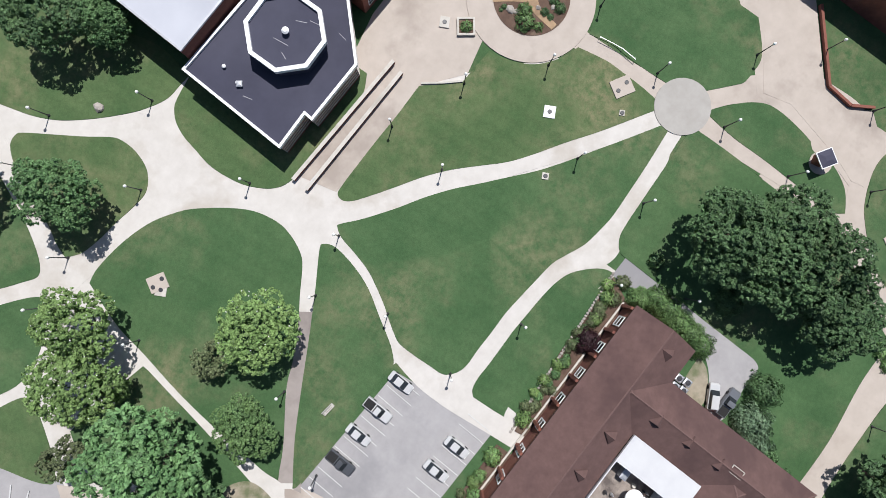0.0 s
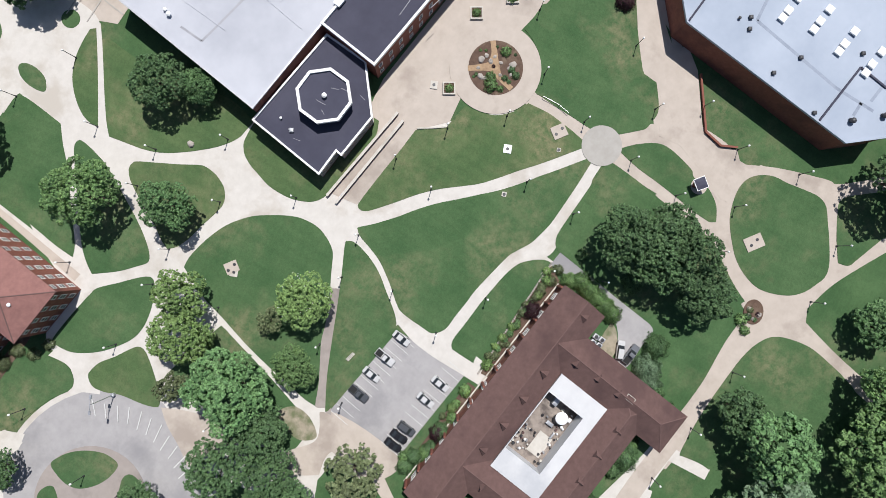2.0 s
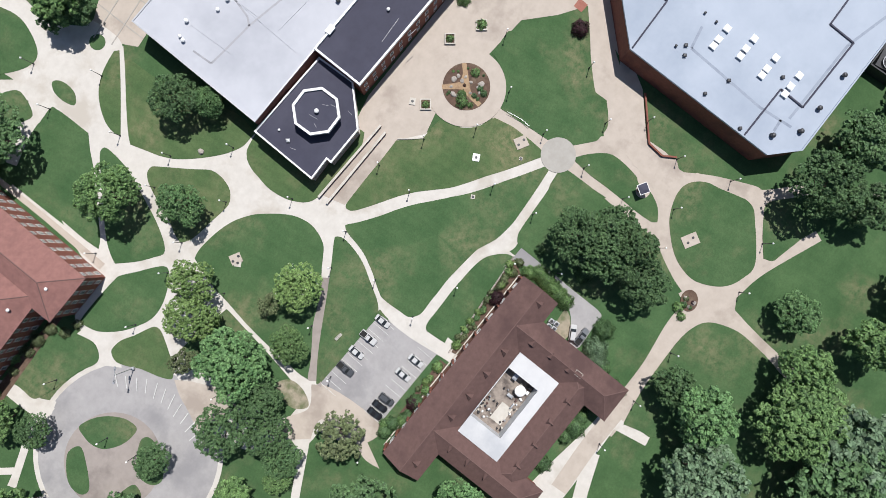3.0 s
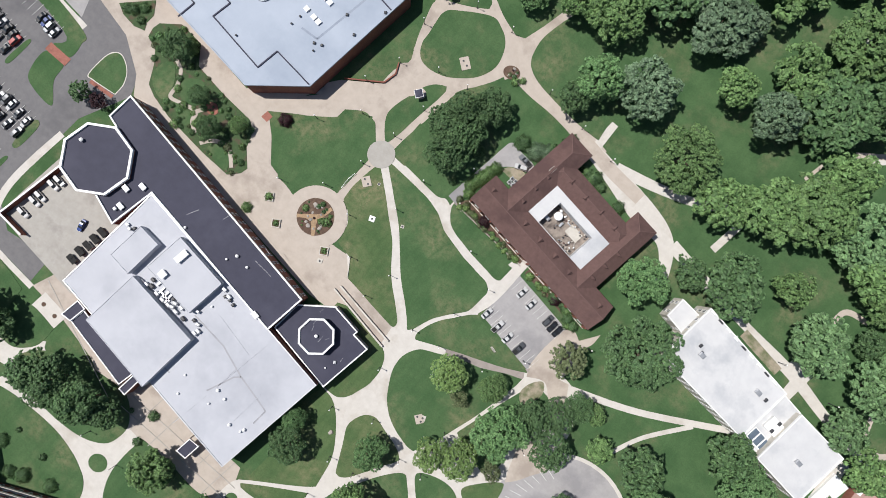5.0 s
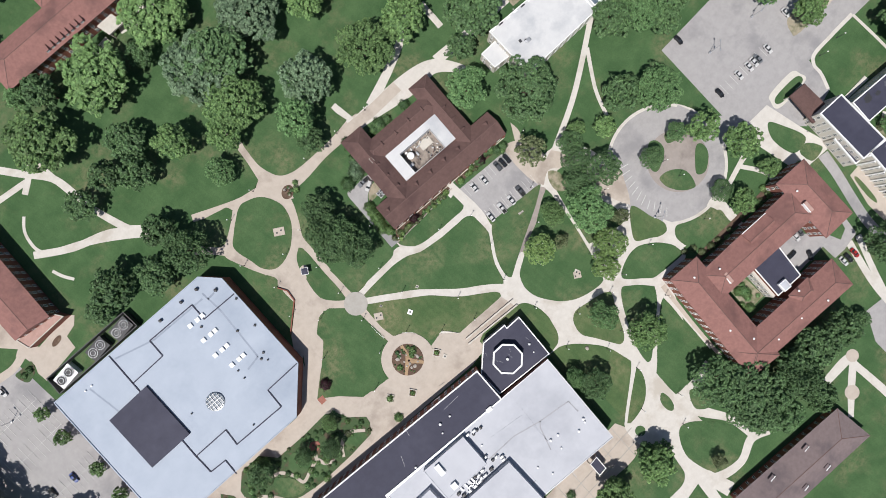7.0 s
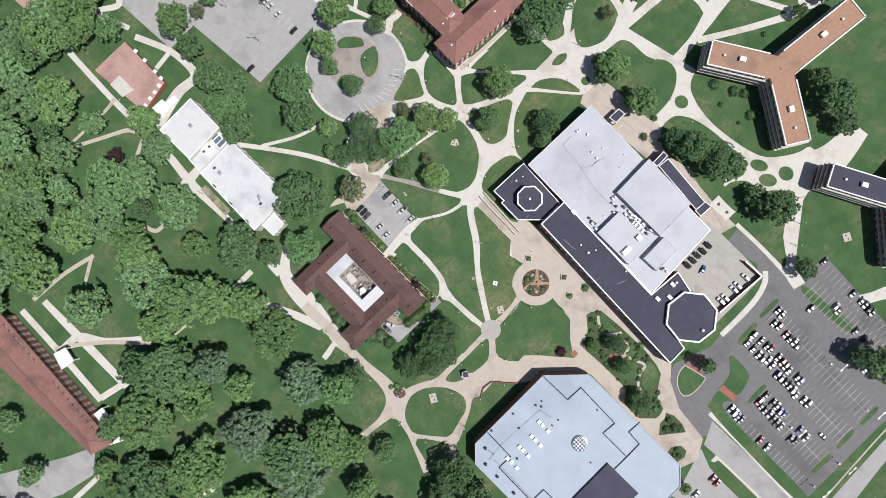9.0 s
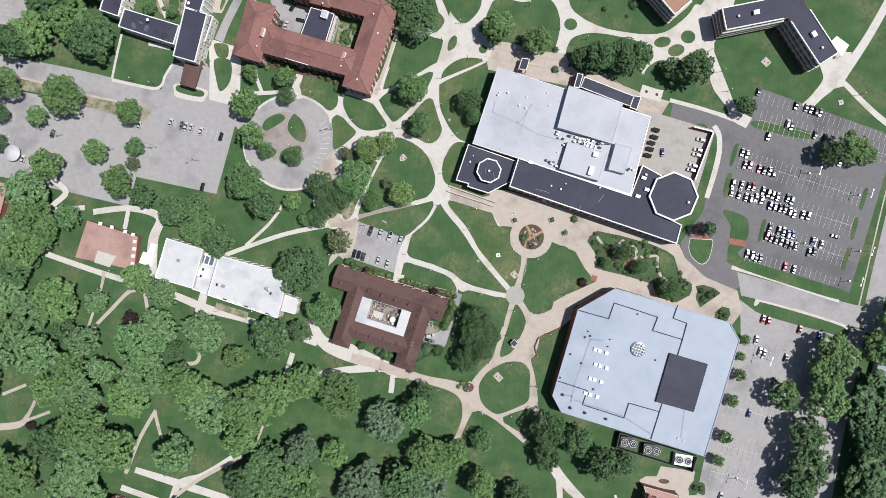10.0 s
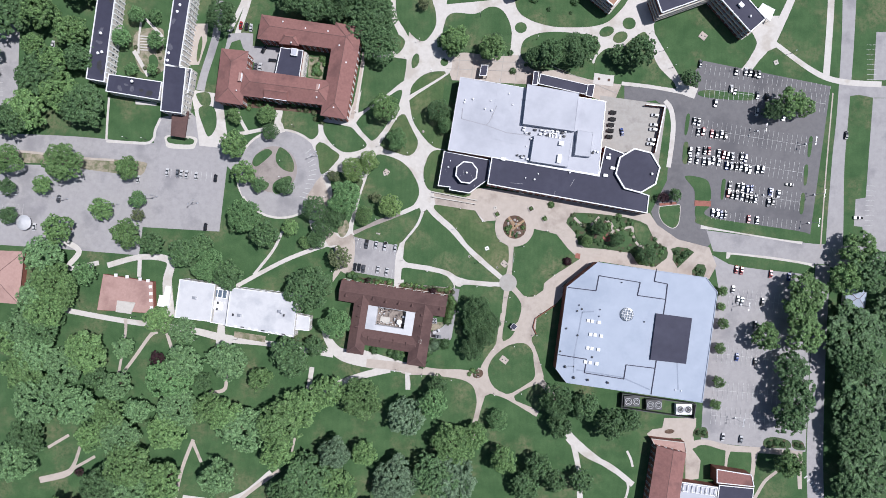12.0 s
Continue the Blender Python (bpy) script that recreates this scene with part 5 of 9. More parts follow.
for _q in [(47.0, 37.4, 1), (42.3, 38.2, 0.8), (49.0, 40.3, 0.7), (65.6, 40.9, 0.8), (108.3, 40.1, 1.2), (42.9, 54.8, 0.7), (24.5, 73.8, 1), (21.1, 74.6, 0.9), (14.8, 79.8, 1), (10.2, 78.1, 1), (10.7, 79.3, 0.8), (33.6, 82.6, 0.7), (67.7, 81.0, 0.6), (24.1, 78.9, 0.7), (35.6, 76.7, 0.7)]:
    roof_vent(hall, _q[0], _q[1], 7.6 if _q[0] < 100 else 8.6, _q[2] * 0.9)
for _q in [(84.3, 39.5), (85.8, 48.7), (30.6, 48.1), (61.0, 48.8), (61.4, 56.2), (88.1, 43.3)]:
    roof_unit(hall, _q[0], _q[1], 7.55, -9.6, 2.2, 1.5, 0.7, SKYLIGHT, "skylight")
for _q in [(58.9, 62.5), (56.3, 62.9), (53.8, 63.0), (50.6, 63.2), (47.4, 63.4), (41.6, 64.6), (41.2, 63.4), (61.7, 61.8), (63.3, 62.4), (65.0, 62.6), (46.1, 54.6), (43.2, 48.0), (40.6, 48.9), (50.0, 61.1)]:
    roof_unit(hall, _q[0], _q[1], 7.6, -9.6, 1.5, 1.0, 0.9, METAL if _q[0] * 7 % 2 < 1.2 else DARK_METAL)
for _a, _b in ([(28.8, 90.6), (21.5, 52.4)], [(39.1, 55.5), (24.2, 59.2)], [(25.4, 73.6), (24.6, 65.4)], [(14.5, 78.5), (13.2, 66.4)]):
    bm = bmesh.new()
    bar(bm, *local((_a, _b), hall), 0.14, 7.6, 7.7)
    part("roof_seam", bm, ROOF_GREY, hall)
for _line in ([(45.4, 60.4), (32.3, 62.1), (21.5, 66.1), (12.9, 68.3)], [(27.2, 76.3), (23.3, 67.6), (21.5, 66.1)], [(12.9, 68.3), (8.7, 69.5), (9.2, 74.9)], [(52.6, 78.2), (39.9, 79.4)]):
    for _a, _b in zip(_line, _line[1:]):
        bm = bmesh.new()
        bar(bm, *local((_a, _b), hall), 0.5, 7.55, 7.632)
        part("roof_patch", bm, ROOF_STAIN, hall, "grey repair strip on the roof")
for _q in [(77.7, 51.3), (75.1, 51.5), (80.2, 51.7), (60.7, 47.8), (58.4, 52.4), (57.9, 55.3), (54.7, 55.7), (61.8, 53.4), (51.5, 53.1), (50.0, 53.5), (48.4, 49.3), (86.6, 50.4), (41.6, 49.6), (39.7, 49.6), (38.0, 50.1)]:
    roof_unit(hall, _q[0], _q[1], 7.6, -9.6, 0.9, 0.9, 0.8, DARK_METAL if _q[0] * 5 % 2 < 1 else SKYLIGHT)
for _a, _b in ([(58.2, 58.9), (58.6, 62.6)], [(56.3, 59.1), (56.6, 63.0)], [(55.0, 59.6), (55.2, 63.3)], [(58.2, 61.3), (54.4, 61.9)], [(60.5, 60.6), (60.2, 57.9)]):
    bm = bmesh.new()
    bar(bm, *local((_a, _b), hall), 0.55, 7.7, 8.35)
    part("roof_duct", bm, METAL, hall, "pale metal duct")
for _k, _q in enumerate([(53.8, 60.6), (52.4, 61.2), (49.2, 58.6), (47.8, 58.9), (45.2, 58.7), (52.4, 62.6), (44.4, 61.6), (42.6, 61.8), (78.7, 52.2), (62.6, 60.0)]):
    roof_unit(hall, _q[0], _q[1], 7.6, -9.6 + 12 * (_k % 3), 1.1 + 0.3 * (_k % 2), 0.9, 0.7 + 0.25 * (_k % 3), METAL if _k % 3 else DARK_METAL, "fan_unit")
for _line in ([(68.1, 37.6), (66.0, 33.9)], [(58.1, 31.3), (56.9, 27.9)], [(41.7, 35.0), (34.6, 35.7)], [(41.7, 29.9), (39.2, 30.6)]):
    bm = bmesh.new()
    bar(bm, *local(_line, hall), 0.14, 7.5, 7.562)
    part("roof_scuff", bm, ROOF_STAIN, hall, "pale scuffs on the dark roof")
for _line, _z in (([(13.6, 40.7), (14.1, 39.1)], 7.5), ([(14.6, 38.9), (14.7, 37.4)], 7.5), ([(9.8, 42.3), (9.8, 39.9)], 7.5), ([(8.5, 40.2), (7.9, 39.2)], 7.5), ([(15.8, 35.2), (15.4, 33.8)], 5.0), ([(0.4, 43.2), (0.6, 41.7)], 5.0)):
    bm = bmesh.new()
    bar(bm, *local(_line, hall), 0.09, _z - 0.05, _z + 0.012)
    part("roof_scuff", bm, ROOF_STAIN, hall, "pale scuffs on the dark roof")
roof_unit(hall, 1.7, 44.4, 5.0, 30, 0.9, 0.9, 0.3, METAL, "roof_hatch")
windows(hall, *[(106.6, 19.5), (22.2, 35.0)][::-1], (1.8, 5.0), 3.4)

for _x, _y, _sx, _sy in ((59.4, 47.8, 2.0, 4.2), (60.4, 55.8, 2.2, 2.2)):
    roof_unit(hall, _x, _y, 10.1, -9.6, _sx, _sy, 1.0, SKYLIGHT)

screen_wall = thing("screen_wall", middle([(114.6, 53.4), (119.9, 78.6), (110.2, 79.7)]), "brick screen wall with white coping round the service yard", "wall")
_s = local([(112.8, 52.6), (118.1, 77.4), (108.0, 78.4)], screen_wall)
for _a, _b in zip(_s, _s[1:]):
    bm = bmesh.new()
    bar(bm, _a, _b, 0.4, 0, 2.5)
    part("wall", bm, BRICK, screen_wall)
    bm = bmesh.new()
    bar(bm, _a, _b, 0.6, 2.5, 2.65)
    part("coping", bm, WHITE, screen_wall)

# the ramp's two low walls
for _a, _b in ([(-7.0, 31.8), (17.5, 27.1)], [(-7.4, 29.2), (16.5, 25.1)]):
    _o = thing("ramp_wall", middle((_a, _b)), "low brick ramp wall with a pale stone cap", "wall", "walls of the ramp")
    _u, _v = local((_a, _b), _o)
    bm = bmesh.new()
    bar(bm, _u, _v, 0.45, 0, 0.8)
    part("wall", bm, BRICK, _o)
    bm = bmesh.new()
    bar(bm, _u, _v, 0.6, 0.8, 0.92)
    part("cap", bm, STONE, _o)

# ---- the octagonal building with the pale blue roof ----
gym_line = [(80.4, -6.1), (137.4, -14.1), (143.3, -21.8), (135.2, -80.0), (63.7, -69.6), (58.2, -62.3), (64.1, -19.1)]
gym = thing("recreation_hall", middle(gym_line), "red brick hall with cut corners and a pale blue-grey flat roof", "building")
block(gym, "wall", inset(gym_line, 0.1), 0, 7.3, BRICK)
block(gym, "roof", inset(gym_line, 0.3), 7.3, 7.45, ROOF_LIGHT, "pale blue-grey flat roof membrane")
coping(gym, gym_line, 0.35, 7.2, 7.75, ROOF_LIGHT)
block(gym, "roof_patch", [(126.3, -59.4), (107.6, -57.3), (110.8, -33.0), (129.5, -35.5)], 7.42, 8.4, ROOF_DARK, "raised dark square of roof")
for _line in ([(64.7, -19.4), (79.5, -21.2), (81.0, -13.2), (102.7, -16.8), (101.2, -23.6), (116.1, -25.7), (117.0, -17.6), (110.1, -16.2), (111.3, -9.6)], [(59.6, -54.8), (74.5, -57.2), (73.3, -64.3), (94.0, -67.6), (95.2, -60.1), (110.1, -61.9)], [(116.1, -25.7), (108.3, -75.6)]):
    for _a, _b in zip(_line, _line[1:]):
        bm = bmesh.new()
        bar(bm, *local((_a, _b), gym), 0.4, 7.4, 7.75)
        part("roof_seam", bm, ROOF_DARK, gym)
for _q in [(75.3, -36.9), (77.4, -37.2), (80.9, -37.8), (76.5, -44.1), (78.8, -44.4), (82.1, -45.0), (75.0, -51.2), (77.1, -51.5), (80.6, -52.1), (73.8, -58.6), (76.2, -58.9), (79.7, -59.5)]:
    roof_unit(gym, _q[0], _q[1], 7.4, -9, 1.6, 1.6, 0.5, SKYLIGHT, "skylight")
for _q in [(63.1, -61.0), (67.6, -66.7), (75.0, -67.9), (85.4, -69.3), (104.7, -37.5), (121.0, -73.2), (124.0, -73.7), (81.0, -34.6), (70.6, -28.7), (81.6, -31.0), (92.9, -16.8), (125.5, -46.4)]:
    roof_vent(gym, _q[0], _q[1], 7.45, 1.1 if _q[1] < -60 and _q[0] < 90 else 0.6, _q[0] < 106)
for _line in ([(78.4, -32.1), (72.2, -32.4), (70.0, -43.9), (67.9, -54.7), (67.5, -64.3)], [(67.8, -61.1), (64.4, -60.9)], [(69.1, -62.8), (92.9, -66.7), (107.7, -73.2)], [(121.1, -34.6), (122.5, -73.2)]):
    for _a, _b in zip(_line, _line[1:]):
        bm = bmesh.new()
        bar(bm, *local((_a, _b), gym), 0.7, 7.4, 7.458)
        part("roof_patch", bm, GYM_STAIN, gym, "dull repair strip on the roof")
for _q in [(72.0, -30.8), (77.3, -56.1), (69.6, -31.8), (63.2, -60.8), (67.6, -66.5), (69.7, -44.6), (63.8, -41.0), (60.6, -53.0)]:
    roof_unit(gym, _q[0], _q[1], 7.45, 30, 0.8, 0.8, 0.4, DARK_METAL, "roof_hatch")
_dc = (95.6, -33.6)
_lat = local([_dc], gym)[0]
bm = bmesh.new()
_du, _dv = Vector((math.cos(radians(-9)), math.sin(radians(-9)))), Vector((-math.sin(radians(-9)), math.cos(radians(-9))))
for _i in range(-2, 3):
    _h = math.sqrt(max(3.35 ** 2 - (_i * 1.3) ** 2, 0.1))
    for _e, _g, _z in ((_du, _dv, 8.0), (_dv, _du, 8.02)):
        _c = Vector(_lat) + _e * _i * 1.3
        bar(bm, _c - _g * _h, _c + _g * _h, 0.24 if _i == 0 else 0.15, _z, _z + 0.3)
part("lattice", bm, WHITE, gym, "pale lattice over a round skylight")
bm = bmesh.new()
lathe(bm, [(3.6, 7.4), (3.6, 7.9), (2.6, 8.0), (0.2, 8.0)], 24, *_lat)
part("skylight", bm, LIGHTWELL, gym, "round blue-grey skylight")
for _a, _b in zip(gym_line, gym_line[1:] + gym_line[:1]):
    windows(gym, _b, _a, (1.9,), 7.0, 0.0, 1.3)

# fenced plant yard beside it
yard_line = [(95.0, -76.6), (134.2, -82.2), (133.0, -89.8), (94.4, -84.1)]
plant = thing("plant_yard", middle(yard_line), "walled yard of cooling machines beside the hall", "machinery")
for _a, _b in list(zip(yard_line, yard_line[1:] + yard_line[:1])):
    bm = bmesh.new()
    bar(bm, *local((_a, _b), plant), 0.35, 0, 3.2)
    part("wall", bm, DARK_METAL, plant)
for _q, _m in zip([(100.1, -80.8), (111.9, -82.6), (127.9, -85.0)], (DARK_METAL, DARK_METAL, WHITE)):
    _x, _y = local([_q], plant)[0]
    bm = bmesh.new()
    cuboid(bm, 8.5, 5.6, 2.6, _x, _y, 1.3)
    part("cooler", bm, _m, plant, "large cooling unit")
    for _dx in (-2.1, 2.1):
        bm = bmesh.new()
        lathe(bm, [(1.7, 2.6), (1.7, 3.0), (1.35, 3.0), (1.3, 2.7), (0.2, 2.75)], 20, _x + _dx, _y)
        part("fan", bm, DARK_METAL, plant, "dark cooling fan")
        for _r in (1.75, 0.9):
            bm = bmesh.new()
            _n = 24
            _v = [[bm.verts.new((_x + _dx + (_r + e) * math.cos(2 * math.pi * k / _n), _y + (_r + e) * math.sin(2 * math.pi * k / _n), 3.05 + h)) for k in range(_n)] for e, h in ((0, 0), (0.16, 0), (0.16, 0.1), (0, 0.1))]
            for _i in range(4):
                for _k in range(_n):
                    bm.faces.new((_v[_i][_k], _v[_i][(_k + 1) % _n], _v[(_i + 1) % 4][(_k + 1) % _n], _v[(_i + 1) % 4][_k]))
            bmesh.ops.recalc_face_normals(bm, faces=bm.faces)
            part("fan_ring", bm, METAL, plant)

# ---- the brown-roofed building round a courtyard ----
CO = Vector((-54.9, -15.5))
CA = radians(-9.0)


def cp(u, v):
    """Plan of the courtyard building: metres along and across its front."""
    u, v = u * 0.300, v * 0.300
    return (CO.x + u * math.cos(CA) + v * math.sin(CA), CO.y + u * math.sin(CA) - v * math.cos(CA))


def crect(u0, v0, u1, v1):
    return [cp(u0, v0), cp(u1, v0), cp(u1, v1), cp(u0, v1)]


court = thing("courtyard_house", cp(95, 60), "brick building with brown shingled hip roofs round a white-roofed courtyard", "building")
for _r, _rise in (((0, 0, 190, 37), 2.6), ((28, 4, 58, 126), 2.4), ((137, 4, 170, 130), 2.5), ((40, 78, 160, 108), 2.3)):
    _front = _r[1] == 0
    block(court, "wall", inset(crect(*_r), 0.15 if _front else 0.7), 0, 4.95, BRICK)
    hip(court, crect(*_r), 4.95, _rise, SHINGLE, 0.1, gables=_front, label="brown shingled pitched roof")
_ring = crect(54, 37, 138, 79)
_open = crect(71, 37.6, 122, 69)
bm = bmesh.new()
_o4, _i4 = local(_ring, court), local(_open, court)
_vo = [[bm.verts.new((*q, z)) for q in _o4] for z in (5.4, 5.8)]
_vi = [[bm.verts.new((*q, z)) for q in _i4] for z in (2.2, 5.8)]
for _i in range(4):
    _j = (_i + 1) % 4
    bm.faces.new((_vo[0][_i], _vo[0][_j], _vo[1][_j], _vo[1][_i]))
    bm.faces.new((_vo[1][_i], _vo[1][_j], _vi[1][_j], _vi[1][_i]))
    bm.faces.new((_vi[1][_i], _vi[1][_j], _vi[0][_j], _vi[0][_i]))
bmesh.ops.recalc_face_normals(bm, faces=bm.faces)
part("flat_roof", bm, ROOF_WHITE, court, "white coated flat roof round the opening")
block(court, "courtyard_floor", inset(_open, -0.05), 2.0, 2.2, DECK, "stained sunken roof deck")
for _u, _v, _sx, _sy, _sz in ((119, 49, 1.8, 1.1, 1.4), (114, 66, 0.9, 0.7, 0.7), (103, 56, 0.8, 1.6, 0.6), (97, 63, 1.6, 0.4, 0.5)):
    roof_unit(court, *cp(_u, _v), 2.2, -9, _sx, _sy, _sz, METAL if _u % 3 else SKYLIGHT)
# what stands about on the deck: a slab, tables and tubs of plants
_x, _y = local([cp(86, 60)], court)[0]
bm = bmesh.new()
cuboid(bm, 5.2, 3.4, 0.12, 0, 0, 0.06)
_o = part("deck_slab", bm, STONE, court, "pale stone slab on the deck")
_o.matrix_basis = pose(_x, _y, 2.2, 0, 0, -9)
_rng = random.Random(8)
for _k in range(64):
    _u, _v = (_rng.uniform(73, 92), _rng.uniform(40, 54)) if _k < 34 else (_rng.uniform(73, 118), _rng.uniform(63, 68)) if _k < 56 else (_rng.uniform(98, 120), _rng.uniform(41, 66))
    _x, _y = local([cp(_u, _v)], court)[0]
    bm = bmesh.new()
    _r = _rng.uniform(0.15, 0.38)
    lathe(bm, [(_r * 0.8, 0), (_r, 0.45), (_r * 0.85, 0.5), (_r * 0.3, 0.42 + 0.3 * (_k % 3))], 8)
    _o = part("tub", bm, (STONE, DARK_METAL, METAL, SHINGLE, WHITE, DARK_METAL)[_k % 6], court)
    _o.matrix_basis = pose(_x, _y, 2.2)
_x, _y = local([cp(112, 59)], court)[0]
bm = bmesh.new()
lathe(bm, [(0.06, 2.2), (0.06, 4.2), (1.45, 4.2), (1.35, 4.35), (0.7, 4.6), (0.15, 4.75)], 20, _x, _y)
part("parasol", bm, SKYLIGHT, court, "round white parasol")


def dormer(bm):
    """A small three-sided roof vent."""
    v = [bm.verts.new(p) for p in ((-0.9, 0, 0), (0.9, 0, 0), (0, 1.5, 0.75), (0, 0.1, 0.9), (-0.9, 0, -0.6), (0.9, 0, -0.6), (0, 1.7, -0.6))]
    for f in ((0, 1, 3), (1, 2, 3), (2, 0, 3), (0, 4, 5, 1), (1, 5, 6, 2), (2, 6, 4, 0)):
        bm.faces.new([v[i] for i in f])
    bmesh.ops.recalc_face_normals(bm, faces=bm.faces)
    return SHINGLE


for _x, _y, _t in ((-2.9, -31.6, 0), (-17.6, -29.9, 0), (-24.6, -28.7, 0), (-31.5, -27.7, 0), (-38.3, -26.4, 0), (-52.6, -24.4, 0), (-12.9, -34.2, -90), (-13.4, -39.8, -90), (-14.2, -45.2, -90), (-44.2, -29.5, 90), (-45.0, -34.9, 90), (-45.9, -40.5, 90), (-20.5, -48.3, 180), (-27.1, -47.1, 180), (-33.9, -46.4, 180), (-40.5, -45.3, 180)):
    _x, _y = local([(_x, _y)], court)[0]
    put("dormer", shared("dormer_mesh", dormer), court, pose(_x, _y, 6.55, 0, 0, -9 + _t) @ Matrix.Scale(1.25, 4))
bm = bmesh.new()
_x, _y = local([(-13.15, -48.06)], court)[0]
cuboid(bm, 1.2, 2.0, 1.6, 0, 0, 0)
_o = part("chimney", bm, SHINGLE, court, "low roof box")
_o.matrix_basis = pose(_x, _y, 6.4, 0, 0, -9)
for _sx, _sy, _dx, _dy in ((1.3, 0.12, 0, 1.0), (1.3, 0.12, 0, -1.0), (0.12, 1.9, 0.6, 0), (0.12, 1.9, -0.6, 0)):
    bm = bmesh.new()
    cuboid(bm, _sx, _sy, 0.1, _dx, _dy, 0.84)
    part("rim", bm, STONE, _o)
windows(court, cp(188, 0.5), cp(2, 0.5), (2.3,), 4.7, 0.06, 1.5)
for _k in range(13):
    _x, _y = local([cp(2 + _k * 15.5, -0.6)], court)[0]
    bm = bmesh.new()
    cuboid(bm, 0.45, 0.5, 4.4, 0, 0, 2.2)
    cuboid(bm, 0.6, 0.62, 0.2, 0, 0, 0.1)
    _o = part("pilaster", bm, BRICK, court)
    _o.matrix_basis = pose(_x, _y, 0, 0, 0, -9)
bm = bmesh.new()
bar(bm, *local([cp(0, -1.2), cp(190, -1.2)], court), 0.3, 0, 0.3)
part("plinth", bm, STONE, court, "pale stone plinth")
for _k in range(4):
    _at = (-5.7 + (_k % 2 - 0.5) * 1.45, -38.0 + (_k // 2 - 0.5) * 1.5)
    _u = roof_unit(court, *_at, 0.05, -9, 1.15, 1.2, 1.1, METAL, "air_conditioner")
    bm = bmesh.new()
    lathe(bm, [(0.42, 1.3), (0.42, 1.38), (0.1, 1.4)], 16)
    part("fan", bm, DARK_METAL, _u, "round dark fan")

# ---- the white-roofed building ----
white_hall = thing("classroom_hall", middle([(-117.3, -21.0), (-80.1, -24.0), (-82.0, -46.7), (-118.8, -41.2)]), "three-storey pale building with white flat roofs in two blocks", "building")
for _c, _h in (([(-112.7, -19.4), (-77.3, -23.6), (-79.7, -45.5), (-115.4, -39.6)], 8.6), ([(-139.8, -15.0), (-121.0, -17.7), (-123.4, -37.6), (-142.5, -35.2)], 8.0), ([(-122.5, -19.3), (-113.7, -20.2), (-115.8, -39.8), (-124.8, -38.3)], 5.5), ([(-79.0, -33.7), (-71.5, -35.2), (-72.1, -42.7), (-80.2, -41.8)], 6.0)):
    block(white_hall, "wall", inset(_c, 0.05), 0, _h - 0.1, STONE)
    block(white_hall, "roof", inset(_c, 0.3), _h - 0.1, _h, ROOF_WHITE, "white coated flat roof")
    coping(white_hall, _c, 0.35, _h - 0.3, _h + 0.3, WHITE)
    for _a, _b in zip(_c, _c[1:] + _c[:1]):
        windows(white_hall, _b, _a, [z for z in (1.6, 4.4, 7.1) if z < _h - 1], 3.3)
for _q in [(-107.8, -34.0), (-86.7, -31.9), (-131.8, -24.9)]:
    roof_unit(white_hall, _q[0], _q[1], 8.5 if _q[0] > -112 else 7.9, -9, 2.0, 1.4, 0.8)
for _q in [(-121.8, -22.6), (-119.4, -22.95), (-117.0, -23.3)]:
    roof_unit(white_hall, _q[0], _q[1], 5.4, -9, 2.3, 4.2, 0.3, WHITE, "skylight_frame")
    roof_unit(white_hall, _q[0], _q[1], 5.7, -9, 1.8, 3.6, 0.12, LIGHTWELL, "skylight")
roof_unit(white_hall, -120.0, -29.2, 5.4, -9, 4.6, 4.4, 1.3, WHITE, "roof_box")
for _q in [(-120.0, -27.6), (-120.6, -30.9), (-111.3, -33.7), (-86.2, -32.4), (-84.6, -34.0)]:
    roof_unit(white_hall, _q[0], _q[1], 8.5 if _q[0] > -115 else 6.7, -9, 0.8, 1.2, 0.6, DARK_METAL, "roof_vent_box")
for _k in range(9):
    roof_unit(white_hall, -110.0 + 3.6 * _k, -39.6 - 0.62 * _k, 8.5, -9, 1.7, 0.5, 0.5, DARK_METAL if _k % 3 == 1 else WHITE, "scupper")

block(white_hall, "landing", [(-149.7, -30.9), (-155.9, -30.1), (-154.5, -24.0), (-152.1, -24.3), (-151.1, -19.0), (-148.0, -19.5)], 0, 1.0, WHITE, "white concrete entrance landing")

# ---- the red-tiled building round a court ----
tiled = thing("tiled_hall", middle([(-124.5, 109.2), (-45.3, 119.2), (-53.8, 71.6)]), "three-storey brick hall with red-tiled hip roofs round a court", "building")
for _c, _h in (([(-117.5, 106.2), (-103.5, 104.7), (-106.7, 76.5), (-121.0, 78.6)], 9.0), ([(-107.6, 95.8), (-58.0, 88.6), (-60.7, 76.1), (-109.1, 81.8)], 9.0), ([(-57.4, 119.8), (-43.5, 116.8), (-52.1, 69.0), (-65.4, 71.1)], 9.0), ([(-96.4, 124.0), (-43.8, 116.2), (-46.1, 104.3), (-98.7, 111.5)], 9.0)):
    block(tiled, "wall", inset(_c, 0.5), 0, 8.95, BRICK)
    hip(tiled, _c, 8.95, 2.6, TILE, 0.15, label="red-tiled hip roof")
    _k = inset(_c, 0.5)
    for _a, _b in zip(_k, _k[1:] + _k[:1]):
        windows(tiled, _b, _a, (1.6, 4.4, 7.2), 3.0)
_c = [(-83.0, 78.4), (-95.0, 80.1), (-93.9, 87.4), (-81.9, 85.7)]
block(tiled, "gable", inset(_c, 0.3), 8.0, 9.5, BRICK)
hip(tiled, _c, 9.5, 1.8, TILE, 0.1, gables=True)
_m = middle(_c[:2])
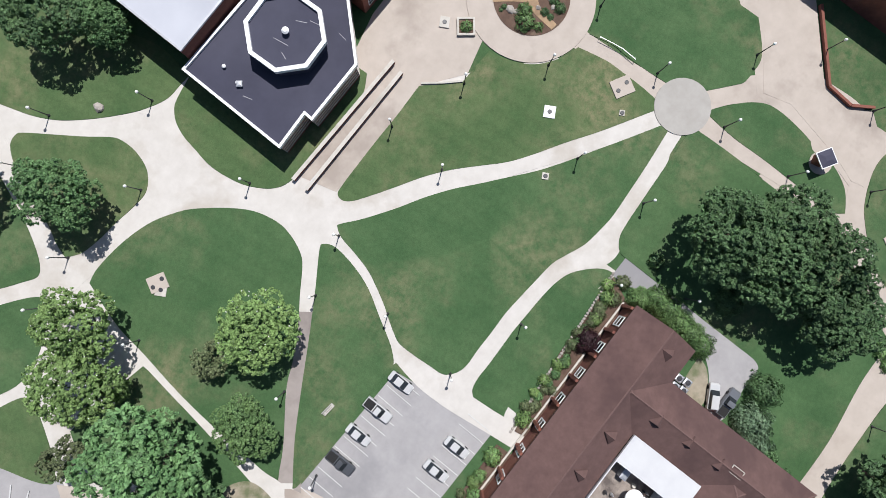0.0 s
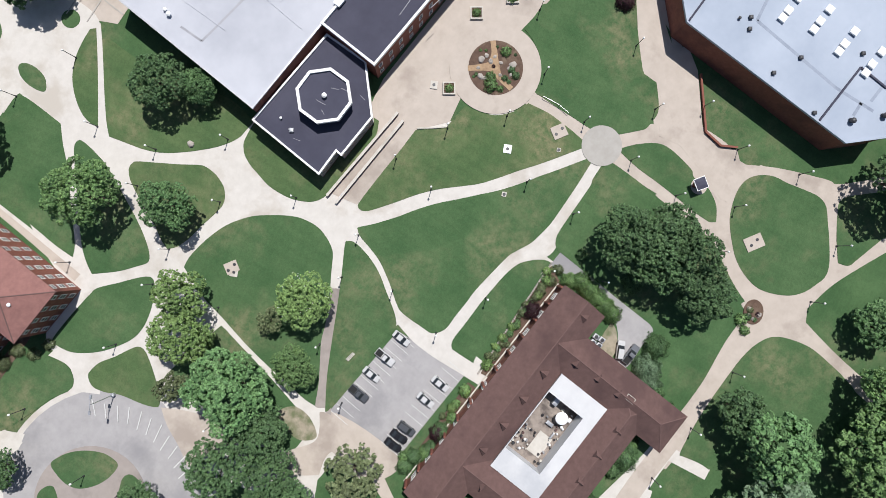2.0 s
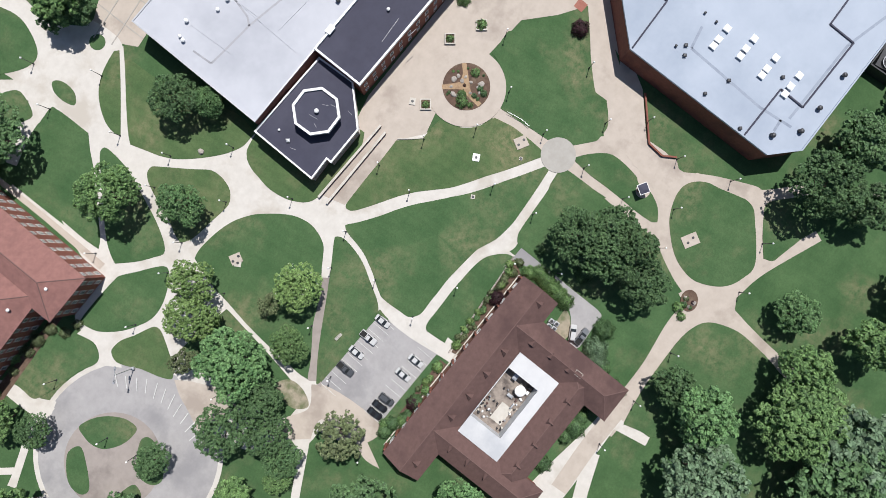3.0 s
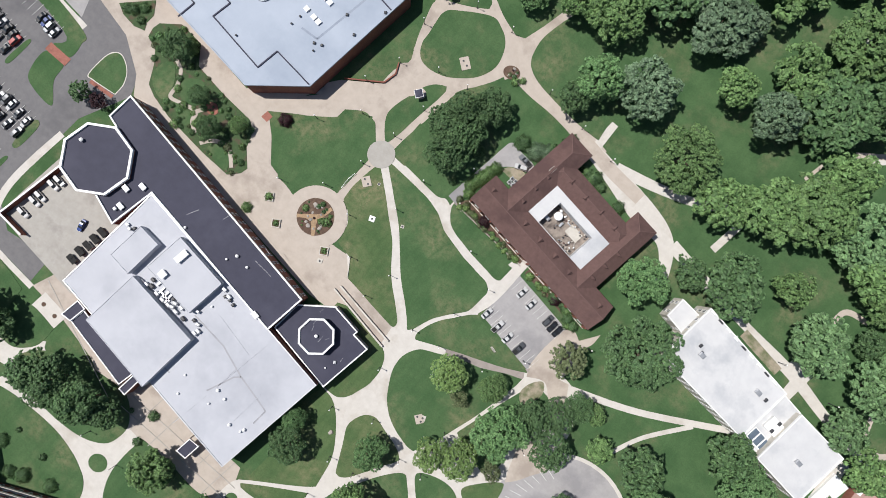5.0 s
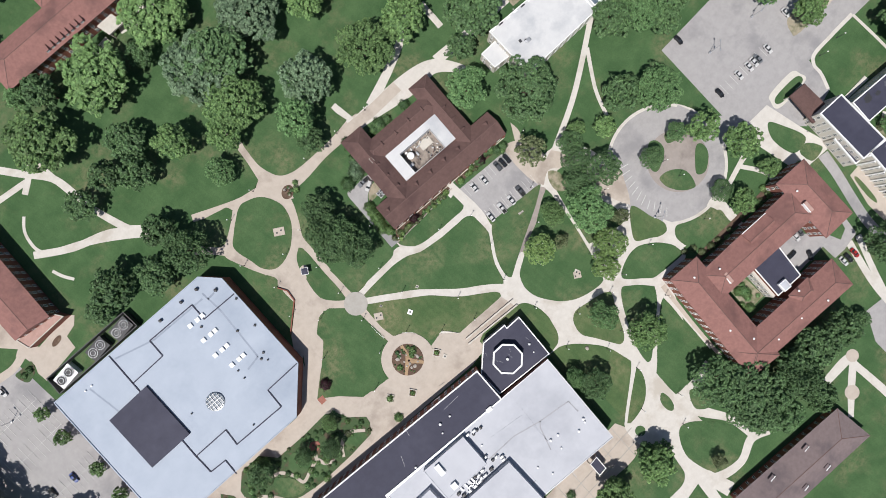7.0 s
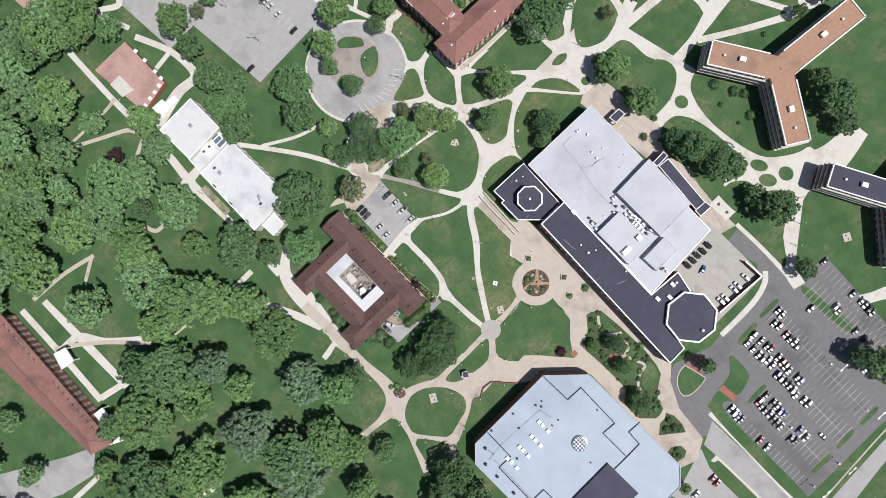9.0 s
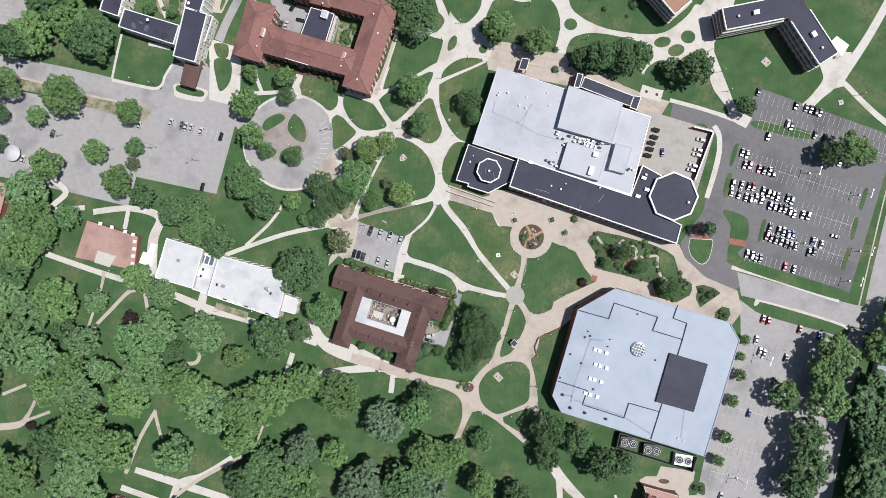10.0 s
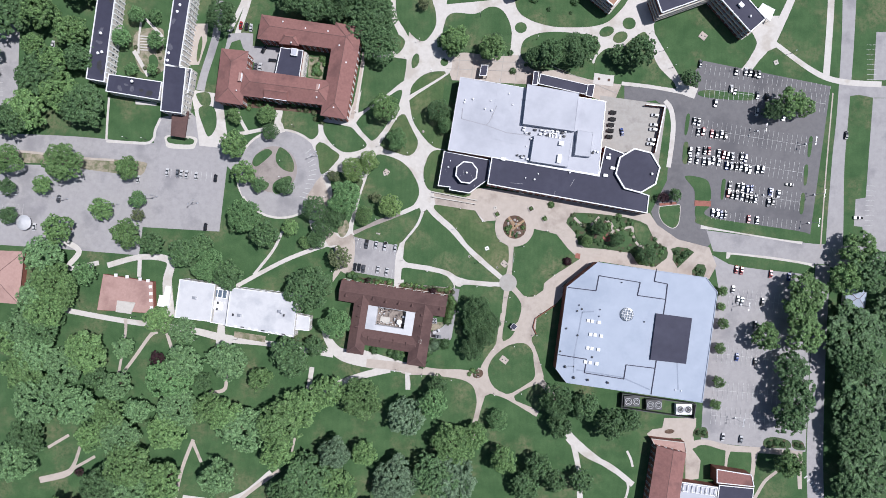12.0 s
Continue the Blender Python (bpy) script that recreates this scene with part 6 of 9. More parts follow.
for _a, _b in ((_c[0], _m), (_m, _c[1])):
    bm = bmesh.new()
    bar(bm, *local((_a, _b), tiled), 0.25, 9.6, 9.9)
    part("fascia", bm, WHITE, tiled, "white gable trim")
_c = [(-87.0, 107.6), (-75.0, 106.0), (-77.1, 91.6), (-90.0, 93.6)]
block(tiled, "wall", _c, 0, 6.6, BRICK)
block(tiled, "roof", inset(_c, 0.2), 6.6, 6.75, ROOF_DARK, "dark flat roof in the court")
coping(tiled, _c, 0.35, 6.5, 7.0)
for _q in [(-111.3, 98.3), (-112.7, 89.5), (-108.9, 83.6), (-99.5, 88.0), (-87.7, 85.9), (-72.9, 83.5), (-67.0, 80.0), (-55.2, 107.1), (-51.7, 98.2), (-55.2, 86.5), (-58.2, 74.7), (-84.7, 119.5), (-72.9, 116.0), (-61.1, 114.5), (-50.8, 110.0), (-80.3, 108.6)]:
    roof_vent(tiled, _q[0], _q[1], 10.3, 0.7)
_c = [(-86.0, 115.5), (-75.6, 114.0), (-77.1, 107.7), (-87.2, 108.9)]
block(tiled, "wall", inset(_c, 0.5), 0, 8.95, BRICK)
hip(tiled, _c, 8.96, 2.2, TILE, 0.12, label="red-tiled hip roof")
roof_unit(tiled, -79.4, 104.6, 6.7, -9, 3.2, 3.6, 1.6, WHITE, "roof_house")
roof_unit(tiled, -79.4, 104.6, 8.3, -9, 2.6, 3.0, 0.12, ROOF_GREY, "roof_house_top")
for _q in [(-107.1, 90.5), (-66.6, 84.6)]:
    roof_unit(tiled, _q[0], _q[1], 8.9, -9, 1.2, 4.2, 2.4, PINK, "chimney")
    roof_unit(tiled, _q[0] + 0.8, _q[1], 8.9, -9, 0.3, 4.2, 2.1, WHITE, "chimney_face")
# a pale glazed gallery between the two courts
_c = [(-75.6, 106.0), (-73.8, 105.8), (-75.9, 91.4), (-77.7, 91.6)]
block(tiled, "gallery", _c, 0, 5.4, STONE, "pale gallery wall between the courts")
windows(tiled, _c[2], _c[1], (1.4, 3.8), 2.0)

# ---- the dark-roofed building with the garden court ----
dark_hall = thing("science_hall", middle([(-195.0, 93.3), (-140.5, 136.3)]), "three-storey hall with dark flat roofs and pale striped walls", "building")
for _c, _h in (([(-179.9, 159.3), (-170.9, 158.1), (-179.8, 88.8), (-189.6, 90.6)], 8.0), ([(-178.3, 93.6), (-149.8, 89.4), (-151.3, 79.5), (-179.8, 84.3)], 7.0), ([(-139.0, 158.6), (-130.0, 157.4), (-139.5, 96.1), (-147.8, 97.9)], 9.0), ([(-147.5, 97.6), (-135.9, 96.1), (-138.3, 71.8), (-149.6, 73.3)], 9.0), ([(-138.9, 97.2), (-134.4, 96.6), (-136.5, 83.7), (-139.8, 83.7)], 6.0)):
    block(dark_hall, "wall", inset(_c, 0.05), 0, _h - 0.1, STONE)
    block(dark_hall, "roof", inset(_c, 0.3), _h - 0.1, _h, ROOF_DARK, "dark flat roof")
    coping(dark_hall, _c, 0.45, _h - 0.3, _h + 0.35)
    for _a, _b in zip(_c, _c[1:] + _c[:1]):
        windows(dark_hall, _b, _a, [z for z in (1.6, 4.4, 7.2) if z < _h - 1], 2.9)
_c = [(-145.8, 74.9), (-137.0, 74.3), (-139.1, 60.2), (-146.7, 61.4)]
block(dark_hall, "canopy", _c, 3.8, 4.6, SHINGLE, "brown entrance canopy")
for _q in inset(_c, 0.5):
    bm = bmesh.new()
    lathe(bm, [(0.35, 0), (0.25, 0.3), (0.25, 3.8)], 10, *local([_q], dark_hall)[0])
    part("column", bm, STONE, dark_hall)
for _q in [(-178.3, 135.4), (-181.3, 114.5), (-182.8, 104.0), (-180.7, 104.6), (-139.5, 129.3), (-140.9, 125.8), (-145.4, 104.0), (-146.0, 100.1), (-164.8, 89.1)]:
    roof_vent(dark_hall, _q[0], _q[1], 8.0, 1.3)
# white fins down the long walls
for _a, _b, _h, _n in (((-130.0, 157.4), (-139.5, 96.1), 8.6, 22), ((-171.0, 158.1), (-179.8, 90.0), 7.6, 24), ((-147.8, 97.9), (-139.0, 158.6), 8.6, 22), ((-189.6, 90.6), (-179.9, 159.3), 7.6, 24)):
    _d = Vector((_b[0] - _a[0], _b[1] - _a[1]))
    _side = Vector((-_d.y, _d.x)).normalized() * 0.25
    for _i in range(_n):
        _p = Vector(_a) + _d * (_i + 0.5) / _n
        bm = bmesh.new()
        bar(bm, *local((_p, _p + _side * 2), dark_hall), 0.55, 0, _h)
        part("fin", bm, WHITE, dark_hall)


def stain(ob, x, y, z, r, material, seed):
    """A blistered patch of roof with an uneven edge."""
    rng = random.Random(seed)
    turn, long = rng.uniform(0, 6.28), rng.uniform(1.2, 2.0)
    ring = []
    for k in range(14):
        a = k * math.pi / 7
        u, v = r * long * math.cos(a) * rng.uniform(0.7, 1.2), r * math.sin(a) * rng.uniform(0.6, 1.25)
        ring.append((x + u * math.cos(turn) - v * math.sin(turn), y + u * math.sin(turn) + v * math.cos(turn)))
    block(ob, "roof_stain", ring, z, z + 0.02, material)


for _k, (_x, _y, _r, _pale) in enumerate([(-177.2, 133.0, 1.3, 0), (-182.0, 116.0, 1.2, 1), (-182.5, 110.0, 1.0, 1), (-182.6, 98.0, 1.6, 0), (-181.4, 94.5, 1.2, 0), (-143.2, 120.5, 1.3, 1), (-144.6, 107.0, 1.2, 1), (-172.4, 86.0, 1.3, 1), (-166.0, 85.6, 1.1, 1), (-161.0, 84.9, 0.9, 0), (-156.8, 83.2, 1.4, 0), (-169.0, 87.9, 0.7, 1)]):
    stain(dark_hall, _x, _y, 8.0 if _x < -179 or (_x > -179 and _y > 100 and _x < -170) else 9.0 if _x > -150 else 7.0, _r, FADED if _pale else DARK_METAL, _k)


# ---- dormitories of three arms ----
def dormitory(name, at, ends, width, height, roof, label):
    """A block of straight arms that meet at one point."""
    ob = thing(name, at, label, "building")
    for k, end in enumerate(ends):
        a, b = Vector(at), Vector(end)
        u = (b - a).normalized()
        n = Vector((-u.y, u.x)) * width / 2
        c = [tuple(a + n), tuple(a - n), tuple(b - n), tuple(b + n)]
        top = height - 0.02 * k
        block(ob, "wall", c, 0, top - 0.1, BRICK)
        block(ob, "roof", inset(c, 0.3), top - 0.1, top, roof)
        e = u * width * 0.55
        rim = [a + n + e, b + n, b - n, a - n + e]
        for p, q in zip(rim, rim[1:]):
            bm = bmesh.new()
            bar(bm, *local((p, q), ob), 0.5, top - 0.3, top + 0.4)
            part("coping", bm, WHITE, ob)
        for z in np.arange(2.6, height - 1, 2.6):
            coping(ob, inset(c, -0.8), 0.8, z + 0.004 * k, z + 0.6 + 0.004 * k, STONE, "balcony_band")
        windows(ob, c[1], c[2], np.arange(1.5, height - 1, 2.6), 3.2)
        windows(ob, c[3], c[0], np.arange(1.5, height - 1, 2.6), 3.2)
        roof_unit(ob, *(a + u * (b - a).length * 0.55), top, math.degrees(math.atan2(u.y, u.x)), 2.6, 2.0, 1.2, SKYLIGHT)
        roof_vent(ob, *(a + u * (b - a).length * 0.8), top)
    return ob


dormitory("tan_dormitory", (65.5, 153.5), [(36.0, 140.8), (91.3, 131.8), (76.1, 195.6)], 11.0, 10.5, RUST_ROOF, "brick dormitory of three arms with tan roofs and balcony bands")
dormitory("dark_dormitory", (142.7, 140.0), [(111.2, 128.8), (162.8, 117.3), (144.6, 173.3)], 10.5, 10.5, ROOF_DARK, "dormitory of three arms with dark roofs and pale balcony bands")
canopy = thing("entrance_canopy", middle([(166.7, 128.8), (177.0, 129.2)]), "white entrance canopy beside the dormitory", "canopy")
_c = [(166.7, 128.3), (170.0, 132.4), (176.6, 128.9), (174.0, 122.7)]
block(canopy, "canopy_roof", _c, 2.9, 3.15, WHITE)
for _q in inset(_c, 0.4):
    bm = bmesh.new()
    lathe(bm, [(0.16, 0), (0.12, 0.2), (0.12, 2.9)], 10, *local([_q], canopy)[0])
    part("post", bm, METAL, canopy)
long_house = thing("long_gabled_hall", middle([(-57.9, 159.0), (-58.0, 174.0), (-3.9, 167.1), (-5.1, 151.3)]), "long brick hall with a dull mauve pitched roof", "building")
_c = [(-57.2, 153.6), (-57.4, 170.3), (-1.8, 163.0), (-3.2, 145.0)]
block(long_house, "wall", inset(_c, 0.9), 0, 4.7, BRICK)
hip(long_house, _c, 4.65, 2.2, MAUVE, 0.1, label="dull mauve pitched roof")
_k = inset(_c, 0.9)
for _a, _b in zip(_k, _k[1:] + _k[:1]):
    windows(long_house, _b, _a, (1.6, 3.6), 3.2, 0.05, 0.8)
for _q in [(-37.1, 153.3), (-19.7, 150.6), (-36.8, 164.6), (-25.4, 163.1), (-13.0, 162.1)]:
    bm = bmesh.new()
    cuboid(bm, 2.4, 2.4, 1.6, *local([_q], long_house)[0], 5.2)
    part("dormer", bm, MAUVE, long_house)
    bm = bmesh.new()
    cuboid(bm, 2.6, 0.3, 0.25, *local([_q], long_house)[0], 6.1)
    part("fascia", bm, WHITE, long_house)

# ---- red-roofed buildings at the edges of the grounds ----
red_hall = thing("red_roofed_hall", middle([(111.3, -102.7), (129.6, -105.7)]), "brick hall with a long red hip roof and flat grey wings", "building")
_c = [(111.3, -102.4), (126.4, -106.2), (119.2, -155.9), (103.3, -152.4)]
block(red_hall, "wall", inset(_c, 0.5), 0, 7.95, BRICK)
hip(red_hall, _c, 7.95, 2.2, TILE, 0.1, gables=True)
_e = [(109.7, -100.0), (127.7, -102.1), (128.6, -107.8), (112.1, -104.8)]
block(red_hall, "vestibule", _e, 0, 3.9, BRICK)
coping(red_hall, _e, 0.3, 3.8, 4.3, STONE)
block(red_hall, "vestibule_roof", inset(_e, 0.32), 3.9, 3.98, PINK)
for _c, _h, _m in (([(124.5, -122.4), (144.5, -125.3), (140.0, -154.6), (120.6, -151.7)], 5.0, ROOF_GREY), ([(143.1, -115.1), (161.6, -118.1), (163.0, -124.6), (143.1, -122.5)], 6.5, TILE), ([(144.9, -123.9), (163.3, -125.7), (160.6, -151.3), (141.8, -148.4)], 5.5, ROOF_DARK)):
    block(red_hall, "wall", inset(_c, 0.1), 0, _h - 0.1, BRICK)
    block(red_hall, "roof", inset(_c, 0.2), _h - 0.1, _h, _m)
    coping(red_hall, _c, 0.4, _h - 0.2, _h + 0.3, WHITE)
_k = inset([(111.3, -102.4), (126.4, -106.2), (119.2, -155.9), (103.3, -152.4)], 0.5)
for _a, _b in zip(_k, _k[1:] + _k[:1]):
    windows(red_hall, _b, _a, (1.6, 4.4, 7.0), 3.2)

for _i in range(8):
    _a = Vector((126.4, -123.4)) + Vector((2.4, -0.35)) * _i
    bm = bmesh.new()
    bar(bm, *local((_a, _a + Vector((-0.7, -4.2))), red_hall), 0.3, 5.5, 5.8)
    part("pergola_beam", bm, WHITE, red_hall)
for _o in (0.0, 1.0):
    _a = Vector((126.0, -123.6)) + Vector((-0.7, -3.6)) * _o
    bm = bmesh.new()
    bar(bm, *local((_a, _a + Vector((17.8, -2.6))), red_hall), 0.3, 5.2, 5.5)
    part("pergola_rail", bm, WHITE, red_hall)

red_house = thing("columned_hall", middle([(-123.4, -167.5), (-89.7, -170.3)]), "brick hall with a long dull red roof and white portico", "building")
_c = [(-150.0, -146.5), (-73.5, -162.0), (-78.0, -172.0), (-153.0, -163.5)]
block(red_house, "wall", inset(_c, 0.6), 0, 7.95, BRICK)
hip(red_house, _c, 7.95, 2.8, TILE, 0.15)
_k = inset(_c, 0.6)
for _a, _b in zip(_k, _k[1:] + _k[:1]):
    windows(red_house, _b, _a, (1.6, 4.4, 7.0), 3.2)
_p = [(-90.5, -162.3), (-88.4, -154.5), (-70.9, -160.4), (-76.3, -167.9)]
block(red_house, "portico", _p, 3.6, 4.2, WHITE, "white portico roof")
for _q in inset(_p, 0.4):
    bm = bmesh.new()
    lathe(bm, [(0.4, 0), (0.3, 0.3), (0.3, 3.6)], 12, *local([_q], red_house)[0])
    part("column", bm, WHITE, red_house)


def dormers(ob, a, b, n, z, back):
    """A row of small white-fronted dormers along an eave."""
    (ax, ay), (bx, by) = local([a, b], ob)
    d = Vector((bx - ax, by - ay))
    turn = math.degrees(math.atan2(d.y, d.x))
    inward = Vector((d.y, -d.x)).normalized() * back
    for i in range(n):
        p = Vector((ax, ay)) + d * ((i + 0.5) / n) + inward

        def front(bm):
            cuboid(bm, 1.3, 0.2, 1.5)
            return WHITE

        def hood(bm):
            prism(bm, [(-0.85, -0.2), (0.85, -0.2), (0.85, 2.4), (-0.85, 2.4)], 0.75, 0.9)
            cuboid(bm, 1.2, 2.1, 1.4, 0, 1.15, 0)
            return TILE

        o = put("dormer", shared("dormer_front_mesh", front), ob, pose(p.x, p.y, z, 0, 0, turn + 180))
        put("hood", shared("dormer_hood_mesh", hood), o, Matrix())


dormers(red_house, (-146.0, -147.4), (-122.0, -152.2), 7, 8.7, 1.2)
dormers(red_house, (-112.0, -154.2), (-82.0, -160.3), 9, 8.7, 1.2)
_p = [(-121.6, -148.5), (-119.1, -142.9), (-112.1, -145.3), (-114.2, -151.9)]
block(red_house, "portico", _p, 3.6, 4.2, WHITE, "white portico roof")
for _q in inset(_p, 0.5):
    bm = bmesh.new()
    lathe(bm, [(0.4, 0), (0.3, 0.3), (0.3, 3.6)], 12, *local([_q], red_house)[0])
    part("column", bm, WHITE, red_house)

twin_house = thing("dormered_hall", (20.0, -170.0), "brick hall with a dull red roof and white dormers", "building")
_c = [(-11.5, -159.5), (56.0, -169.5), (54.0, -185.0), (-13.5, -175.0)]
block(twin_house, "wall", inset(_c, 0.6), 0, 7.95, BRICK)
hip(twin_house, _c, 7.95, 3.0, TILE, 0.15)
_k = inset(_c, 0.6)
for _a, _b in zip(_k, _k[1:] + _k[:1]):
    windows(twin_house, _b, _a, (1.6, 4.4, 7.0), 3.2)
dormers(twin_house, (17.0, -163.7), (36.0, -166.5), 8, 8.7, 1.0)
_c = [(-13.0, -175.5), (6.0, -178.3), (3.5, -205.0), (-16.0, -203.0)]
block(twin_house, "wall", inset(_c, 0.1), 0, 7.0, BRICK)
block(twin_house, "roof", inset(_c, 0.3), 7.0, 7.1, ROOF_LIGHT, "pale flat roof")
coping(twin_house, _c, 0.4, 6.9, 7.5)
_c = [(6.2, -178.4), (24.0, -181.0), (21.5, -206.0), (4.0, -205.0)]
block(twin_house, "wall", inset(_c, 0.6), 0, 7.4, BRICK)
hip(twin_house, _c, 7.4, 2.4, TILE, 0.1)
_p = [(8.0, -156.5), (15.5, -157.6), (16.2, -163.4), (8.8, -162.4)]
block(twin_house, "portico", _p, 3.6, 4.2, STONE, "pale stone portico roof")
for _q in inset(_p, 0.5):
    bm = bmesh.new()
    lathe(bm, [(0.4, 0), (0.3, 0.3), (0.3, 3.6)], 12, *local([_q], twin_house)[0])
    part("column", bm, STONE, twin_house)

brick_house = thing("low_brick_hall", middle([(-186.5, -12.7), (-155.7, -17.3), (-154.1, -34.2), (-188.9, -32.0)]), "low building with a pinkish flat brick terrace and white steps", "building")
_c = [(-183.8, -12.6), (-157.0, -16.8), (-156.4, -33.8), (-187.1, -32.0)]
block(brick_house, "wall", _c, 0, 2.8, BRICK)
block(brick_house, "roof", inset(_c, 0.15), 2.8, 2.9, PINK, "pinkish brick terrace roof")
for _q in [(-176.8, -13.2), (-170.7, -14.1), (-163.7, -15.3), (-159.5, -16.2), (-158.2, -19.5), (-157.9, -23.2), (-157.9, -26.8), (-157.6, -30.8)]:
    bm = bmesh.new()
    cuboid(bm, 1.6, 1.6, 0.5, *local([_q], brick_house)[0], 3.0)
    part("pier", bm, WHITE, brick_house)
_c = [(-175.9, -26.8), (-166.1, -28.0), (-168.6, -34.1), (-176.8, -32.9)]
block(brick_house, "stair", _c, 2.8, 3.3, STONE, "grey stone stair")
west_house = thing("west_brick_hall", middle([(-260.4, 1.1), (-229.6, 1.1), (-232.6, -26.5)]), "low building with a pinkish brick roof", "building")
_c = [(-262.7, 1.1), (-225.7, -0.7), (-228.6, -28.6), (-262.6, -26.2)]
block(west_house, "wall", inset(_c, 0.4), 0, 3.9, BRICK)
hip(west_house, _c, 3.9, 1.6, PINK, 0.1)
shed = thing("small_house", middle([(217.4, -17.2), (229.5, -18.7)]), "small pale-roofed house among trees", "building")
_c = [(214.2, -20.6), (224.7, -21.5), (223.8, -30.5), (213.3, -29.6)]
block(shed, "wall", inset(_c, 0.4), 0, 3.4, STONE)
hip(shed, _c, 3.4, 1.6, ROOF_LIGHT, 0.2)

# painted bays
def bays(a, b, depth, n, both=False):
    """A row of painted parking lines from a to b."""
    d = Vector((b[0] - a[0], b[1] - a[1]))
    s = Vector((-d.y, d.x)).normalized() * depth
    bm = bmesh.new()
    for i in range(n + 1):
        p = Vector(a) + d * (i / n)
        q = p + s
        bar(bm, p - s if both else p, q, 0.12, 0.135, 0.146)
    if both:
        bar(bm, a, b, 0.12, 0.135, 0.1465)
    return tagged(part("bay_lines", bm, PAINT), "white painted parking bay lines", "road marking", kind="structure")


def lay_bays(_ends, _d, _n, _two):
    bays(_ends[0], _ends[1], _d, _n, _two)


lay_bays([(205.2, 2.0), (216.5, 0.5)], -2.6, 14, False)
lay_bays([(141.4, 100.8), (208.5, 89.1)], -5.2, 26, False)
lay_bays([(140.8, 87.3), (205.4, 79.3)], 5.0, 25, True)
lay_bays([(134.1, 66.5), (194.7, 56.7)], 5.0, 24, True)
lay_bays([(132.2, 51.2), (193.2, 42.0)], 5.0, 24, True)
lay_bays([(152.3, 32.3), (191.6, 26.1)], 5.0, 16, True)
lay_bays([(143.8, 17.0), (191.6, 10.9)], 5.0, 19, False)
lay_bays([(153.4, -24.8), (182.4, -28.8)], 5.0, 12, True)
lay_bays([(147.3, -55.4), (180.8, -59.9)], 5.0, 13, True)
lay_bays([(144.8, -75.2), (179.2, -78.2)], 5.0, 13, True)
lay_bays([(143.6, -88.9), (177.7, -91.9)], 5.0, 13, True)
lay_bays([(-151.2, 44.7), (-126.6, 42.2)], -5.0, 9, False)
lay_bays([(-254.3, 22.0), (-229.6, 20.2)], 5.0, 9, True)
lay_bays([(232.9, 111.1), (232.9, 89.7)], -5.0, 8, False)
lay_bays([(232.7, 34.7), (231.1, 13.3)], -5.0, 8, False)
lay_bays([(-26.4, 2.5), (-49.0, 7.1)], 5.0, 11, False)
lay_bays([(-27.1, -15.5), (-50.5, -11.2)], -5.0, 11, False)
lay_bays([(-240.7, 118.0), (-240.6, 84.1)], -5.0, 14, False)
bm = bmesh.new()
for _x, _y, _u, _v in [(-72.7, 55.1, -75.6, 52.6), (-72.2, 52.2, -74.9, 50.3), (-71.2, 49.5, -74.2, 47.6), (-70.2, 47.0, -73.6, 45.5), (-69.7, 44.1, -73.8, 43.0), (-70.0, 41.5, -73.8, 40.7), (-70.1, 38.7, -74.4, 38.4), (-71.5, 36.0, -75.3, 36.2), (-72.6, 33.3, -76.0, 33.7), (-73.6, 30.6, -77.3, 31.6), (-74.9, 28.2, -78.8, 29.5)]:
    bar(bm, (_x, _y), (_u, _v), 0.22, 0.136, 0.148)
tagged(part("bay_lines", bm, PAINT), "white painted bays round the loop drive", "road marking", kind="structure")

# ---- trees ----
def leaf_mat(name, a, b, c):
    """Leaves: tone drifts from clump to clump and differs leaf by leaf; some light comes through them."""
    m = mat(name, a, b, c, 0.55, 0.2, 0.6, spread=0.16, spots=(0.5, 0.7), grain=0.16)
    n, ln = m.node_tree.nodes, m.node_tree.links
    bs = n["Principled BSDF"]
    bs.inputs["Specular IOR Level"].default_value = 0.35
    tone = bs.inputs["Base Color"].links[0].from_socket
    hs = n.new("ShaderNodeHueSaturation")
    r = n.new("ShaderNodeMapRange")
    r.inputs[3].default_value, r.inputs[4].default_value = 0.58, 1.58
    ln.new(n.new("ShaderNodeNewGeometry").outputs["Random Per Island"], r.inputs[0])
    ln.new(r.outputs[0], hs.inputs["Value"])
    ln.new(tone, hs.inputs["Color"])
    ln.new(hs.outputs[0], bs.inputs["Base Color"])
    thin = n.new("ShaderNodeBsdfTranslucent")
    ln.new(hs.outputs[0], thin.inputs["Color"])
    both = n.new("ShaderNodeMixShader")
    both.inputs[0].default_value = 0.27
    ln.new(bs.outputs[0], both.inputs[1])
    ln.new(thin.outputs[0], both.inputs[2])
    ln.new(both.outputs[0], n["Material Output"].inputs["Surface"])
    return m


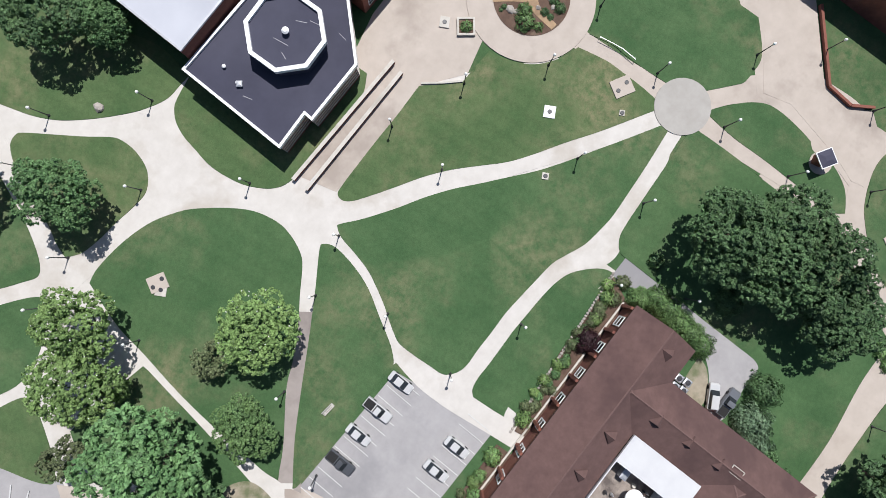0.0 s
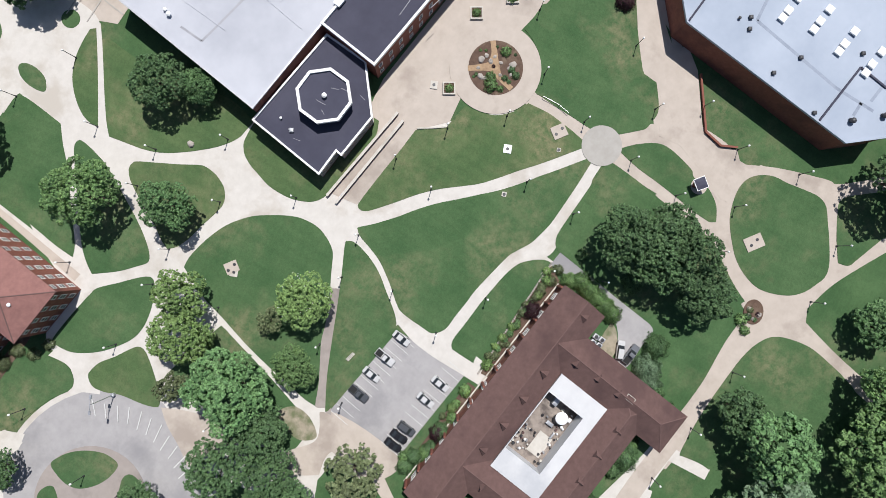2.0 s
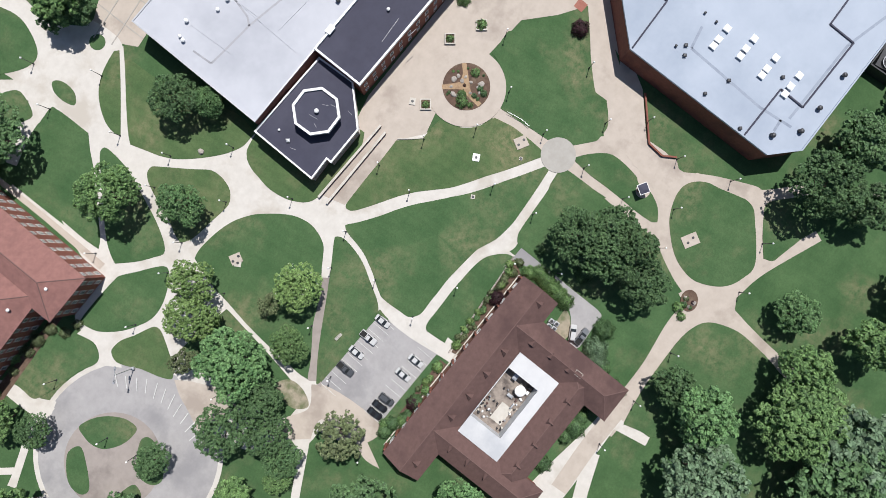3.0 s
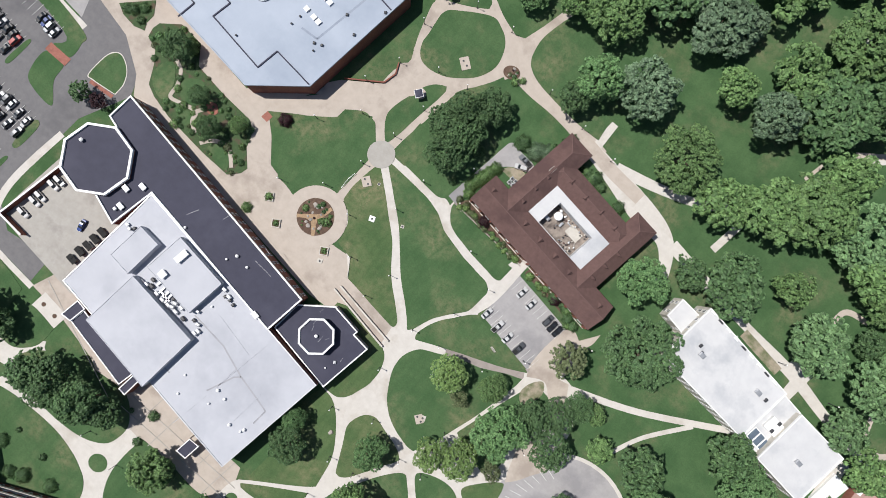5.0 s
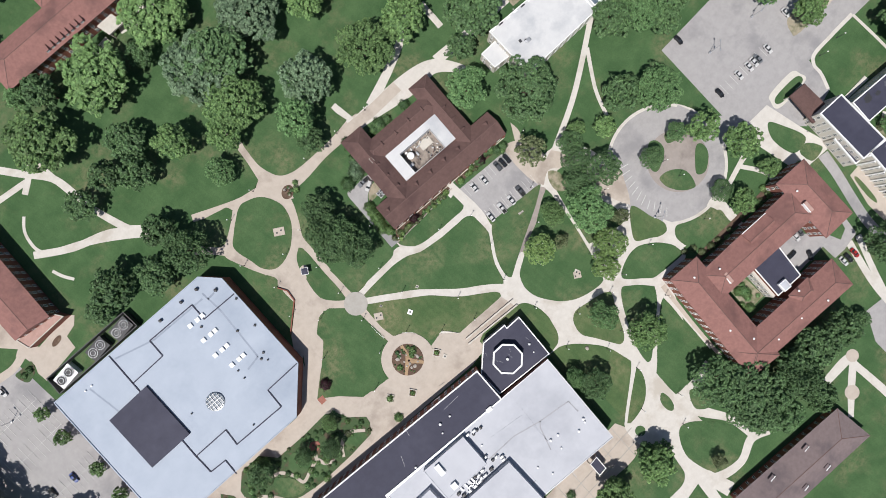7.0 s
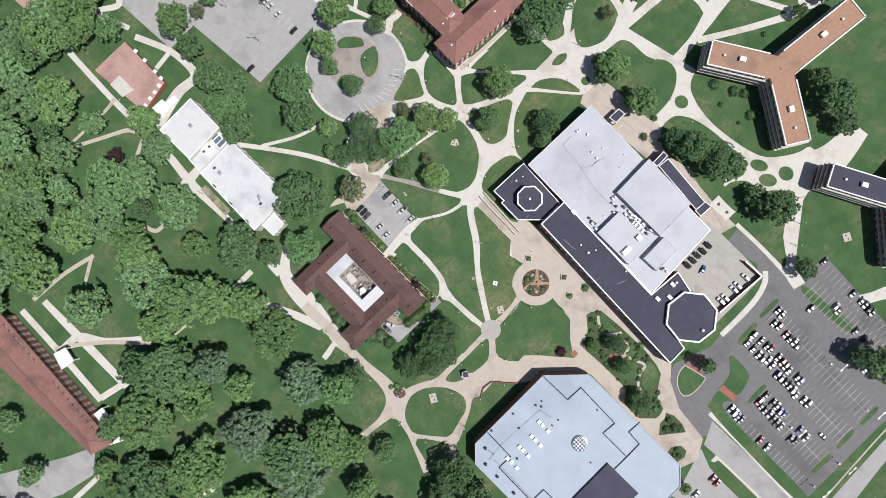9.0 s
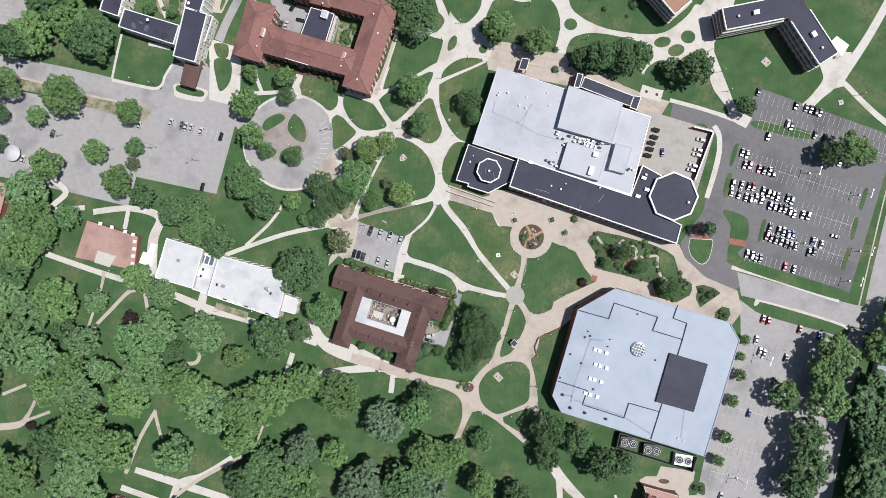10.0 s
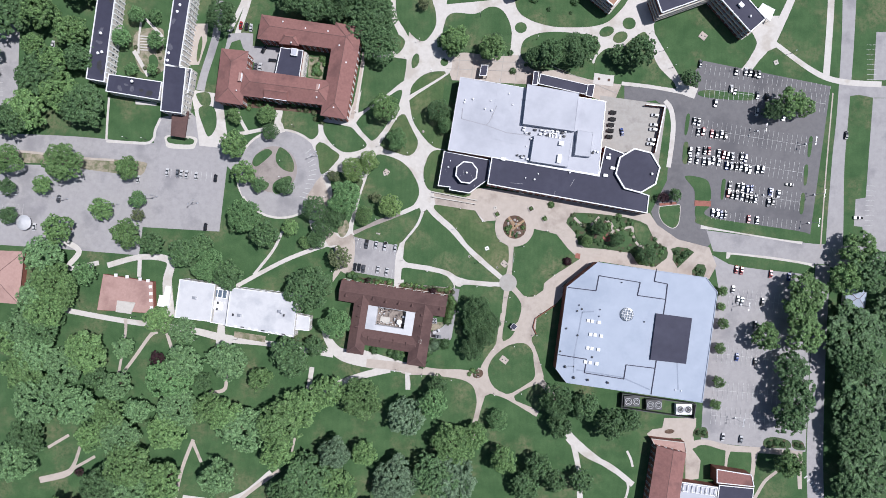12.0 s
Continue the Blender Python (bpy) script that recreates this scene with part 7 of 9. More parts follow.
BARK = mat("bark", (0.07, 0.05, 0.035), (0.12, 0.09, 0.065), fine=3.0, rough=1.0, bump=0.02)
LEAVES = {
    "mid": leaf_mat("leaves_mid_green", (0.094, 0.178, 0.063), (0.180, 0.289, 0.104), (0.138, 0.239, 0.087)),
    "dark": leaf_mat("leaves_dark_green", (0.061, 0.124, 0.052), (0.119, 0.204, 0.082), (0.092, 0.164, 0.071)),
    "bright": leaf_mat("leaves_bright_green", (0.097, 0.202, 0.078), (0.172, 0.297, 0.119), (0.133, 0.249, 0.099)),
    "bloom": leaf_mat("leaves_yellow_green", (0.127, 0.213, 0.068), (0.227, 0.330, 0.114), (0.172, 0.264, 0.091)),
    "olive": leaf_mat("leaves_olive", (0.096, 0.126, 0.057), (0.158, 0.188, 0.093), (0.124, 0.150, 0.075)),
    "pale": leaf_mat("leaves_silvery", (0.094, 0.158, 0.088), (0.172, 0.250, 0.148), (0.130, 0.198, 0.114)),
    # soft green leaves; stronger western sunlight is put into their colour
    "sunlit": leaf_mat("leaves_sunlit_green", (0.099, 0.186, 0.082), (0.182, 0.296, 0.129), (0.140, 0.241, 0.106)),
    "purple": leaf_mat("leaves_purple", (0.030, 0.012, 0.016), (0.060, 0.025, 0.030), (0.045, 0.018, 0.024)),
}


def trunk_mesh(seed, height):
    """A tapered, slightly bent trunk with limbs reaching into the crown."""
    rng = random.Random(seed)
    bm = bmesh.new()

    def limb(p, d, r, length, n):
        rings = []
        for i in range(n + 1):
            k = i / n
            s = r * (1 - 0.75 * k)
            side = d.orthogonal().normalized()
            up = d.cross(side).normalized()
            rings.append([bm.verts.new(p + (side * math.cos(a) + up * math.sin(a)) * s) for a in [2 * math.pi * j / 7 for j in range(7)]])
            p = p + d * length / n
            d = (d + Vector((rng.uniform(-0.12, 0.12), rng.uniform(-0.12, 0.12), 0.05))).normalized()
        for lo, hi in zip(rings, rings[1:]):
            for j in range(7):
                bm.faces.new((lo[j], lo[(j + 1) % 7], hi[(j + 1) % 7], hi[j]))
        bm.faces.new(rings[-1])

    limb(Vector((0, 0, -0.1)), Vector((0, 0, 1)), 0.38, height * 0.7, 6)
    for i in range(7):
        a = i * 2.4 + rng.random()
        limb(Vector((0, 0, height * (0.25 + 0.05 * i))), Vector((math.cos(a), math.sin(a), 0.75)).normalized(), 0.16, height * 0.38, 4)
    me = bpy.data.meshes.new("trunk_mesh")
    bm.to_mesh(me)
    bm.free()
    me.materials.append(BARK)
    return me


def crown_mesh(seed, material, n, lobes, leaf, flat=0.85):
    """A crown of radius 6 round z 7.5: boughs carry clumps of small bent leaf sprays, with gaps between the clumps."""
    rng = np.random.RandomState(seed)
    cs, rs = [], []
    for i in range(lobes):
        a, h = rng.uniform(0, 2 * math.pi), rng.uniform(-0.45, 1.0)
        w = math.sqrt(max(1 - h * h, 0.05))
        k = rng.uniform(0.56, 0.96)
        cs.append((6 * w * k * math.cos(a), 6 * w * k * math.sin(a), 7.5 + 5.2 * flat * h * k))
        rs.append(rng.uniform(0.75, 1.7))
    for c in ((0, 0, 8.0, 2.7), (2.2, 0.6, 6.8, 2.1), (-1.6, 1.8, 6.8, 2.1), (-0.8, -2.2, 6.8, 2.1)):
        cs.append(c[:3])
        rs.append(c[3])
    cs, rs = np.array(cs), np.array(rs)

    def out_of(which, up):
        d = rng.normal(size=(len(which), 3))
        d[:, 2] = np.abs(d[:, 2]) * 1.1 - up
        return d / np.linalg.norm(d, axis=1)[:, None]

    each = 11
    which = rng.choice(len(rs), n // 4, p=rs ** 2 / (rs ** 2).sum())
    d = out_of(which, 0.35)
    p = cs[which] + d * rs[which][:, None] * rng.uniform(0.80, 1.06, (len(which), 1))
    keep = np.ones(len(p), bool)
    for c, r in zip(cs, rs):
        keep &= np.linalg.norm(p - c, axis=1) > r * 0.76
    p, d = p[keep][:n // each], d[keep][:n // each]
    # the sprays of each clump
    size = leaf * rng.uniform(1.0, 1.9, len(p))
    of = np.repeat(np.arange(len(p)), each)
    e = d[of] * 0.7 + rng.normal(scale=0.62, size=(len(of), 3)) + np.array((0, 0, 0.3))
    e /= np.linalg.norm(e, axis=1)[:, None]
    q = p[of] + e * size[of][:, None] * rng.uniform(0.55, 1.15, (len(of), 1))
    m = len(q)
    nrm = e + rng.normal(scale=0.35, size=(m, 3)) + np.array((0, 0, 0.45))
    nrm /= np.linalg.norm(nrm, axis=1)[:, None]
    t = np.cross(nrm, rng.normal(size=(m, 3)))
    t /= np.linalg.norm(t, axis=1)[:, None]
    b = np.cross(nrm, t)
    s = (leaf * rng.uniform(0.6, 1.3, m))[:, None]
    droop = np.array((0, 0, -0.25)) * s
    v = np.stack([q - t * s, q - b * s * 0.55, q + t * s + droop, q + b * s * 0.55], 1).reshape(-1, 3)
    me = bpy.data.meshes.new("crown_mesh")
    me.from_pydata(v.tolist(), [], [(4 * i, 4 * i + 1, 4 * i + 2, 4 * i + 3) for i in range(m)])
    me.materials.append(material)
    return me


TRUNKS = [trunk_mesh(k, 9.0) for k in range(3)]
CROWNS = {}
for _k, (_name, _n, _lobes, _leaf) in enumerate((("mid", 3900, 58, 0.49), ("dark", 3900, 64, 0.49), ("bright", 3900, 50, 0.50), ("olive", 3600, 44, 0.41), ("pale", 3900, 50, 0.50), ("purple", 2600, 30, 0.44), ("sunlit", 3900, 56, 0.50))):
    CROWNS[_name] = [crown_mesh(10 * _k + j, LEAVES[_name], _n, _lobes, _leaf) for j in range(3)]
FINE = {k: [crown_mesh(90 + 7 * i + j, LEAVES[k], 16500, 84, 0.235) for j in range(2)] for i, k in enumerate(("mid", "dark", "bright", "bloom"))}
CLOSE = {k: [crown_mesh(140 + 7 * i + j, LEAVES[k], 7000, 62, 0.385) for j in range(2)] for i, k in enumerate(("mid", "dark", "bright", "pale", "sunlit"))}
WORDS = {"bloom": "leafy tree with white blossoms over its crown", "mid": "broad leafy tree with a full green crown", "dark": "large shade tree with a dense dark green crown", "bright": "tree with a light green lobed crown",
         "olive": "tree with a thin olive crown", "pale": "tree with a silvery green crown", "sunlit": "broad tree with a soft green crown lightened for western sun", "purple": "small tree with dark purple leaves"}
_count = [0]
PLANTED = []
BLOSSOMS = [crown_mesh(111 + j, WHITE, 1700, 84, 0.07) for j in range(2)]
# open places that stay free of trees: about the portico hall
CLEAR = [(-104.6, -170.7, 16), (-127.2, -163.9, 16), (-84.0, -172.0, 13), (-146.0, -160.6, 16), (20.7, -173.7, 15), (18.2, -191.2, 22), (-3.8, -173.1, 14), (42.5, -178.7, 14), (10.3, -159.0, 9), (-105, -165, 14), (-125, -162, 14), (-140, -158, 14), (-133.4, -112.9, 10), (-106.4, -118.9, 11), (-190.9, -113.9, 10), (-57.4, -94.4, 11), (-164.8, -64.8, 9), (70.3, -103.4, 8), (78.3, -145.9, 9), (96.9, -126.5, 9), (-120.2, -130.1, 12), (-131.4, -134.1, 12), (-102.3, -139.8, 12), (-94.0, -135.0, 10), (-125.6, -147.0, 10), (-144.5, -140.0, 12), (-84.6, -193.4, 11), (-76.4, -182.9, 9), (115, -120, 12), (125, -150, 14)]


def tree(x, y, r, kind="mid", fine=False, group="", blossom=False, sure=False):
    _count[0] += 1
    k = _count[0]
    if not sure and any((x - a) ** 2 + (y - b) ** 2 < c * c for a, b, c in CLEAR):
        return None
    rng = random.Random(k)
    s = r / 6.9
    ob = tagged(new("tree"), WORDS[kind], "tree", group)
    ob.matrix_basis = pose(x, y, 0, 0, 0, rng.uniform(0, 360)) @ Matrix.Diagonal((s, s * rng.uniform(0.92, 1.08), min(s, 1.25) * rng.uniform(0.85, 1.05), 1))
    put("trunk", TRUNKS[k % 3], ob, Matrix())
    near = -60 < x < 75 and y > -112
    pool = FINE[kind] if (fine or (near and r > 8.5)) and kind in FINE else CLOSE[kind] if (near or r > 10.5) and kind in CLOSE else CROWNS[kind]
    put("crown", pool[k % len(pool)], ob, Matrix())
    if blossom:
        tagged(put("blossom", BLOSSOMS[k % 2], ob, Matrix()), "scattered white blossoms", kind="stuff")
        tagged(ob, "leafy tree with white blossoms over its crown")
    PLANTED.append((x, y, r))
    return ob


# about the central lawns


def plant_lawns(_kind, _rows):
    for _q in _rows:
        tree(*_q, _kind, True, "trees about the central lawns")


plant_lawns("mid", [(-32.3, 75.3, 7.5), (-43.3, 18.4, 5.1)])
plant_lawns("dark", [(-3.5, 74.1, 6.3), (-58.8, 17.8, 6.6), (-68.7, 21.8, 6.8), (-64.7, 11.7, 6.0), (-68.5, 6.0, 5.3), (-85.4, 33.9, 4.5), (-93.3, 63.4, 4.7)])
plant_lawns("bright", [(-25.4, 58.8, 6.3), (0.2, 66.8, 4.2), (-52.4, 27.5, 9.6)])
plant_lawns("olive", [(-37.2, 28.5, 3.1), (-55.8, -3.6, 6.6), (-59.7, 39.4, 4.0)])
for _q in [(-29.1, 23.7, 6.4), (-40.9, 46.8, 6.1), (-48.5, 43.1, 6.7), (-47.9, 39.5, 3.0)]:
    tree(*_q, "bloom", True, "trees about the central lawns", True)
tree(-72.0, -19.7, 12.6, "dark", True, "trees by the pale hall", sure=True)
for _q in [(-74.8, 4.4, 3.6), (-82.8, 12.3, 4.8)]:
    tree(*_q, "mid", False, "trees by the drives", sure=True)
for _q in [(16.7, -30.6, 7.3), (21.9, -37.4, 7.3), (18.8, -44.7, 7.4), (14.4, -51.6, 6.7), (16.1, -40.0, 6.7)]:
    tree(*_q, "dark", True, "dark trees beside the driveway")
# by the car parks and the loop drive


def plant_drives(_kind, _rows):
    for _q in _rows:
        tree(*_q, _kind, _q[2] > 8, "trees by the drives")


plant_drives("mid", [(-229.9, 47.5, 8.6), (-199.9, 46.0, 11), (-168.3, 43.6, 6.7), (-214.8, 34.9, 5.5), (-182.4, 22.0, 6.4), (-166.8, 8.6, 8), (-202.8, 11.6, 8), (-112.3, 72.0, 4.3), (-94.9, 71.9, 5.2), (-110.8, 56.4, 7.7), (-106.3, 41.4, 6.7)])
plant_drives("bright", [(-164.4, 27.5, 4.9), (-124.7, -7.9, 9.2), (-105.8, 18.2, 9.8)])
plant_drives("dark", [(-155.4, 4.1, 6.7), (-138.9, -1.0, 7.7), (-114.3, -12.4, 8), (-129.3, 3.5, 6.1), (-94.9, 8.6, 7.7), (-99.4, 35.5, 4.3), (-233.5, 34.0, 4.9), (-233.4, 19.0, 4.9), (-38.1, 122.1, 14.1), (-34.5, 108.7, 10.4), (-117.5, 123.8, 8.6), (-72.5, 129.1, 7.7), (-59.1, 127.3, 7.7), (-56.0, 21.4, 6.1), (123.0, 29.4, 3.7)])
tree(116.4, 28.4, 3.3, "purple", False, "trees by the drives")
plant_drives("olive", [(-11.4, 132.0, 3.3), (-164.4, 19.1, 3.7)])
for _q in [(-68.4, 128.7, 8.3), (-81.4, 131.9, 7.3), (-55.7, 142.2, 6.9), (-55.9, 130.9, 8.7), (-40.8, 134.8, 8.3), (-37.0, 124.4, 9.6), (-90.9, 138.9, 3.7)]:
    tree(*_q, "dark", False, "trees by the tiled hall")
for _q in [(58.5, 183.9, 3.6), (62.8, 196.4, 3.6), (94.3, 160.1, 8.9), (83.6, 163.6, 5.7), (105.0, 154.9, 6.2), (-0.6, 111.5, 4.2), (4.3, 107.4, 4.7), (22.2, 107.6, 4.7), (26.6, 112.2, 4.7)]:
    tree(*_q, "dark", False, "trees by the dormitories")
# north-west corner


def plant_corner(_kind, _rows):
    for _q in _rows:
        tree(*_q, _kind, False, "trees in the north-west grounds")


plant_corner("dark", [(-213.5, 92.5, 12.2), (-190.9, 75.9, 12.9), (-228.4, 68.5, 9.2), (-230.1, 127.0, 14.1), (-192.5, 102.9, 8), (-191.0, 141.9, 12.2), (-218.1, 145.0, 12.2)])
plant_corner("mid", [(-220.9, 74.5, 11), (-202.9, 83.5, 11), (-197.0, 114.9, 9.2), (-206.0, 99.3, 8), (-218.0, 109.0, 6.7), (-212.0, 125.5, 10.4), (-248.1, 103.0, 13.8), (-251.0, 64.0, 12.2)])
plant_corner("bright", [(-172.1, 113.8, 5.5), (-164.6, 125.8, 4.9), (-154.0, 112.3, 4.9), (-168.2, 97.3, 3.7), (-157.0, 97.2, 3.1), (-155.6, 125.8, 3.7)])
# round the long hall and the dormitories


def plant_halls(_kind, _rows):
    for _q in _rows:
        if _q[2] > 1:
            tree(*_q, _kind, False, "trees round the long hall")


plant_halls("mid", [(5.2, 111.0, 7.7), (24.6, 107.1, 7.3), (180.9, 77.0, 8.6), (189.8, 75.5, 5.5)])
plant_halls("dark", [(55.1, 103.2, 8), (67.9, 105.5, 8.6), (48.5, 102.6, 6.1), (75.9, 107.0, 6.7), (102.1, 104.0, 8.6), (93.2, 104.0, 5.5), (173.5, 74.9, 6.1), (130.4, 91.1, 4.9)])
for _q in [(106.9, -2.0, 5.3), (91.5, 5.9, 3.7), (82.2, 12.1, 4.2)]:
    tree(*_q, "dark", True, "trees of the plaza garden")
for _q in [(75.8, 5.4, 3.3), (104.1, -4.5, 2.7)]:
    tree(*_q, "mid", True, "trees of the plaza garden")
# beside the eastern car park


def plant_lots(_kind, _rows):
    for _q in _rows:
        tree(*_q, _kind, False, "trees beside the eastern car park")


# the dark leaf colour here also carries cloud shade over the east
plant_lots("dark", [(182.9, -77.4, 11.6), (181.5, -61.1, 9.2), (179.9, -87.8, 9.2), (214.0, -43.4, 18.4), (219.8, -72.9, 18.4), (213.4, -58.2, 11), (222.9, -10.8, 12.9), (215.3, -93.6, 12.9), (222.7, -114.3, 18.4), (211.4, -123.2, 10.4), (240.6, -34.5, 18.4), (240.4, -81.8, 18.4)])
plant_lots("mid", [(188.9, -22.6, 11), (186.8, -43.4, 10.4), (168.2, -44.9, 7.7), (185.9, -31.5, 9.2), (208.7, -14.3, 9.2), (217.0, 1.1, 9.2), (179.5, -111.5, 7.6)])
plant_lots("mid", [(148.4, -21.6, 2.9), (148.3, -38.9, 3.2), (147.9, -30.0, 2.4), (146.8, -51.9, 3.2), (145.6, -70.1, 3.4), (144.0, -82.2, 3.1)])
# the park between the southern paths
def plant_park(kind, rows):
    for x, y, r in rows:
        tree(x, y, r, kind, False, "trees of the southern park", sure=True)


plant_park("sunlit", [(-210.4, -3.4, 11.3), (-216.3, -24.2, 10.1), (-222.3, -39.0, 10.1), (-216.3, -53.0, 11.3), (-201.3, -61.3, 11.3), (-170.3, -50.8, 6.0), (-172.7, -70.4, 7.7), (-213.2, -79.1, 13.6), (-192.4, -80.6, 11.3), (-226.6, -110.3, 11.3), (-161.5, -83.7, 8.0), (-171.5, -98.4, 11.3), (-135.8, -58.3, 9.5), (-140.3, -83.5, 11.9), (-106.1, -93.8, 13.6), (-115.0, -58.3, 10.1), (-119.4, -119.0, 10.1), (-165.5, -126.5, 13.6), (-137.8, -42.4, 7.7)])
plant_park("mid", [(-205.0, -16.7, 11.3), (-202.1, -25.8, 7.7), (-189.4, -53.0, 12.5), (-220.7, -62.8, 12.5), (-177.4, -86.5, 9.5), (-185.1, -97.0, 8.3), (-165.5, -111.7, 13.6), (-147.6, -120.5, 10.1), (-146.2, -94.5, 10.7), (-123.9, -82.6, 8.9), (-115.0, -85.5, 9.5), (-150.4, -36.8, 7.7), (-98.0, -67.7, 6.3), (-85.3, -89.3, 13.6), (-76.4, -81.9, 11.3), (-88.2, -105.6, 8.9), (-61.5, -73.6, 9.5), (-43.8, -78.3, 11.9), (-55.6, -123.3, 9.5), (3.7, -101.1, 11.9), (15.6, -97.1, 7.2), (30.4, -109.4, 7.7), (-42.5, -106.2, 7.2), (-228.5, -46.5, 8.3)])
# for the eastern ones the dark leaf colour stands in for cloud shade
plant_park("dark", [(-212.3, -42.7, 8.0), (-220.6, -98.4, 10.7), (-206.5, -36.7, 3.9), (-184.9, -67.8, 6.6), (-180.4, -123.6, 10.7), (-82.3, -53.8, 9.5), (-79.6, -60.8, 7.7), (-73.4, -120.4, 14.8), (-85.3, -127.1, 8.3), (-5.2, -117.9, 12.5), (-3.8, -71.4, 5.7), (58.4, -78.8, 8.6), (60.2, -91.7, 7.2), (73.3, -81.9, 8.0), (86.6, -90.7, 8.3), (96.7, -89.8, 6.6), (42.3, -124.2, 7.7), (48.9, -113.4, 7.2), (57.8, -120.8, 7.2), (72.2, -121.7, 6.6), (-129.2, -69.6, 5.1), (-68.2, -50.4, 6.0)])
plant_park("bright", [(-57.7, -38.4, 9.2), (-191.2, -12.4, 6.3), (-144.8, -66.6, 11.9), (-7.0, -79.6, 8.3), (27.6, -90.2, 5.7)])
plant_park("pale", [(-58.0, -105.6, 9.2), (-20.0, -86.3, 10.1), (-25.9, -120.3, 12.5), (3.7, -119.7, 13.0), (-32.0, -124.3, 7.7)])
plant_park("purple", [(-153.5, -57.9, 4.8), (-196.6, -118.8, 2.7)])
# the wood along the southern paths


def plant_wood(_kind, _rows):
    for _q in _rows:
        # west of x -75 lighter leaf kinds stand in for stronger sunlight
        _kd = {"mid": ("sunlit", "mid")[_count[0] % 2], "dark": "mid", "bright": "sunlit"}.get(_kind, _kind) if _q[0] < -75 else _kind
        tree(_q[0], _q[1], _q[2] * 1.08, _kd, False, "trees of the southern wood")


plant_wood("mid", [(-209.4, -30.2, 11)])
plant_wood("mid", [(-252.8, -34.7, 13.8), (-198.7, -141.8, 13.8), (-165.9, -144.7, 13.8), (-133.1, -144.6, 13.8), (-100.3, -144.6, 13.8), (-67.6, -144.5, 13.8), (-34.9, -147.4, 13.8), (-2.2, -147.3, 13.8), (30.4, -147.2, 13.8), (-261.5, -136.0, 13.8), (63.0, -147.2, 12.2)])
plant_wood("dark", [(-210.6, -168.6, 13.8), (-180.7, -168.5, 13.8), (-148.0, -165.4, 13.8), (-115.2, -168.3, 13.8), (-49.7, -168.2, 13.8), (-14.1, -168.1, 13.8), (-240.5, -159.7, 13.8), (-270.6, -94.3, 13.8), (-270.7, -58.6, 13.8)])
# the wood's closer growth between its larger trees
_rng = random.Random(11)
_lines = [np.array([q[:2] for q in rows]) for rows in walks + plaza_walks]


def near_path(x, y, d):
    for line in _lines:
        for a, b in zip(line, line[1:]):
            t = max(0, min(1, np.dot((x - a[0], y - a[1]), b - a) / max(np.dot(b - a, b - a), 1e-6)))
            if np.hypot(*(a + (b - a) * t - (x, y))) < d:
                return True
    return False


for _x0, _y0, _x1, _y1, _tries in ((-300, -160, -262, -55, 24), (-262, -160, 60, -142, 40), (-300, -240, 60, -160, 140)):
    for _k in range(_tries):
        _x, _y, _r = _rng.uniform(_x0, _x1), _rng.uniform(_y0, _y1), _rng.uniform(5.0, 9.0)
        if near_path(_x, _y, _r * 0.8) or any((_x - a) ** 2 + (_y - b) ** 2 < (0.72 * (_r + c)) ** 2 for a, b, c in PLANTED):
            continue
        if (_x + 47) ** 2 + (_y + 91) ** 2 < 200 or (_x + 100) ** 2 + (_y + 72) ** 2 < 260:
            continue
        # lighter leaf mix in the west, again standing in for sunlight
        tree(_x, _y, _r, _rng.choice(("sunlit", "mid", "bright", "sunlit") if _x < -75 else ("mid", "mid", "bright", "dark")), False, "trees of the southern wood")


# ---- shrubs and bedding ----
def shrub_mesh(seed, material, n=420, leaf=1.0):
    rng = np.random.RandomState(seed)
    d = rng.normal(size=(n, 3))
    d[:, 2] = np.abs(d[:, 2])
    d /= np.linalg.norm(d, axis=1)[:, None]
    lump = 1 + 0.22 * np.sin(d[:, 0] * 5 + seed) * np.cos(d[:, 1] * 6)
    p = d * lump[:, None] * rng.uniform(0.75, 1.08, (n, 1)) * np.array((1, 1, 0.9))
    t = np.cross(d + rng.normal(scale=0.5, size=(n, 3)), rng.normal(size=(n, 3)))
    t /= np.linalg.norm(t, axis=1)[:, None]
    b = np.cross(d, t)
    s = leaf * rng.uniform(0.10, 0.2, n)[:, None]
    v = np.stack([p - t * s, p - b * s * 0.6, p + t * s, p + b * s * 0.6], 1).reshape(-1, 3)
    me = bpy.data.meshes.new("shrub_mesh")
    me.from_pydata(v.tolist(), [], [(4 * i, 4 * i + 1, 4 * i + 2, 4 * i + 3) for i in range(n)])
    me.materials.append(material)
    return me


SHRUBS = {k: [shrub_mesh(5 * i + j, LEAVES[k]) for j in range(2)] for i, k in enumerate(LEAVES)}
BIG_SHRUBS = {k: [shrub_mesh(70 + 5 * i + j, LEAVES[k], 2600, 0.45) for j in range(2)] for i, k in enumerate(LEAVES)}
SHRUB_WORDS = {"bloom": "yellowish green leafy shrub in mulch", "mid": "rounded green shrub in mulch", "dark": "dense dark green rounded shrub", "bright": "light green shrub in mulch", "olive": "yellowish green shrub in mulch", "pale": "silvery green rounded shrub", "sunlit": "rounded green shrub with leaves lightened for western sun", "purple": "dark purple leafy shrub"}


def shrub(x, y, r, kind, group, tall=1.0):
    _count[0] += 1
    k = _count[0]
    ob = tagged(new("shrub", (BIG_SHRUBS if r > 1.6 else SHRUBS)[kind][k % 2]), SHRUB_WORDS[kind], "shrub", group)
    ob.matrix_basis = pose(x, y, 0.15, 0, 0, k * 77 % 360) @ Matrix.Diagonal((r, r, r * tall, 1))


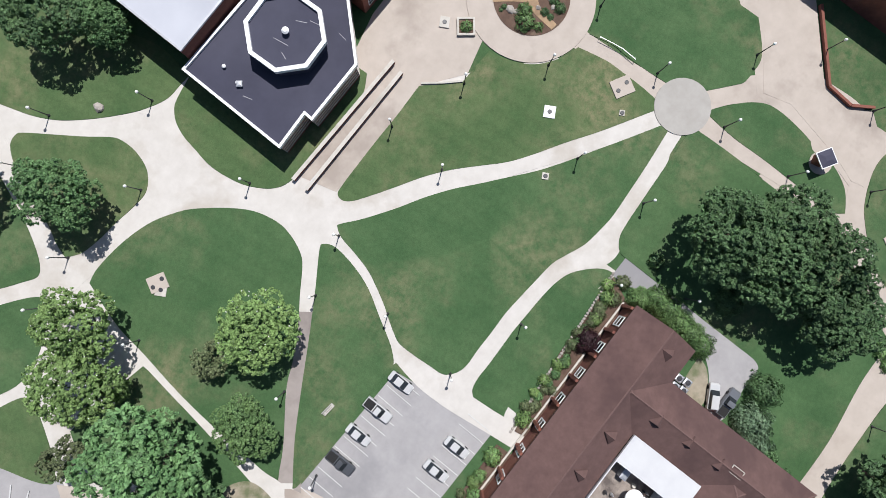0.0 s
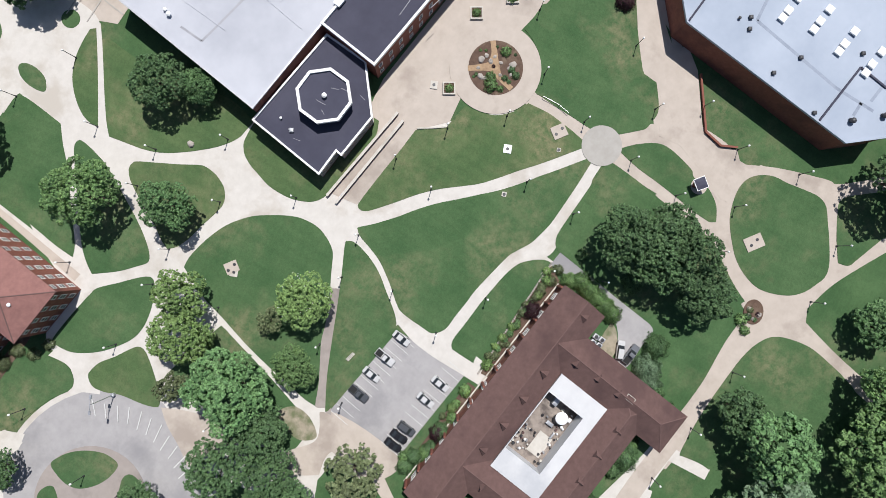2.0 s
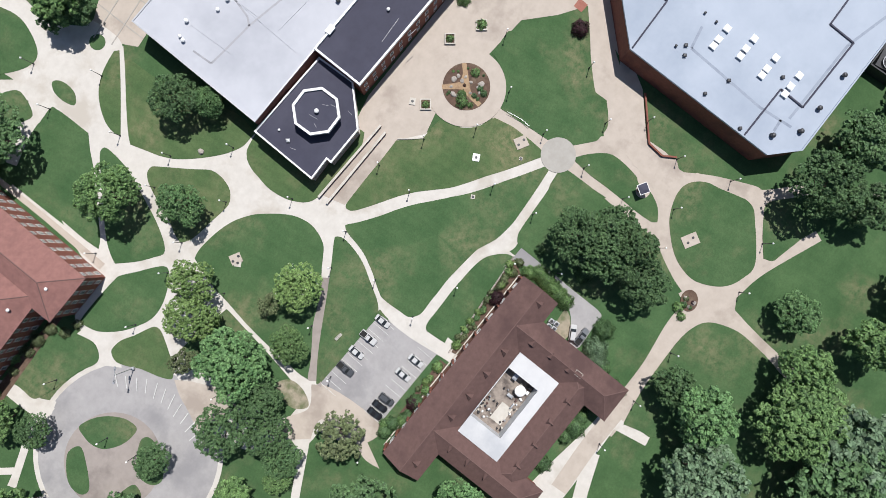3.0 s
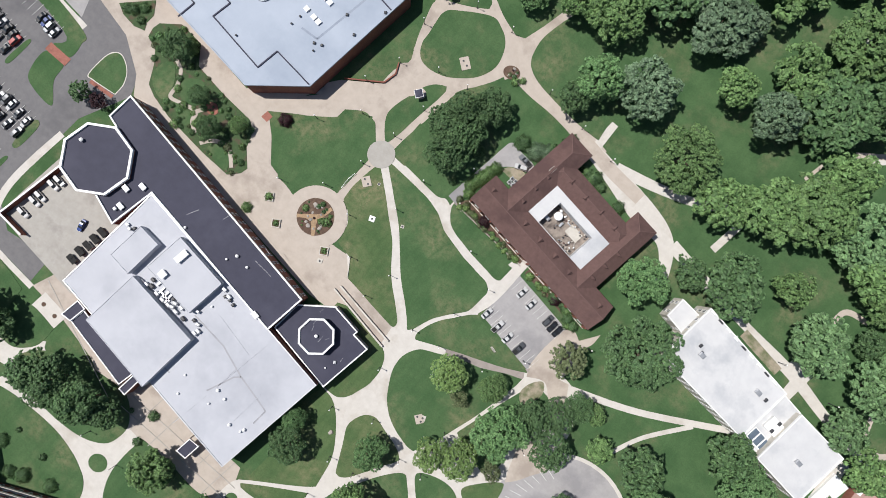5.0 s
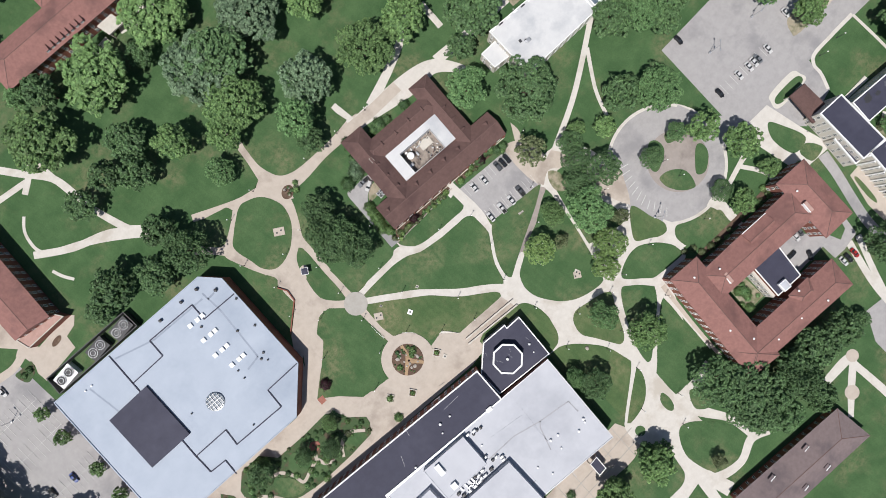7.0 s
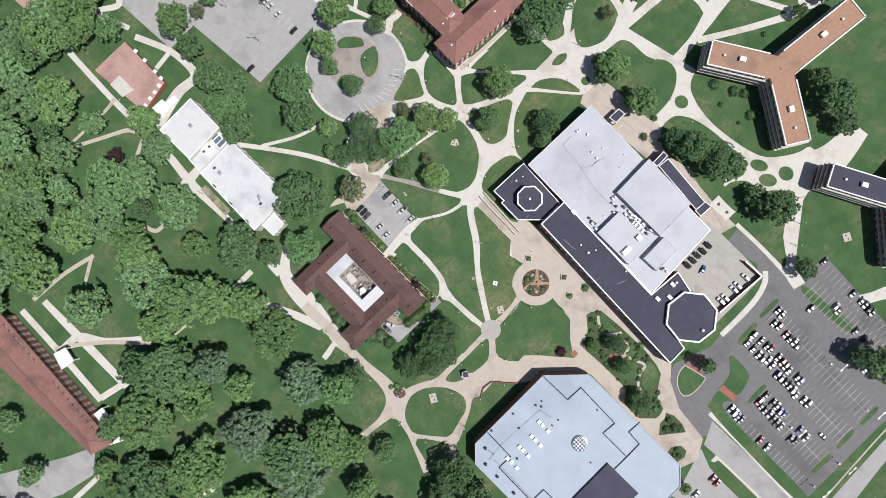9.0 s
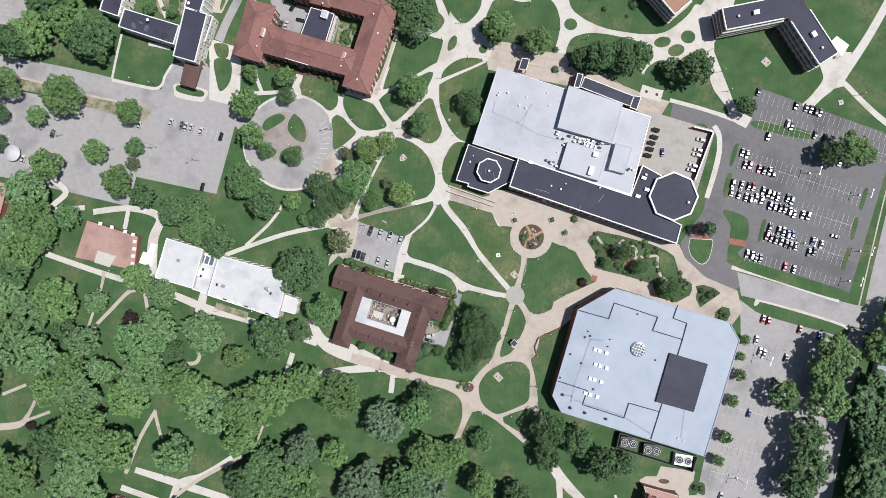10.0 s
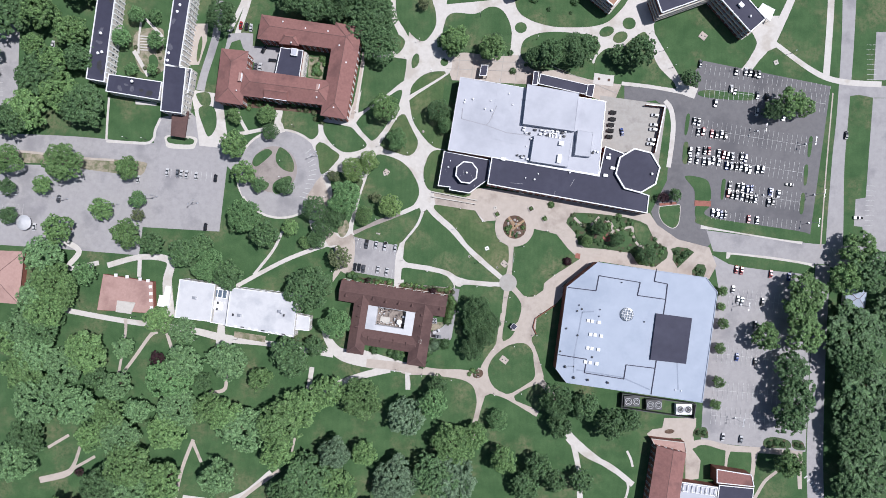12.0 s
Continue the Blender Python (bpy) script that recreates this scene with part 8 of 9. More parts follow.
# the border before the brown-roofed building


def border_shrubs(_kind, _rows):
    for _q in _rows:
        shrub(*_q, _kind, "shrubs about the brown-roofed building", 1.1)


border_shrubs("mid", [(3.1, -26.0, 2), (4.4, -28.5, 2.2), (3.7, -30.9, 2.4), (2.6, -33.1, 2.4), (2.0, -35.5, 2.4), (1.3, -38.0, 2.2), (-11.5, -20.4, 0.9)])
border_shrubs("olive", [(4.2, -22.5, 1.2), (1.1, -22.4, 1.2), (-2.0, -21.5, 1.1), (-8.6, -19.9, 1.0)])
border_shrubs("bloom", [(-12.5, -19.4, 1.0), (-15.7, -18.7, 1.0), (-18.2, -18.3, 0.9)])
border_shrubs("bloom", [(-22.8, -18.7, 1.3), (-30.4, -17.2, 1.3), (0.7, -21.4, 1.3), (-3.3, -21.3, 1.1), (2.6, -20.5, 1.1), (-35.2, -16.6, 1.2)])
border_shrubs("olive", [(-1.6, -21.0, 0.9), (-3.0, -21.0, 0.9), (-20.8, -18.0, 0.9), (-6.6, -19.8, 0.9), (-16.5, -20.6, 0.8), (-37.8, -15.6, 0.8)])
border_shrubs("pale", [(-5.8, -50.9, 3.2), (-8.4, -52.6, 2.9)])
border_shrubs("purple", [(-6.9, -21.8, 2.2)])
border_shrubs("dark", [(-0.2, -50.4, 2.8), (-9.3, -54.7, 2.5), (9.6, -38.9, 2.2), (9.8, -25.5, 1.4), (-11.5, -60.1, 1.8), (-12.5, -62.1, 1.8)])


def edge_shrubs(_kind, _rows):
    for _q in _rows:
        if _q[2] > 0.5:
            shrub(*_q, _kind, "shrubs in the borders", 1.0)


edge_shrubs("dark", [(-38.3, -9.1, 0), (-41.0, -17.0, 2.1), (-46.0, -16.6, 1.7), (-48.9, -14.3, 1.9), (-51.7, -13.5, 1.9), (-45.0, -16.9, 1.7), (-11.7, -56.5, 2.1), (-26.1, -56.5, 2.8), (-29.8, -55.4, 1.9), (-38.6, -53.9, 2.2), (-23.6, -56.7, 1.7)])
edge_shrubs("purple", [(-41.7, -16.6, 2.1)])
edge_shrubs("mid", [(-37.0, -17.6, 1.4), (-30.2, -17.2, 1.4), (-33.9, -16.9, 1.1), (-46.9, -16.3, 1.7), (28.1, 19.6, 1.1), (53.9, 17.3, 1.4), (46.5, 22.7, 1.1), (-49.9, -12.4, 1.4), (-25.2, -55.2, 1.7), (-22.0, -56.6, 1.4)])
edge_shrubs("purple", [(66.0, -5.9, 2.5)])
edge_shrubs("olive", [(-73.8, 79.3, 1.9), (-75.2, 76.2, 1.7), (-72.4, 82.4, 1.9), (-71.1, 74.6, 1.4), (-70.1, 71.3, 1.4), (-66.6, 69.4, 1.3), (-78.7, 79.6, 1.7)])
# the round bed and the gardens on the plaza


def garden_shrubs(_kind, _rows):
    for _q in _rows:
        if _q[2] > 0.3:
            shrub(*_q, _kind, "shrubs in the gardens", 0.9)


garden_shrubs("mid", [(42.0, 12.4, 1.3), (33.5, 11.7, 1.6), (35.2, 12.7, 1.3), (33.9, 9.4, 0.8), (40.1, 16.6, 0.4), (39.5, 17.7, 0.4)])
garden_shrubs("dark", [(39.0, 9.3, 0.9), (38.3, 7.8, 1), (36.5, 9.7, 0.8), (36.3, 8.5, 0.6), (42.1, 14.7, 0.4), (34.1, 15.9, 0.5), (33.4, 16.1, 0.4), (42.5, 10.2, 0.4)])
garden_shrubs("purple", [(37.7, 13.3, 0.5)])
garden_shrubs("mid", [(94.0, 18.8, 1.5), (57.4, 24.7, 1.8), (61.3, 22.5, 0), (14.8, -65.0, 1.5), (13.0, -66.8, 1.2)])
garden_shrubs("mid", [(-123.6, 82.4, 1.5), (-120.5, 80.9, 1.5), (-106.6, 80.9, 1.8), (-100.5, 79.7, 1.8), (-79.0, 80.9, 1.8), (-82.1, 79.0, 1.5), (-66.7, 103.9, 1.8), (-69.8, 99.3, 2.1), (-68.3, 96.2, 1.8), (-65.2, 100.8, 1.5), (-106.6, 77.2, 1.5)])


for _q in [(129.1, -2.5, 2.0), (126.7, -5.1, 1.8), (125.0, -1.1, 1.6), (131.2, -1.4, 1.7), (138.4, -11.4, 1.4), (136.0, -10.0, 1.3), (136.4, -12.9, 1.2)]:
    shrub(*_q, "dark", "shrubs in the gardens", 0.9)
for _q in [(48.2, 136.2, 2.3), (57.5, 139.0, 2.6), (61.8, 140.9, 2.1), (56.2, 130.6, 1.3), (70.3, 134.8, 2.3), (72.4, 138.8, 2.1), (68.1, 128.7, 1), (52.7, 168.7, 1.3), (36.7, 97.2, 1.8), (35.5, 107.0, 1.6), (43.6, 100.5, 1)]:
    shrub(*_q, "dark", "shrubs by the dormitories", 0.9)


_rng = random.Random(5)
_a, _b = [(1.2, -21.2), (-23.4, -18.8)]
for _k in range(22):
    _f = (_k + 0.5) / 22
    shrub(_a[0] + (_b[0] - _a[0]) * _f + _rng.uniform(-0.4, 0.4), _a[1] + (_b[1] - _a[1]) * _f + _rng.uniform(-0.4, 0.4), _rng.uniform(0.55, 1.05), _rng.choice(("olive", "bright", "mid", "olive", "dark")), "shrubs about the brown-roofed building", 0.9)


for _q, _kd in zip([(17.8, -65.7, 0.8), (17.8, -67.8, 0.6), (16.3, -67.7, 0.6), (16.2, -66.0, 0.9)], ("olive", "purple", "dark", "dark")):
    shrub(*_q, _kd, "shrubs where the walks meet", 0.8)


for _q in [(-102.0, 79.6, 1.3), (-96.8, 79.2, 1.1), (-85.2, 77.6, 1.2), (-79.0, 76.7, 1.4), (-71.3, 75.2, 1.3), (-106.0, 79.5, 1.0), (-92.2, 78.4, 1.0)]:
    shrub(*_q, "olive", "shrubs before the tiled hall")
for _q in [(-158.9, 112.0, 1.2), (-156.0, 108.0, 1.0), (-163.0, 99.0, 1.1), (-156.0, 97.5, 1.5), (-158.0, 118.5, 1.0), (-168.0, 110.5, 1.1), (-154.6, 104.5, 0.9)]:
    shrub(*_q, "olive", "shrubs of the garden court")
for _q in [(-70.0, 97.5, 2.2), (-68.6, 101.0, 1.3), (-72.4, 103.2, 1.0), (-71.6, 95.6, 1.1)]:
    shrub(*_q, "bright", "shrubs of the inner court")
for _q in [(136.5, -98.3, 1.5), (139.6, -98.4, 1.4), (175.0, -104.0, 1.6), (178.4, -103.6, 1.7), (182.0, -104.4, 1.6), (189.5, -104.6, 1.4), (191.8, -105.4, 1.2)]:
    shrub(*_q, "dark", "shrubs beside the south-eastern lot")
# closer planting in the plaza's gardens
_garden = [(119.9, 1.7), (120.5, -1.6), (119.8, -4.2), (113.8, -8.7), (104.7, -7.7), (100.4, -1.4), (87.8, 0.6), (75.4, 1.6), (72.1, 4.3), (70.4, 9.5), (65.6, 14.8), (66.4, 17.4), (69.6, 20.6), (80.8, 20.1), (89.2, 19.1), (97.1, 18.1), (105.1, 16.0), (109.3, 13.9), (112.3, 7.6), (115.4, 3.3)]


def inside(x, y, poly):
    n, odd = len(poly), False
    for i in range(n):
        (ax, ay), (bx, by) = poly[i - 1][:2], poly[i][:2]
        if (ay > y) != (by > y) and x < (bx - ax) * (y - ay) / (by - ay) + ax:
            odd = not odd
    return odd


_glades = [[(111.6, 10.4), (109.2, 2.6), (102.9, 6.3), (100.2, 13.9), (107.0, 14.8)], [(81.3, 18.4), (77.4, 13.7), (68.8, 20.0)]]
_rng = random.Random(21)
_made = []
for _k in range(900):
    _x, _y, _r = _rng.uniform(60, 130), _rng.uniform(-16, 22), _rng.uniform(0.5, 1.5)
    if len(_made) < 80 and inside(_x, _y, _garden) and not any(inside(_x, _y, g) for g in _glades) and all((_x - a) ** 2 + (_y - b) ** 2 > (0.8 * (_r + c)) ** 2 for a, b, c in _made):
        _made.append((_x, _y, _r))
        shrub(_x, _y, _r, _rng.choice(("dark", "dark", "mid", "mid", "olive", "bright")), "shrubs in the gardens", _rng.uniform(0.7, 1.1))

# ---- rocks in the round bed ----
def rock_mesh(seed):
    rng = random.Random(seed)
    bm = bmesh.new()
    bmesh.ops.create_icosphere(bm, subdivisions=2, radius=1)
    for v in bm.verts:
        k = 1 + 0.25 * noise.noise(v.co * 1.6 + Vector((seed, 0, 0)))
        v.co = Vector((v.co.x * k, v.co.y * k * 0.8, max(v.co.z * k * 0.6, -0.2)))
    me = bpy.data.meshes.new("rock_mesh")
    bm.to_mesh(me)
    bm.free()
    me.materials.append(ROCK)
    return me


ROCK = mat("weathered_rock", (0.30, 0.27, 0.24), (0.42, 0.38, 0.34), (0.22, 0.20, 0.18), 2.0, 0.5, 0.95, 0.03)
ROCKS = [rock_mesh(k) for k in range(3)]
for _k, _q in enumerate([(37.8, 16.5, 0.9), (39.1, 15.9, 0.6), (39.3, 12.2, 0.5), (40.1, 9.6, 1), (39.0, 9.9, 0.6), (34.2, 14.8, 0.8), (34.4, 13.7, 0.6), (39.8, 14.1, 0.5), (38.4, 14.4, 0.7), (36.7, 11.0, 0.5), (35.7, 16.2, 0.5), (38.0, 8.9, 0.5), (-11.9, 64.4, 0.9), (18.0, -65.4, 0.6), (17.8, -68.1, 0.7), (16.3, -67.3, 0.5), (16.7, -66.0, 0.5)]):
    _o = tagged(new("rock", ROCKS[_k % 3]), "pale boulder lying in the bed" if _k != 12 else "pale boulder on the lawn", "rock", "rocks of the round bed")
    _o.matrix_basis = pose(_q[0], _q[1], 0.2, 0, 0, _k * 50) @ Matrix.Scale(_q[2], 4)


# ---- lamp posts ----
GLOBE = mat("white_globe", (0.82, 0.82, 0.80), (0.88, 0.88, 0.86), fine=2.0, rough=0.3)


def post_build(bm):
    lathe(bm, [(0.22, 0), (0.22, 0.25), (0.13, 0.5), (0.09, 0.9), (0.065, 4.0), (0.13, 4.1), (0.1, 4.2)], 12)
    return DARK_METAL


def globe_build(bm):
    lathe(bm, [(0.10, 4.15), (0.2, 4.26), (0.25, 4.42), (0.2, 4.6), (0.08, 4.7)], 14)
    return GLOBE


def lamp(x, y):
    ob = empty("street_lamp", pose(x, y, 0), "black post lamp with a white globe beside the path", "street lamp", "lamps along the paths")
    put("post", shared("lamp_post_mesh", post_build), ob, Matrix())
    put("globe", shared("lamp_globe_mesh", globe_build), ob, Matrix())


for _q in [(-16.8, 70.7), (-6.8, 57.7), (-10.8, 37.7), (-20.1, 52.2), (-26.0, 70.2), (-35.0, 56.9), (-43.6, 56.2), (-41.0, 40.7), (-21.4, 19.8), (-37.1, 16.7), (20.0, 15.5), (6.0, 11.9), (29.3, 5.0), (18.3, -6.4), (-9.6, -11.2), (36.9, -11.2), (47.6, -24.1), (53.7, -33.6), (34.5, -25.0), (32.5, -38.0), (17.1, -19.3), (25.9, -52.8), (3.1, -21.0), (6.8, -32.7), (8.2, 22.3), (-11.3, 21.2), (-18.4, 8.3), (-22.0, -5.1), (48.9, -45.4), (36.9, -51.2), (-13.6, 113.4), (-7.5, 96.6), (-21.7, 103.8), (-18.7, 84.7), (-48.4, 74.8), (-59.4, 56.6), (-81.8, 67.1), (51.0, -60.8), (26.4, -77.3), (3.3, -69.2), (-12.6, -66.9), (-26.9, -64.5), (54.5, 10.4), (42.0, 2.2), (58.3, -13.1), (40.7, -76.4)]:
    lamp(*_q)
for _q in [(-46.3, 5.8), (-64.7, 28.9), (-88.4, 48.2), (-88.7, 39.5)]:
    lamp(*_q)
for _q in [(19.1, 126.8), (36.0, 117.5), (49.8, 114.4), (74.2, 106.7), (110.9, 117.4), (118.5, 108.2), (123.1, 99.0), (-82.1, 130.0), (-172.7, 61.0), (-162.6, 60.4), (-135.8, 76.3), (187.2, 106.6), (-26.8, 129.9), (-60.5, -11.1), (-94.2, -44.8), (-134.1, -47.9), (-112.6, -47.9), (-168.0, -35.7)]:
    lamp(*_q)


# tall lights over the car parks
def mast(x, y, turn):
    ob = empty("car_park_light", pose(x, y, 0, 0, 0, turn), "tall car park light with two flat heads on a concrete base", "street lamp", "lights over the car parks")
    bm = bmesh.new()
    lathe(bm, [(0.45, 0), (0.45, 0.8), (0.12, 0.85), (0.08, 8.2)], 12)
    part("pole", bm, METAL, ob)
    bm = bmesh.new()
    cuboid(bm, 3.2, 0.1, 0.1, 0, 0, 8.2)
    part("arm", bm, METAL, ob)
    for dx in (-1.7, 1.7):
        bm = bmesh.new()
        cuboid(bm, 0.9, 0.45, 0.2, dx, 0, 8.15)
        part("lamp_head", bm, METAL, ob)


for _q in [(-156.4, 29.3, 0), (-134.2, 25.7, 40), (-205.0, 28.1, 0), (-177.3, 25.1, 0), (168.8, 64.7, 80), (194.7, 57.6, 80), (171.8, 30.1, 80), (199.2, 30.1, 80), (159.5, -29.4, 80), (156.4, -90.4, 80), (-232.7, 30.3, 0), (196.2, 14.8, 80)]:
    mast(*_q[:2], _q[2])
mast(-69.4, 51.4, 25)


# ---- vehicles ----
def paint_mat(name, c, metal=0.0):
    return mat(name, c, tuple(v * 0.92 for v in c), fine=0.7, rough=0.28, metal=metal)


CAR_PAINT = {"white": paint_mat("white_car_paint", (0.52, 0.52, 0.52)), "silver": paint_mat("silver_car_paint", (0.24, 0.25, 0.265), 0.5), "black": paint_mat("black_car_paint", (0.015, 0.015, 0.018)),
             "grey": paint_mat("grey_car_paint", (0.10, 0.105, 0.115), 0.3), "red": paint_mat("red_car_paint", (0.32, 0.02, 0.02)), "blue": paint_mat("blue_car_paint", (0.03, 0.06, 0.22))}
RUBBER = mat("tyre_rubber", (0.012, 0.012, 0.012), (0.02, 0.02, 0.02), fine=5.0, rough=0.9)
LENS = mat("lamp_lens", (0.75, 0.75, 0.72), (0.8, 0.8, 0.78), fine=2.0, rough=0.15)


def loft(bm, sections):
    """Joins cross-sections of equal point counts, given front to back."""
    rings = [[bm.verts.new(p) for p in s] for s in sections]
    n = len(rings[0])
    for a, b in zip(rings, rings[1:]):
        for i in range(n):
            bm.faces.new((a[i], a[(i + 1) % n], b[(i + 1) % n], b[i]))
    bm.faces.new(rings[0][::-1])
    bm.faces.new(rings[-1])
    bmesh.ops.recalc_face_normals(bm, faces=bm.faces)


def hull(x, w, z0, z1, r=0.1):
    return [(x, -w, z0), (x, -w, z1 - r), (x, -w + r, z1), (x, w - r, z1), (x, w, z1 - r), (x, w, z0)]


def car_body(kind):
    def build(bm):
        if kind == "pickup":
            loft(bm, [hull(-2.75, 0.9, 0.35, 1.0), hull(-2.7, 0.97, 0.3, 1.1), hull(-0.75, 0.98, 0.3, 1.1), hull(1.0, 0.98, 0.3, 1.1), hull(2.5, 0.95, 0.35, 1.02), hull(2.75, 0.8, 0.4, 0.85)])
        elif kind == "suv":
            loft(bm, [hull(-2.4, 0.85, 0.35, 1.0), hull(-2.3, 0.93, 0.3, 1.1), hull(0.9, 0.95, 0.3, 1.08), hull(2.1, 0.92, 0.32, 1.0), hull(2.4, 0.75, 0.4, 0.8)])
        else:
            loft(bm, [hull(-2.4, 0.72, 0.35, 0.85), hull(-2.25, 0.87, 0.28, 0.95), hull(-1.2, 0.91, 0.25, 0.97), hull(0.8, 0.91, 0.25, 0.95), hull(2.05, 0.86, 0.28, 0.82), hull(2.4, 0.66, 0.36, 0.66)])
        return None
    return build


def cabin_sections(kind):
    if kind == "pickup":
        return (-0.7, 1.15, -0.5, 0.35, 1.85, 1.1)
    if kind == "suv":
        return (-2.3, 1.2, -2.0, 0.35, 1.75, 1.08)
    return (-1.75, 1.15, -1.05, 0.2, 1.42, 0.95)


def car_meshes(kind, colour):
    key = f"{kind}_{colour}"
    if key + "_body" not in bpy.data.meshes:
        def finish(name, bm, material):
            me = bpy.data.meshes.new(name)
            bm.to_mesh(me)
            bm.free()
            me.materials.append(material)
            for p in me.polygons:
                p.use_smooth = False
        bm = bmesh.new()
        car_body(kind)(bm)
        finish(key + "_body", bm, CAR_PAINT[colour])
        x0, x1, r0, r1, top, low = cabin_sections(kind)
        bm = bmesh.new()
        loft(bm, [[(x0, -0.82, low), (x0, 0.82, low), (x0 + 0.02, 0.82, low + 0.02), (x0 + 0.02, -0.82, low + 0.02)],
                  [(r0, -0.84, low), (r0, 0.84, low), (r0, 0.66, top), (r0, -0.66, top)],
                  [(r1, -0.84, low), (r1, 0.84, low), (r1, 0.66, top), (r1, -0.66, top)],
                  [(x1, -0.80, low), (x1, 0.80, low), (x1 - 0.02, 0.8, low + 0.02), (x1 - 0.02, -0.8, low + 0.02)]])
        finish(key + "_glass", bm, GLASS)
        bm = bmesh.new()
        loft(bm, [hull(r0 - 0.05, 0.67, top - 0.03, top + 0.05, 0.04), hull((r0 + r1) / 2, 0.7, top - 0.03, top + 0.09, 0.04), hull(r1 + 0.05, 0.67, top - 0.03, top + 0.04, 0.04)])
        finish(key + "_roof", bm, CAR_PAINT[colour])
        if kind == "pickup":
            bm = bmesh.new()
            cuboid(bm, 1.75, 1.6, 0.04, -1.75, 0, 1.11)
            finish(key + "_bed", bm, RUBBER)
    return key


def wheel_build(bm):
    bmesh.ops.create_cone(bm, cap_ends=True, segments=14, radius1=0.34, radius2=0.34, depth=0.24, matrix=Matrix.Rotation(radians(90), 4, "X"))
    return RUBBER


def light_build(bm):
    cuboid(bm, 0.12, 0.34, 0.14)
    return LENS


CAR_WORDS = {"sedan": "parked {} saloon car with dark windows", "suv": "parked {} sport utility car with dark windows", "pickup": "parked {} pickup truck with an open bed"}


def car(x, y, heading, colour, kind="sedan", group="cars in the eastern car park"):
    key = car_meshes(kind, colour)
    ob = empty("car", pose(x, y, 0.06, 0, 0, heading) @ Matrix.Scale(0.90, 4), CAR_WORDS[kind].format(colour), "car", group)
    put("body", bpy.data.meshes[key + "_body"], ob, Matrix())
    put("glazing", bpy.data.meshes[key + "_glass"], ob, Matrix())
    put("roof", bpy.data.meshes[key + "_roof"], ob, Matrix())
    if kind == "pickup":
        put("load_bed", bpy.data.meshes[key + "_bed"], ob, Matrix())
    for wx in (-1.45, 1.45):
        for wy in (-0.86, 0.86):
            put("wheel", shared("wheel_mesh", wheel_build), ob, pose(wx, wy, 0.34))
    for wy in (-0.55, 0.55):
        put("headlight", shared("headlight_mesh", light_build), ob, pose(2.3 if kind == "sedan" else 2.5 if kind == "pickup" else 2.3, wy, 0.66))


# beside the brown-roofed building
for _q, _c, _k in zip([(-26.9, 1.2), (-32.4, 2.3), (-37.3, 3.1), (-42.4, 3.5), (-31.6, -11.5), (-36.4, -10.4)], ("white", "white", "white", "grey", "white", "white"), ("sedan", "pickup", "sedan", "pickup", "sedan", "sedan")):
    car(*_q, 260, _c, _k, "cars beside the brown-roofed building")
for _q, _c, _k in zip([(-44.1, -9.8), (-46.5, -9.2), (-48.8, -9.0)], ("grey", "black", "black"), ("suv", "sedan", "sedan")):
    car(*_q, 262, _c, _k, "cars beside the brown-roofed building")
car(-4.6, -46.3, 352, "silver", "pickup", "vehicles on the driveway")
car(-4.9, -43.7, 20, "white", "suv", "vehicles on the driveway")
# the eastern car park
_rng = random.Random(4)


def park_cars(_rows):
    for _q in _rows:
        car(*_q, 83 + 180 * _rng.randint(0, 1), _rng.choice(("white", "white", "silver", "black", "grey", "silver", "red", "black", "grey", "blue", "black", "grey")), _rng.choice(("sedan", "sedan", "suv")))


park_cars([(137.9, 100.9), (157.2, 96.7), (162.4, 96.6), (164.8, 96.0), (167.3, 95.5), (169.5, 95.0), (168.6, 83.9), (173.7, 83.1), (156.5, 86.2)])
park_cars([(145.9, 79.6), (168.2, 74.8), (174.9, 74.0), (182.5, 72.2)])
park_cars([(134.6, 69.9), (137.1, 69.3), (136.7, 64.0), (139.3, 64.3), (144.0, 63.1), (146.6, 62.8), (149.3, 62.7), (151.3, 62.2)])
park_cars([(132.3, 53.9), (136.7, 53.9), (140.3, 53.9), (142.6, 53.9), (147.6, 52.6), (150.3, 51.7), (152.5, 51.2), (155.1, 50.8), (160.1, 50.9), (162.1, 49.8), (132.3, 49.6), (136.1, 49.0), (139.7, 48.2), (142.2, 48.0), (144.7, 48.7), (147.6, 47.8), (152.0, 45.8), (154.4, 45.8), (157.2, 45.5), (159.6, 45.5), (162.0, 44.6), (164.3, 43.6), (168.5, 43.7), (171.2, 43.6)])
park_cars([(153.6, 35.2), (158.1, 34.3), (160.6, 34.3), (163.0, 33.2), (165.3, 33.2), (175.4, 31.7), (179.8, 30.5), (152.7, 30.8), (154.9, 30.2), (157.4, 29.6), (160.2, 29.3), (162.7, 28.5), (164.9, 27.9), (167.5, 27.9), (174.4, 25.8), (176.9, 26.7)])
park_cars([(144.5, 20.5), (147.0, 20.3), (149.1, 19.4), (151.3, 19.4), (163.8, 17.0), (168.3, 16.4)])
car(154.5, 87.3, 81, "white", "suv")
car(185.8, 35.6, 172, "black")
for _q, _c in zip([(157.1, -10.2), (159.9, -10.8), (175.7, -12.6), (185.4, -14.2), (155.3, -20.9), (158.0, -26.4), (160.1, -27.0), (171.1, -27.6), (167.1, -40.1), (157.3, -57.5), (167.1, -59.9), (149.7, -100.5), (159.4, -101.7)], ("red", "red", "red", "blue", "white", "white", "silver", "black", "grey", "blue", "black", "white", "silver")):
    car(*_q, 81, _c, "sedan", "cars in the south-eastern car park")
